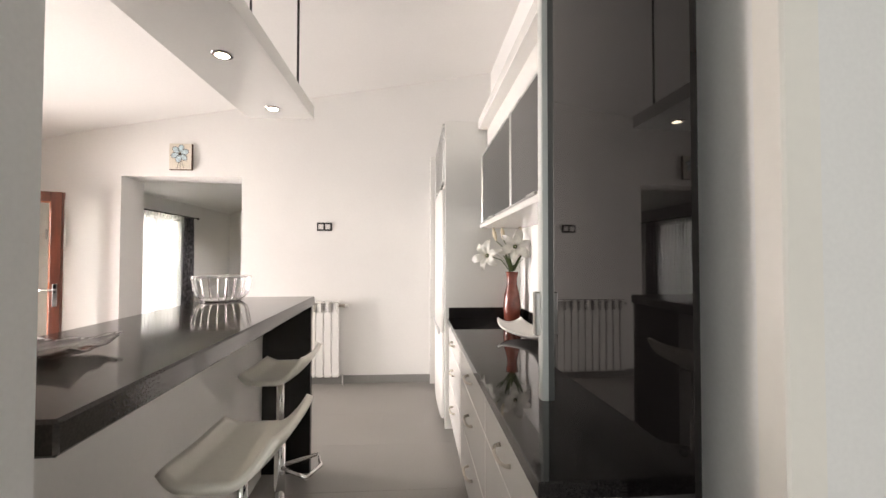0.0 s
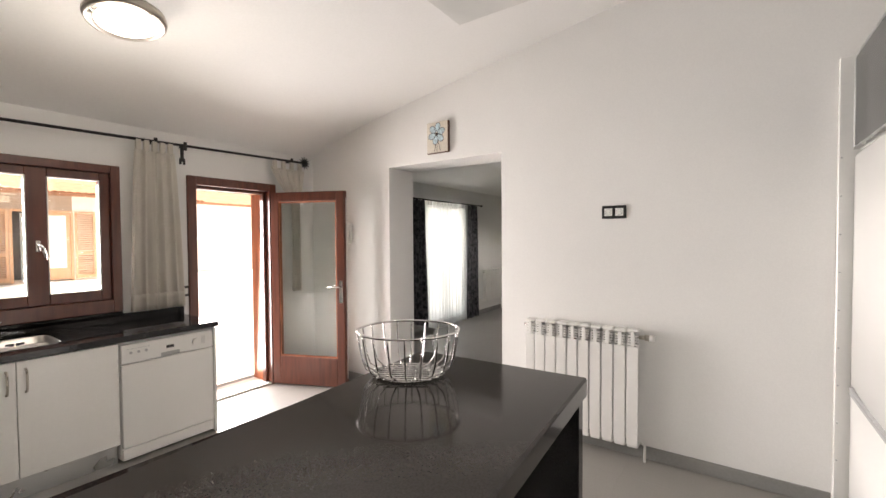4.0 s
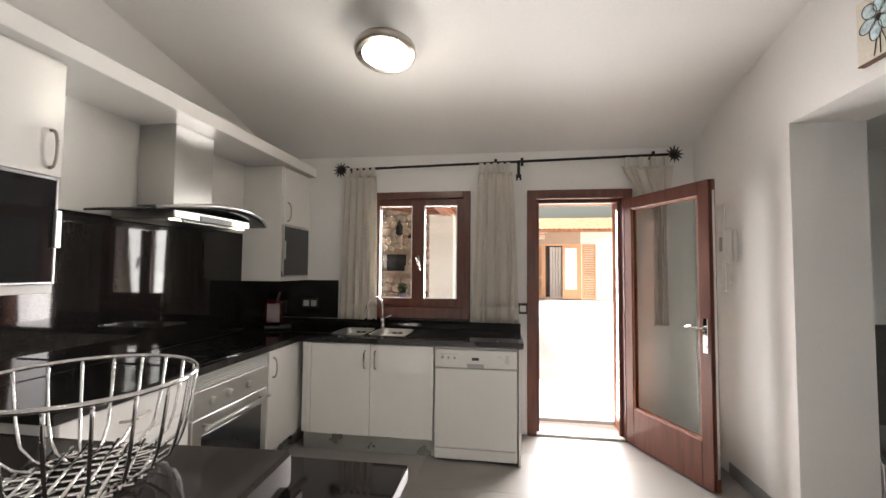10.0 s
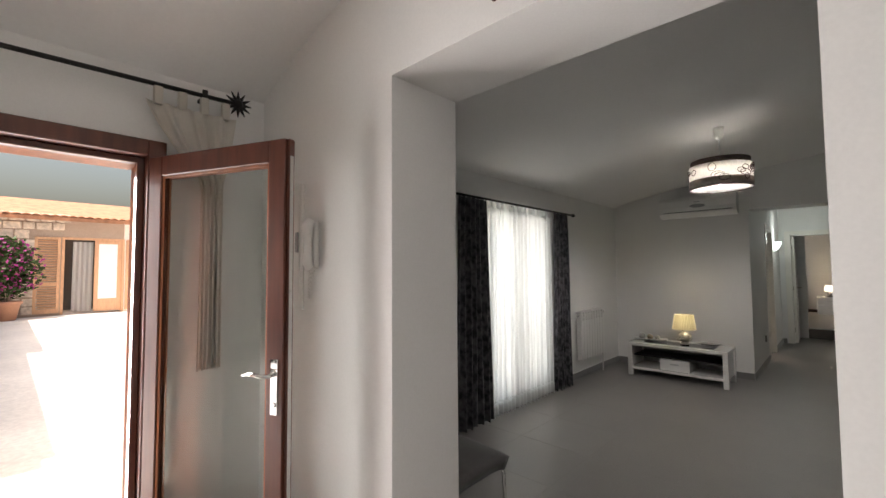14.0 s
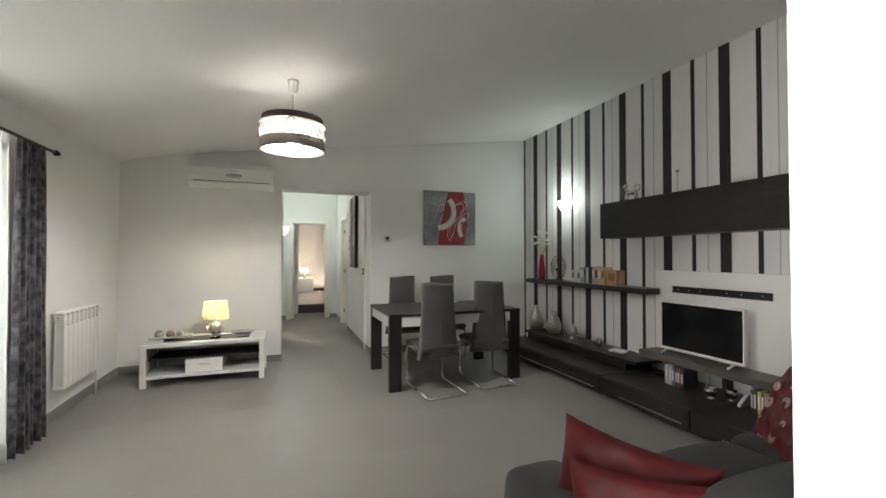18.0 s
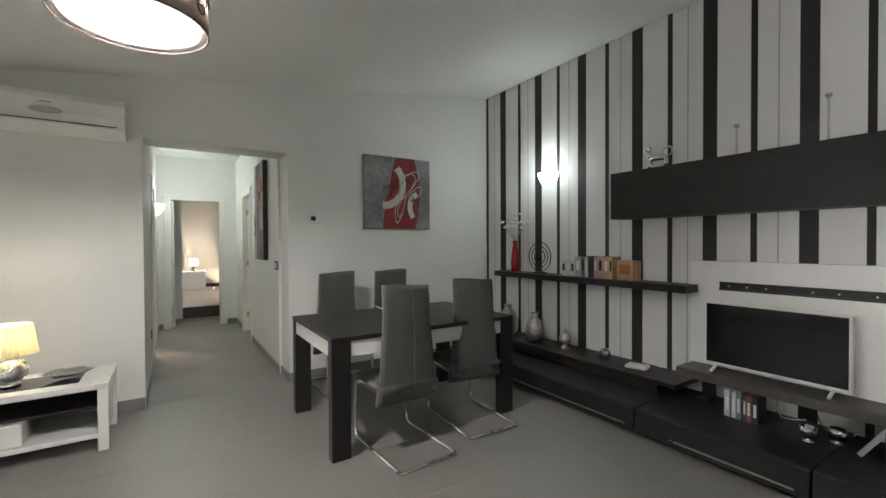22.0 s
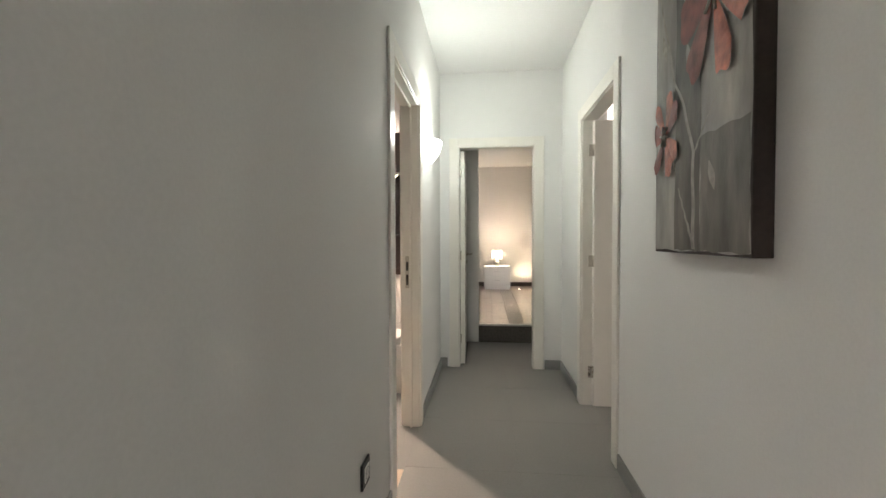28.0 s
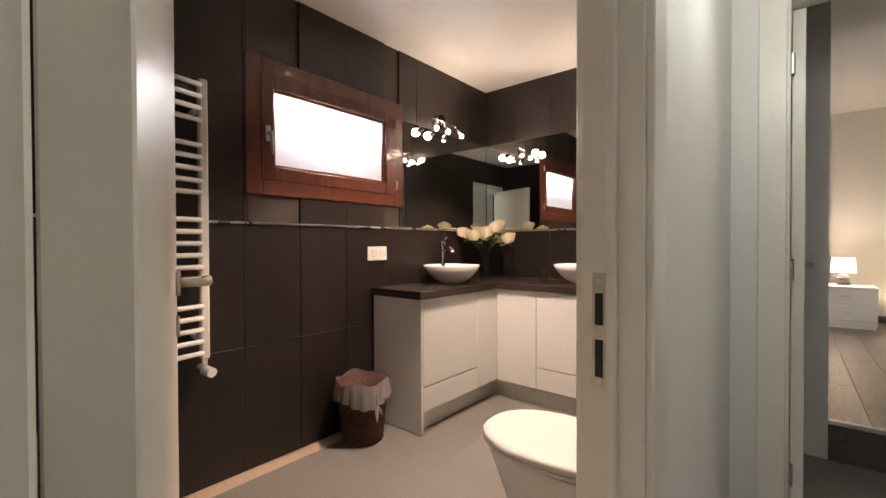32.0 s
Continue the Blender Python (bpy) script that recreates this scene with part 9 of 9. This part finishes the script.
def leaf_cloud(n, centre, spread, size, seed):
    """Small folded leaves scattered in an uneven crown."""
    r = random.Random(seed)
    s = S()
    for _ in range(n):
        while True:
            q = Vector((r.uniform(-1, 1), r.uniform(-1, 1), r.uniform(-1, 1)))
            if q.length < 1 and r.random() < 0.35 + 0.65 * q.length:
                break
        c = Vector((centre[0] + q.x * spread[0] * (1 + 0.25 * math.sin(5 * q.z)), centre[1] + q.y * spread[1] * (1 + 0.3 * math.sin(7 * q.x)), centre[2] + q.z * spread[2]))
        d = Vector((r.uniform(-1, 1), r.uniform(-1, 1), r.uniform(-0.6, 0.8))).normalized()
        w = d.orthogonal().normalized() * size * r.uniform(0.25, 0.45)
        l = d * size * r.uniform(0.7, 1.3)
        s.add([c, c + l * 0.5 + w, c + l, c + l * 0.5 - w], [(0, 1, 2, 3)])
    return s


part("foliage", leaf_cloud(160, (0, 0, 0.2), (0.1, 0.1, 0.11), 0.06, 5), "leaf", pp)

# louvred shutter on the stone wall
sh = thing("wall_shutter", "orange louvred shutter on the stone wall", "shutter", (SW + 0.09, -0.35, 1.0))
part("shutter_frame", frame_rect(S(), "x", -0.02, 0.045, -0.30, 0.30, 0.0, 1.3, 0.07, 0.1), "shutter", sh)
part("middle_rail", S().box(-0.015, 0.02, -0.23, 0.23, 0.62, 0.70, 0.002), "shutter", sh)
for k in range(22):
    z = 0.125 + 0.05 * k
    if 0.58 < z < 0.73 or z > 1.2:
        continue
    part("louvre", S().box(-0.024, 0.024, -0.229, 0.229, -0.004, 0.004, 0.001).moved(pose(0, 0, z, 0, 35, 0)), "shutter", sh)
# far building across the courtyard
FX = -21.0
fb = thing("courtyard_house", "stone and cream courtyard house with clay roof and shuttered door", "house", (FX, 6.0, 0))
inv = fb.matrix_world.inverted()
part("stone_front", S().box(FX - 0.4, FX, 1.5, 5.08, -0.1, 3.25).box(FX - 0.4, FX, 5.08, 6.8, 2.62, 3.25).moved(inv), "mortar", fb)
part("rendered_front", S().box(FX - 0.4, FX, 6.8, 16.0, -0.1, 3.3).moved(inv), "render", fb)
part("room_back", S().box(FX - 2.6, FX - 2.5, 4.0, 8.0, -0.1, 3.0).moved(inv), "greywood", fb)
part("roof_slab", S().add([(FX + dx, y, z + dz) for dx, z in ((0.35, 3.2), (-4.0, 4.3)) for y in (1.3, 16.2) for dz in (0, 0.12)], [(0, 1, 3, 2), (4, 6, 7, 5), (0, 4, 5, 1), (2, 3, 7, 6), (0, 2, 6, 4), (1, 5, 7, 3)]).moved(inv), "clay", fb)
for k in range(44):
    ob = new("roof_tile", tile_mesh)
    ob.parent = fb
    ob.matrix_world = pose(FX + 0.42, 1.6 + 0.23 * k, 3.33, -14, 0, 90)
fw = part("door_frame", frame_rect(S(), "x", FX - 0.12, 0.14, 5.05, 6.82, -0.05, 2.66, 0.08, 0).moved(inv), "shutter", fb)
gd = part("glazed_door", frame_rect(S(), "x", FX - 0.08, 0.05, 5.95, 6.74, 0.0, 2.58, 0.12, 0.45).moved(inv), "shutter", fb)
part("pane", S().box(FX - 0.06, FX - 0.05, 6.06, 6.63, 0.44, 2.47).moved(inv), "matt_white", gd, "white curtained pane")
part("door_curtain", S().sheet(lambda u, v: (FX - 0.2 + 0.03 * math.sin(26 * u), 5.36 + 0.56 * u, 0.02 + 2.5 * v), 30, 2).moved(inv), "sheer", fb, "white curtain in the doorway")
for a, b in ((4.36, 5.02), (6.86, 7.5)):
    sl = part("shutter", frame_rect(S(), "x", FX + 0.02, 0.045, a, b, 0.02, 2.64, 0.08, 0.15).moved(inv), "shutter", fb, "orange louvred shutter")
    part("mid_rail", S().box(FX + 0.022, FX + 0.06, a + 0.08, b - 0.08, 0.95, 1.08).moved(inv), "shutter", sl)
    for k in range(28):
        z = 0.22 + 0.085 * k
        if 0.9 < z < 1.12:
            continue
        part("louvre", S().box(-0.03, 0.03, a + 0.08, b - 0.08, -0.006, 0.006).moved(inv @ pose(FX + 0.04, 0, z, 0, 40, 0)), "shutter", sl)
pb = thing("flowering_shrub", "pink flowering climber in a large terracotta pot", "potted plant", (FX + 0.8, 3.72, -0.07))
part("pot", S().lathe([(0.26, 0), (0.36, 0.50), (0.40, 0.52), (0.40, 0.60), (0.34, 0.60), (0.33, 0.52), (0.001, 0.5)], (0, 0, 0), 28), "pot", pb)
for k in range(6):
    a = 1.05 * k
    part("stem", S().tube([(0.04 * math.cos(a), 0.04 * math.sin(a), 0.5), (0.12 * math.cos(a), 0.2 * math.sin(a), 1.2), (0.2 * math.cos(a + 0.4), 0.5 * math.sin(a + 0.3), 2.0)], [0.025, 0.018, 0.008], 6), "twig", pb)
part("foliage", leaf_cloud(1700, (0.0, -0.05, 1.65), (0.42, 0.78, 0.98), 0.15, 6), "leaf", pb, "dense green foliage")
part("blossom", leaf_cloud(420, (0.05, -0.05, 1.65), (0.48, 0.82, 1.0), 0.13, 7), "pink", pb, "pink bracts")
structure("wall_courtyard", S().box(-21, -12.1, 3.0, 3.25, -0.1, 2.2), "mortar", "low stone courtyard wall")
structure("backdrop_hill", S().add([(-120 + 6 * math.sin(k), -120 + 8 * k, -2.0) for k in range(31)] + [(-120 + 6 * math.sin(k), -120 + 8 * k, 5 + 3 * math.sin(0.7 * k) + 1.5 * math.sin(1.9 * k)) for k in range(31)], [(k, k + 1, 32 + k, 31 + k) for k in range(30)]), "leaf", "far wooded hills")
# outer face of the house and roof cover
structure("wall_house_outside", walls_along_y(S(), -4.012, -3.972, -2.6, 3.36, 3.2, [(1.95, 2.83, 0.93, 2.03)]).box(-4.012, -3.972, 4.19, 4.7, -0.1, 3.2).box(-4.012, -3.972, 3.36, 4.19, 2.04, 3.2), "render", "cream rendered outer wall")
set_in_place(laid_before)
structure("wall_terrace_wing", S().box(-4.75, -4.41, 4.72, 6.7, -0.1, 3.1).box(-4.75, -4.41, 8.3, 15, -0.1, 3.1), "render", "cream rendered outer wall beside the terrace door")

# ---- floor tiles, planks, wall tiles and stones ----


def cells(lo, hi, origin, step):
    """Cuts of a run into cells of a grid, clipped to its ends."""
    a = origin + step * math.floor((lo - origin) / step)
    out = []
    while a < hi - 1e-6:
        p, q = max(a, lo), min(a + step, hi)
        if q - p > 0.02:
            out.append((p, q))
        a += step
    return out


slab_cache = {}


def slab(name, dx, dy, dz, mat, r=0.0005):
    key = (name, round(dx, 3), round(dy, 3), round(dz, 3))
    if key not in slab_cache:
        me = mesh_of(name, S().box(-dx / 2, dx / 2, -dy / 2, dy / 2, -dz / 2, dz / 2, r))
        me.materials.append(M[mat])
        slab_cache[key] = me
    return slab_cache[key]


def tile_floor(parent, x0, x1, y0, y1, ox, oy, sx, sy, ztop, mat, gap=0.0012, name="floor_tile", shift=0.0):
    for i, (a, b) in enumerate(cells(x0, x1, ox, sx)):
        for c, d in cells(y0, y1, oy + shift * (i % 2), sy):
            ob = new(name, slab(name, b - a - gap, d - c - gap, 0.008, mat))
            ob.parent = parent
            ob.location = ((a + b) / 2, (c + d) / 2, ztop - 0.004)


floor_ob = bpy.data.objects["floor"]
TS, OX, OY = 0.60, -1.81, 12.78
for x0, x1, y0, y1 in ((KX0, KX1, KY0, KY1), (-1.3, 2.2, -3.2, KY0), (LX0, LX1 + 0.01, LY0, LY1), (-2.803, -1.585, KY1, LY0), (HX0, -1.275, LY1, LY1 + 0.32), (HX0, HX1, LY1 + 0.32, HY1), (HX0, RX1, HY1, 14.845), (HX1, 1.4, 12.2, 13.3)):
    tile_floor(floor_ob, x0, x1, y0, y1, OX, OY, TS, TS, 0.0, "tile")
tile_floor(floor_ob, BX0, HX0 - 0.0, BY0, BY1, -2.4, 12.15, TS, TS, 0.0, "bathfloor")
bed_floor = bpy.data.objects["floor_bedroom"]
tile_floor(bed_floor, RX0 + 0.01, 0.5, 14.87, RY1, -1.9, 15.2, 0.19, 1.25, 0.21, "laminate", 0.002, "floor_plank", 0.42)

# bathroom wall tiles
for nm in ("wall_bath_west", "wall_bath_north"):
    w_ = bpy.data.objects[nm]
    rows = [(0.004, 0.622), (0.622, 1.236), (1.236, 1.85), (1.85, 2.46)]
    if nm == "wall_bath_west":
        for a, b in cells(BY0, BY1, 12.858, 0.311):
            for z0, z1 in rows:
                spans = [(a, b, z0, z1)]
                if z0 > 1.2 and a < 13.93 and b > 12.89:
                    spans = [(a, b, z0, 1.40)] if z0 < 1.5 else [(a, b, 2.075, z1)]
                    if a < 12.89:
                        spans = [(a, 12.89, z0, z1)]
                    if b > 13.93:
                        spans = [(13.93, b, z0, z1)]
                for p, q, r, s in spans:
                    if q - p < 0.01 or s - r < 0.01:
                        continue
                    ob = new("wall_tile", slab("wall_tile_x", 0.010, q - p - 0.0018, s - r - 0.0018, "bathtile", 0.001))
                    ob.parent = w_
                    ob.location = (BX0 + 0.005, (p + q) / 2, (r + s) / 2)
    else:
        for a, b in cells(BX0 + 0.011, HX0 - 0.1, -3.99, 0.309):
            for z0, z1 in rows:
                ob = new("wall_tile", slab("wall_tile_y", b - a - 0.0018, 0.010, z1 - z0 - 0.0018, "bathtile", 0.001))
                ob.parent = w_
                ob.location = ((a + b) / 2, BY1 - 0.005, (z0 + z1) / 2)

# rubble stones: uneven blocks set in the mortar
rnd = random.Random(12)
stone_meshes = []
for k in range(14):
    n = rnd.randint(6, 8)
    ring = []
    for j in range(n):
        a = 2 * math.pi * (j + rnd.uniform(-0.25, 0.25)) / n
        ring.append((0.5 * rnd.uniform(0.82, 1.08) * math.cos(a), 0.5 * rnd.uniform(0.82, 1.08) * math.sin(a)))
    v = [(-0.5, y, z) for y, z in ring] + [(0.30, y * 0.97, z * 0.97) for y, z in ring] + [(0.5 + rnd.uniform(-0.1, 0.1), y * 0.72, z * 0.72) for y, z in ring]
    f = [(i * n + j, i * n + (j + 1) % n, (i + 1) * n + (j + 1) % n, (i + 1) * n + j) for i in range(2) for j in range(n)] + [tuple(range(2 * n, 3 * n))]
    me = mesh_of("stone", S().add(v, f))
    me.materials.append(M["stone"])
    stone_meshes.append(me)


def rubble(parent, y0, y1, z0, z1, x, face, size, skip=None):
    z = z0
    while z < z1:
        h = size * rnd.uniform(0.75, 1.25)
        y = y0 + rnd.uniform(-0.1, 0.05)
        while y < y1:
            w = size * rnd.uniform(0.8, 1.9)
            cy_, cz_ = y + w / 2, z + h / 2 + rnd.uniform(-0.03, 0.03)
            if not (skip and skip(cy_, cz_)) and cy_ < y1 + 0.05:
                ob = new("stone", stone_meshes[rnd.randrange(14)])
                ob.parent = parent
                ob.matrix_world = KITCHEN @ Matrix.Translation((x, cy_, cz_)) @ Matrix.Rotation(rnd.uniform(-0.25, 0.25), 4, "X") @ Matrix.Diagonal((0.14 * face, w * 1.06, h * 1.10, 1))
            y += w
        z += h


rubble(sw, -1.3, 1.5, 0.45, 2.85, SW - 0.04, 1, 0.165, lambda y, z: (0.2 < y < 0.94 and 1.2 < z < 1.8) or (-0.6 < y < -0.1 and 1.05 < z < 2.25))
stones_far = S()
base_n = 0
z = 0.0
while z < 3.2:
    y = 1.6
    h = rnd.uniform(0.22, 0.34)
    while y < 5.0:
        w = rnd.uniform(0.25, 0.55)
        if not (4.3 < y + w / 2 and z < 2.7):
            stones_far.box(FX - 0.02, FX + 0.05, y + 0.015, y + w - 0.015, z + 0.015, z + h - 0.015, 0.02)
        y += w
    z += h
so = part("stone_facing", stones_far.moved(fb.matrix_world.inverted() @ KITCHEN), "stone", fb)
tagged(so, "", "", "", "stuff")
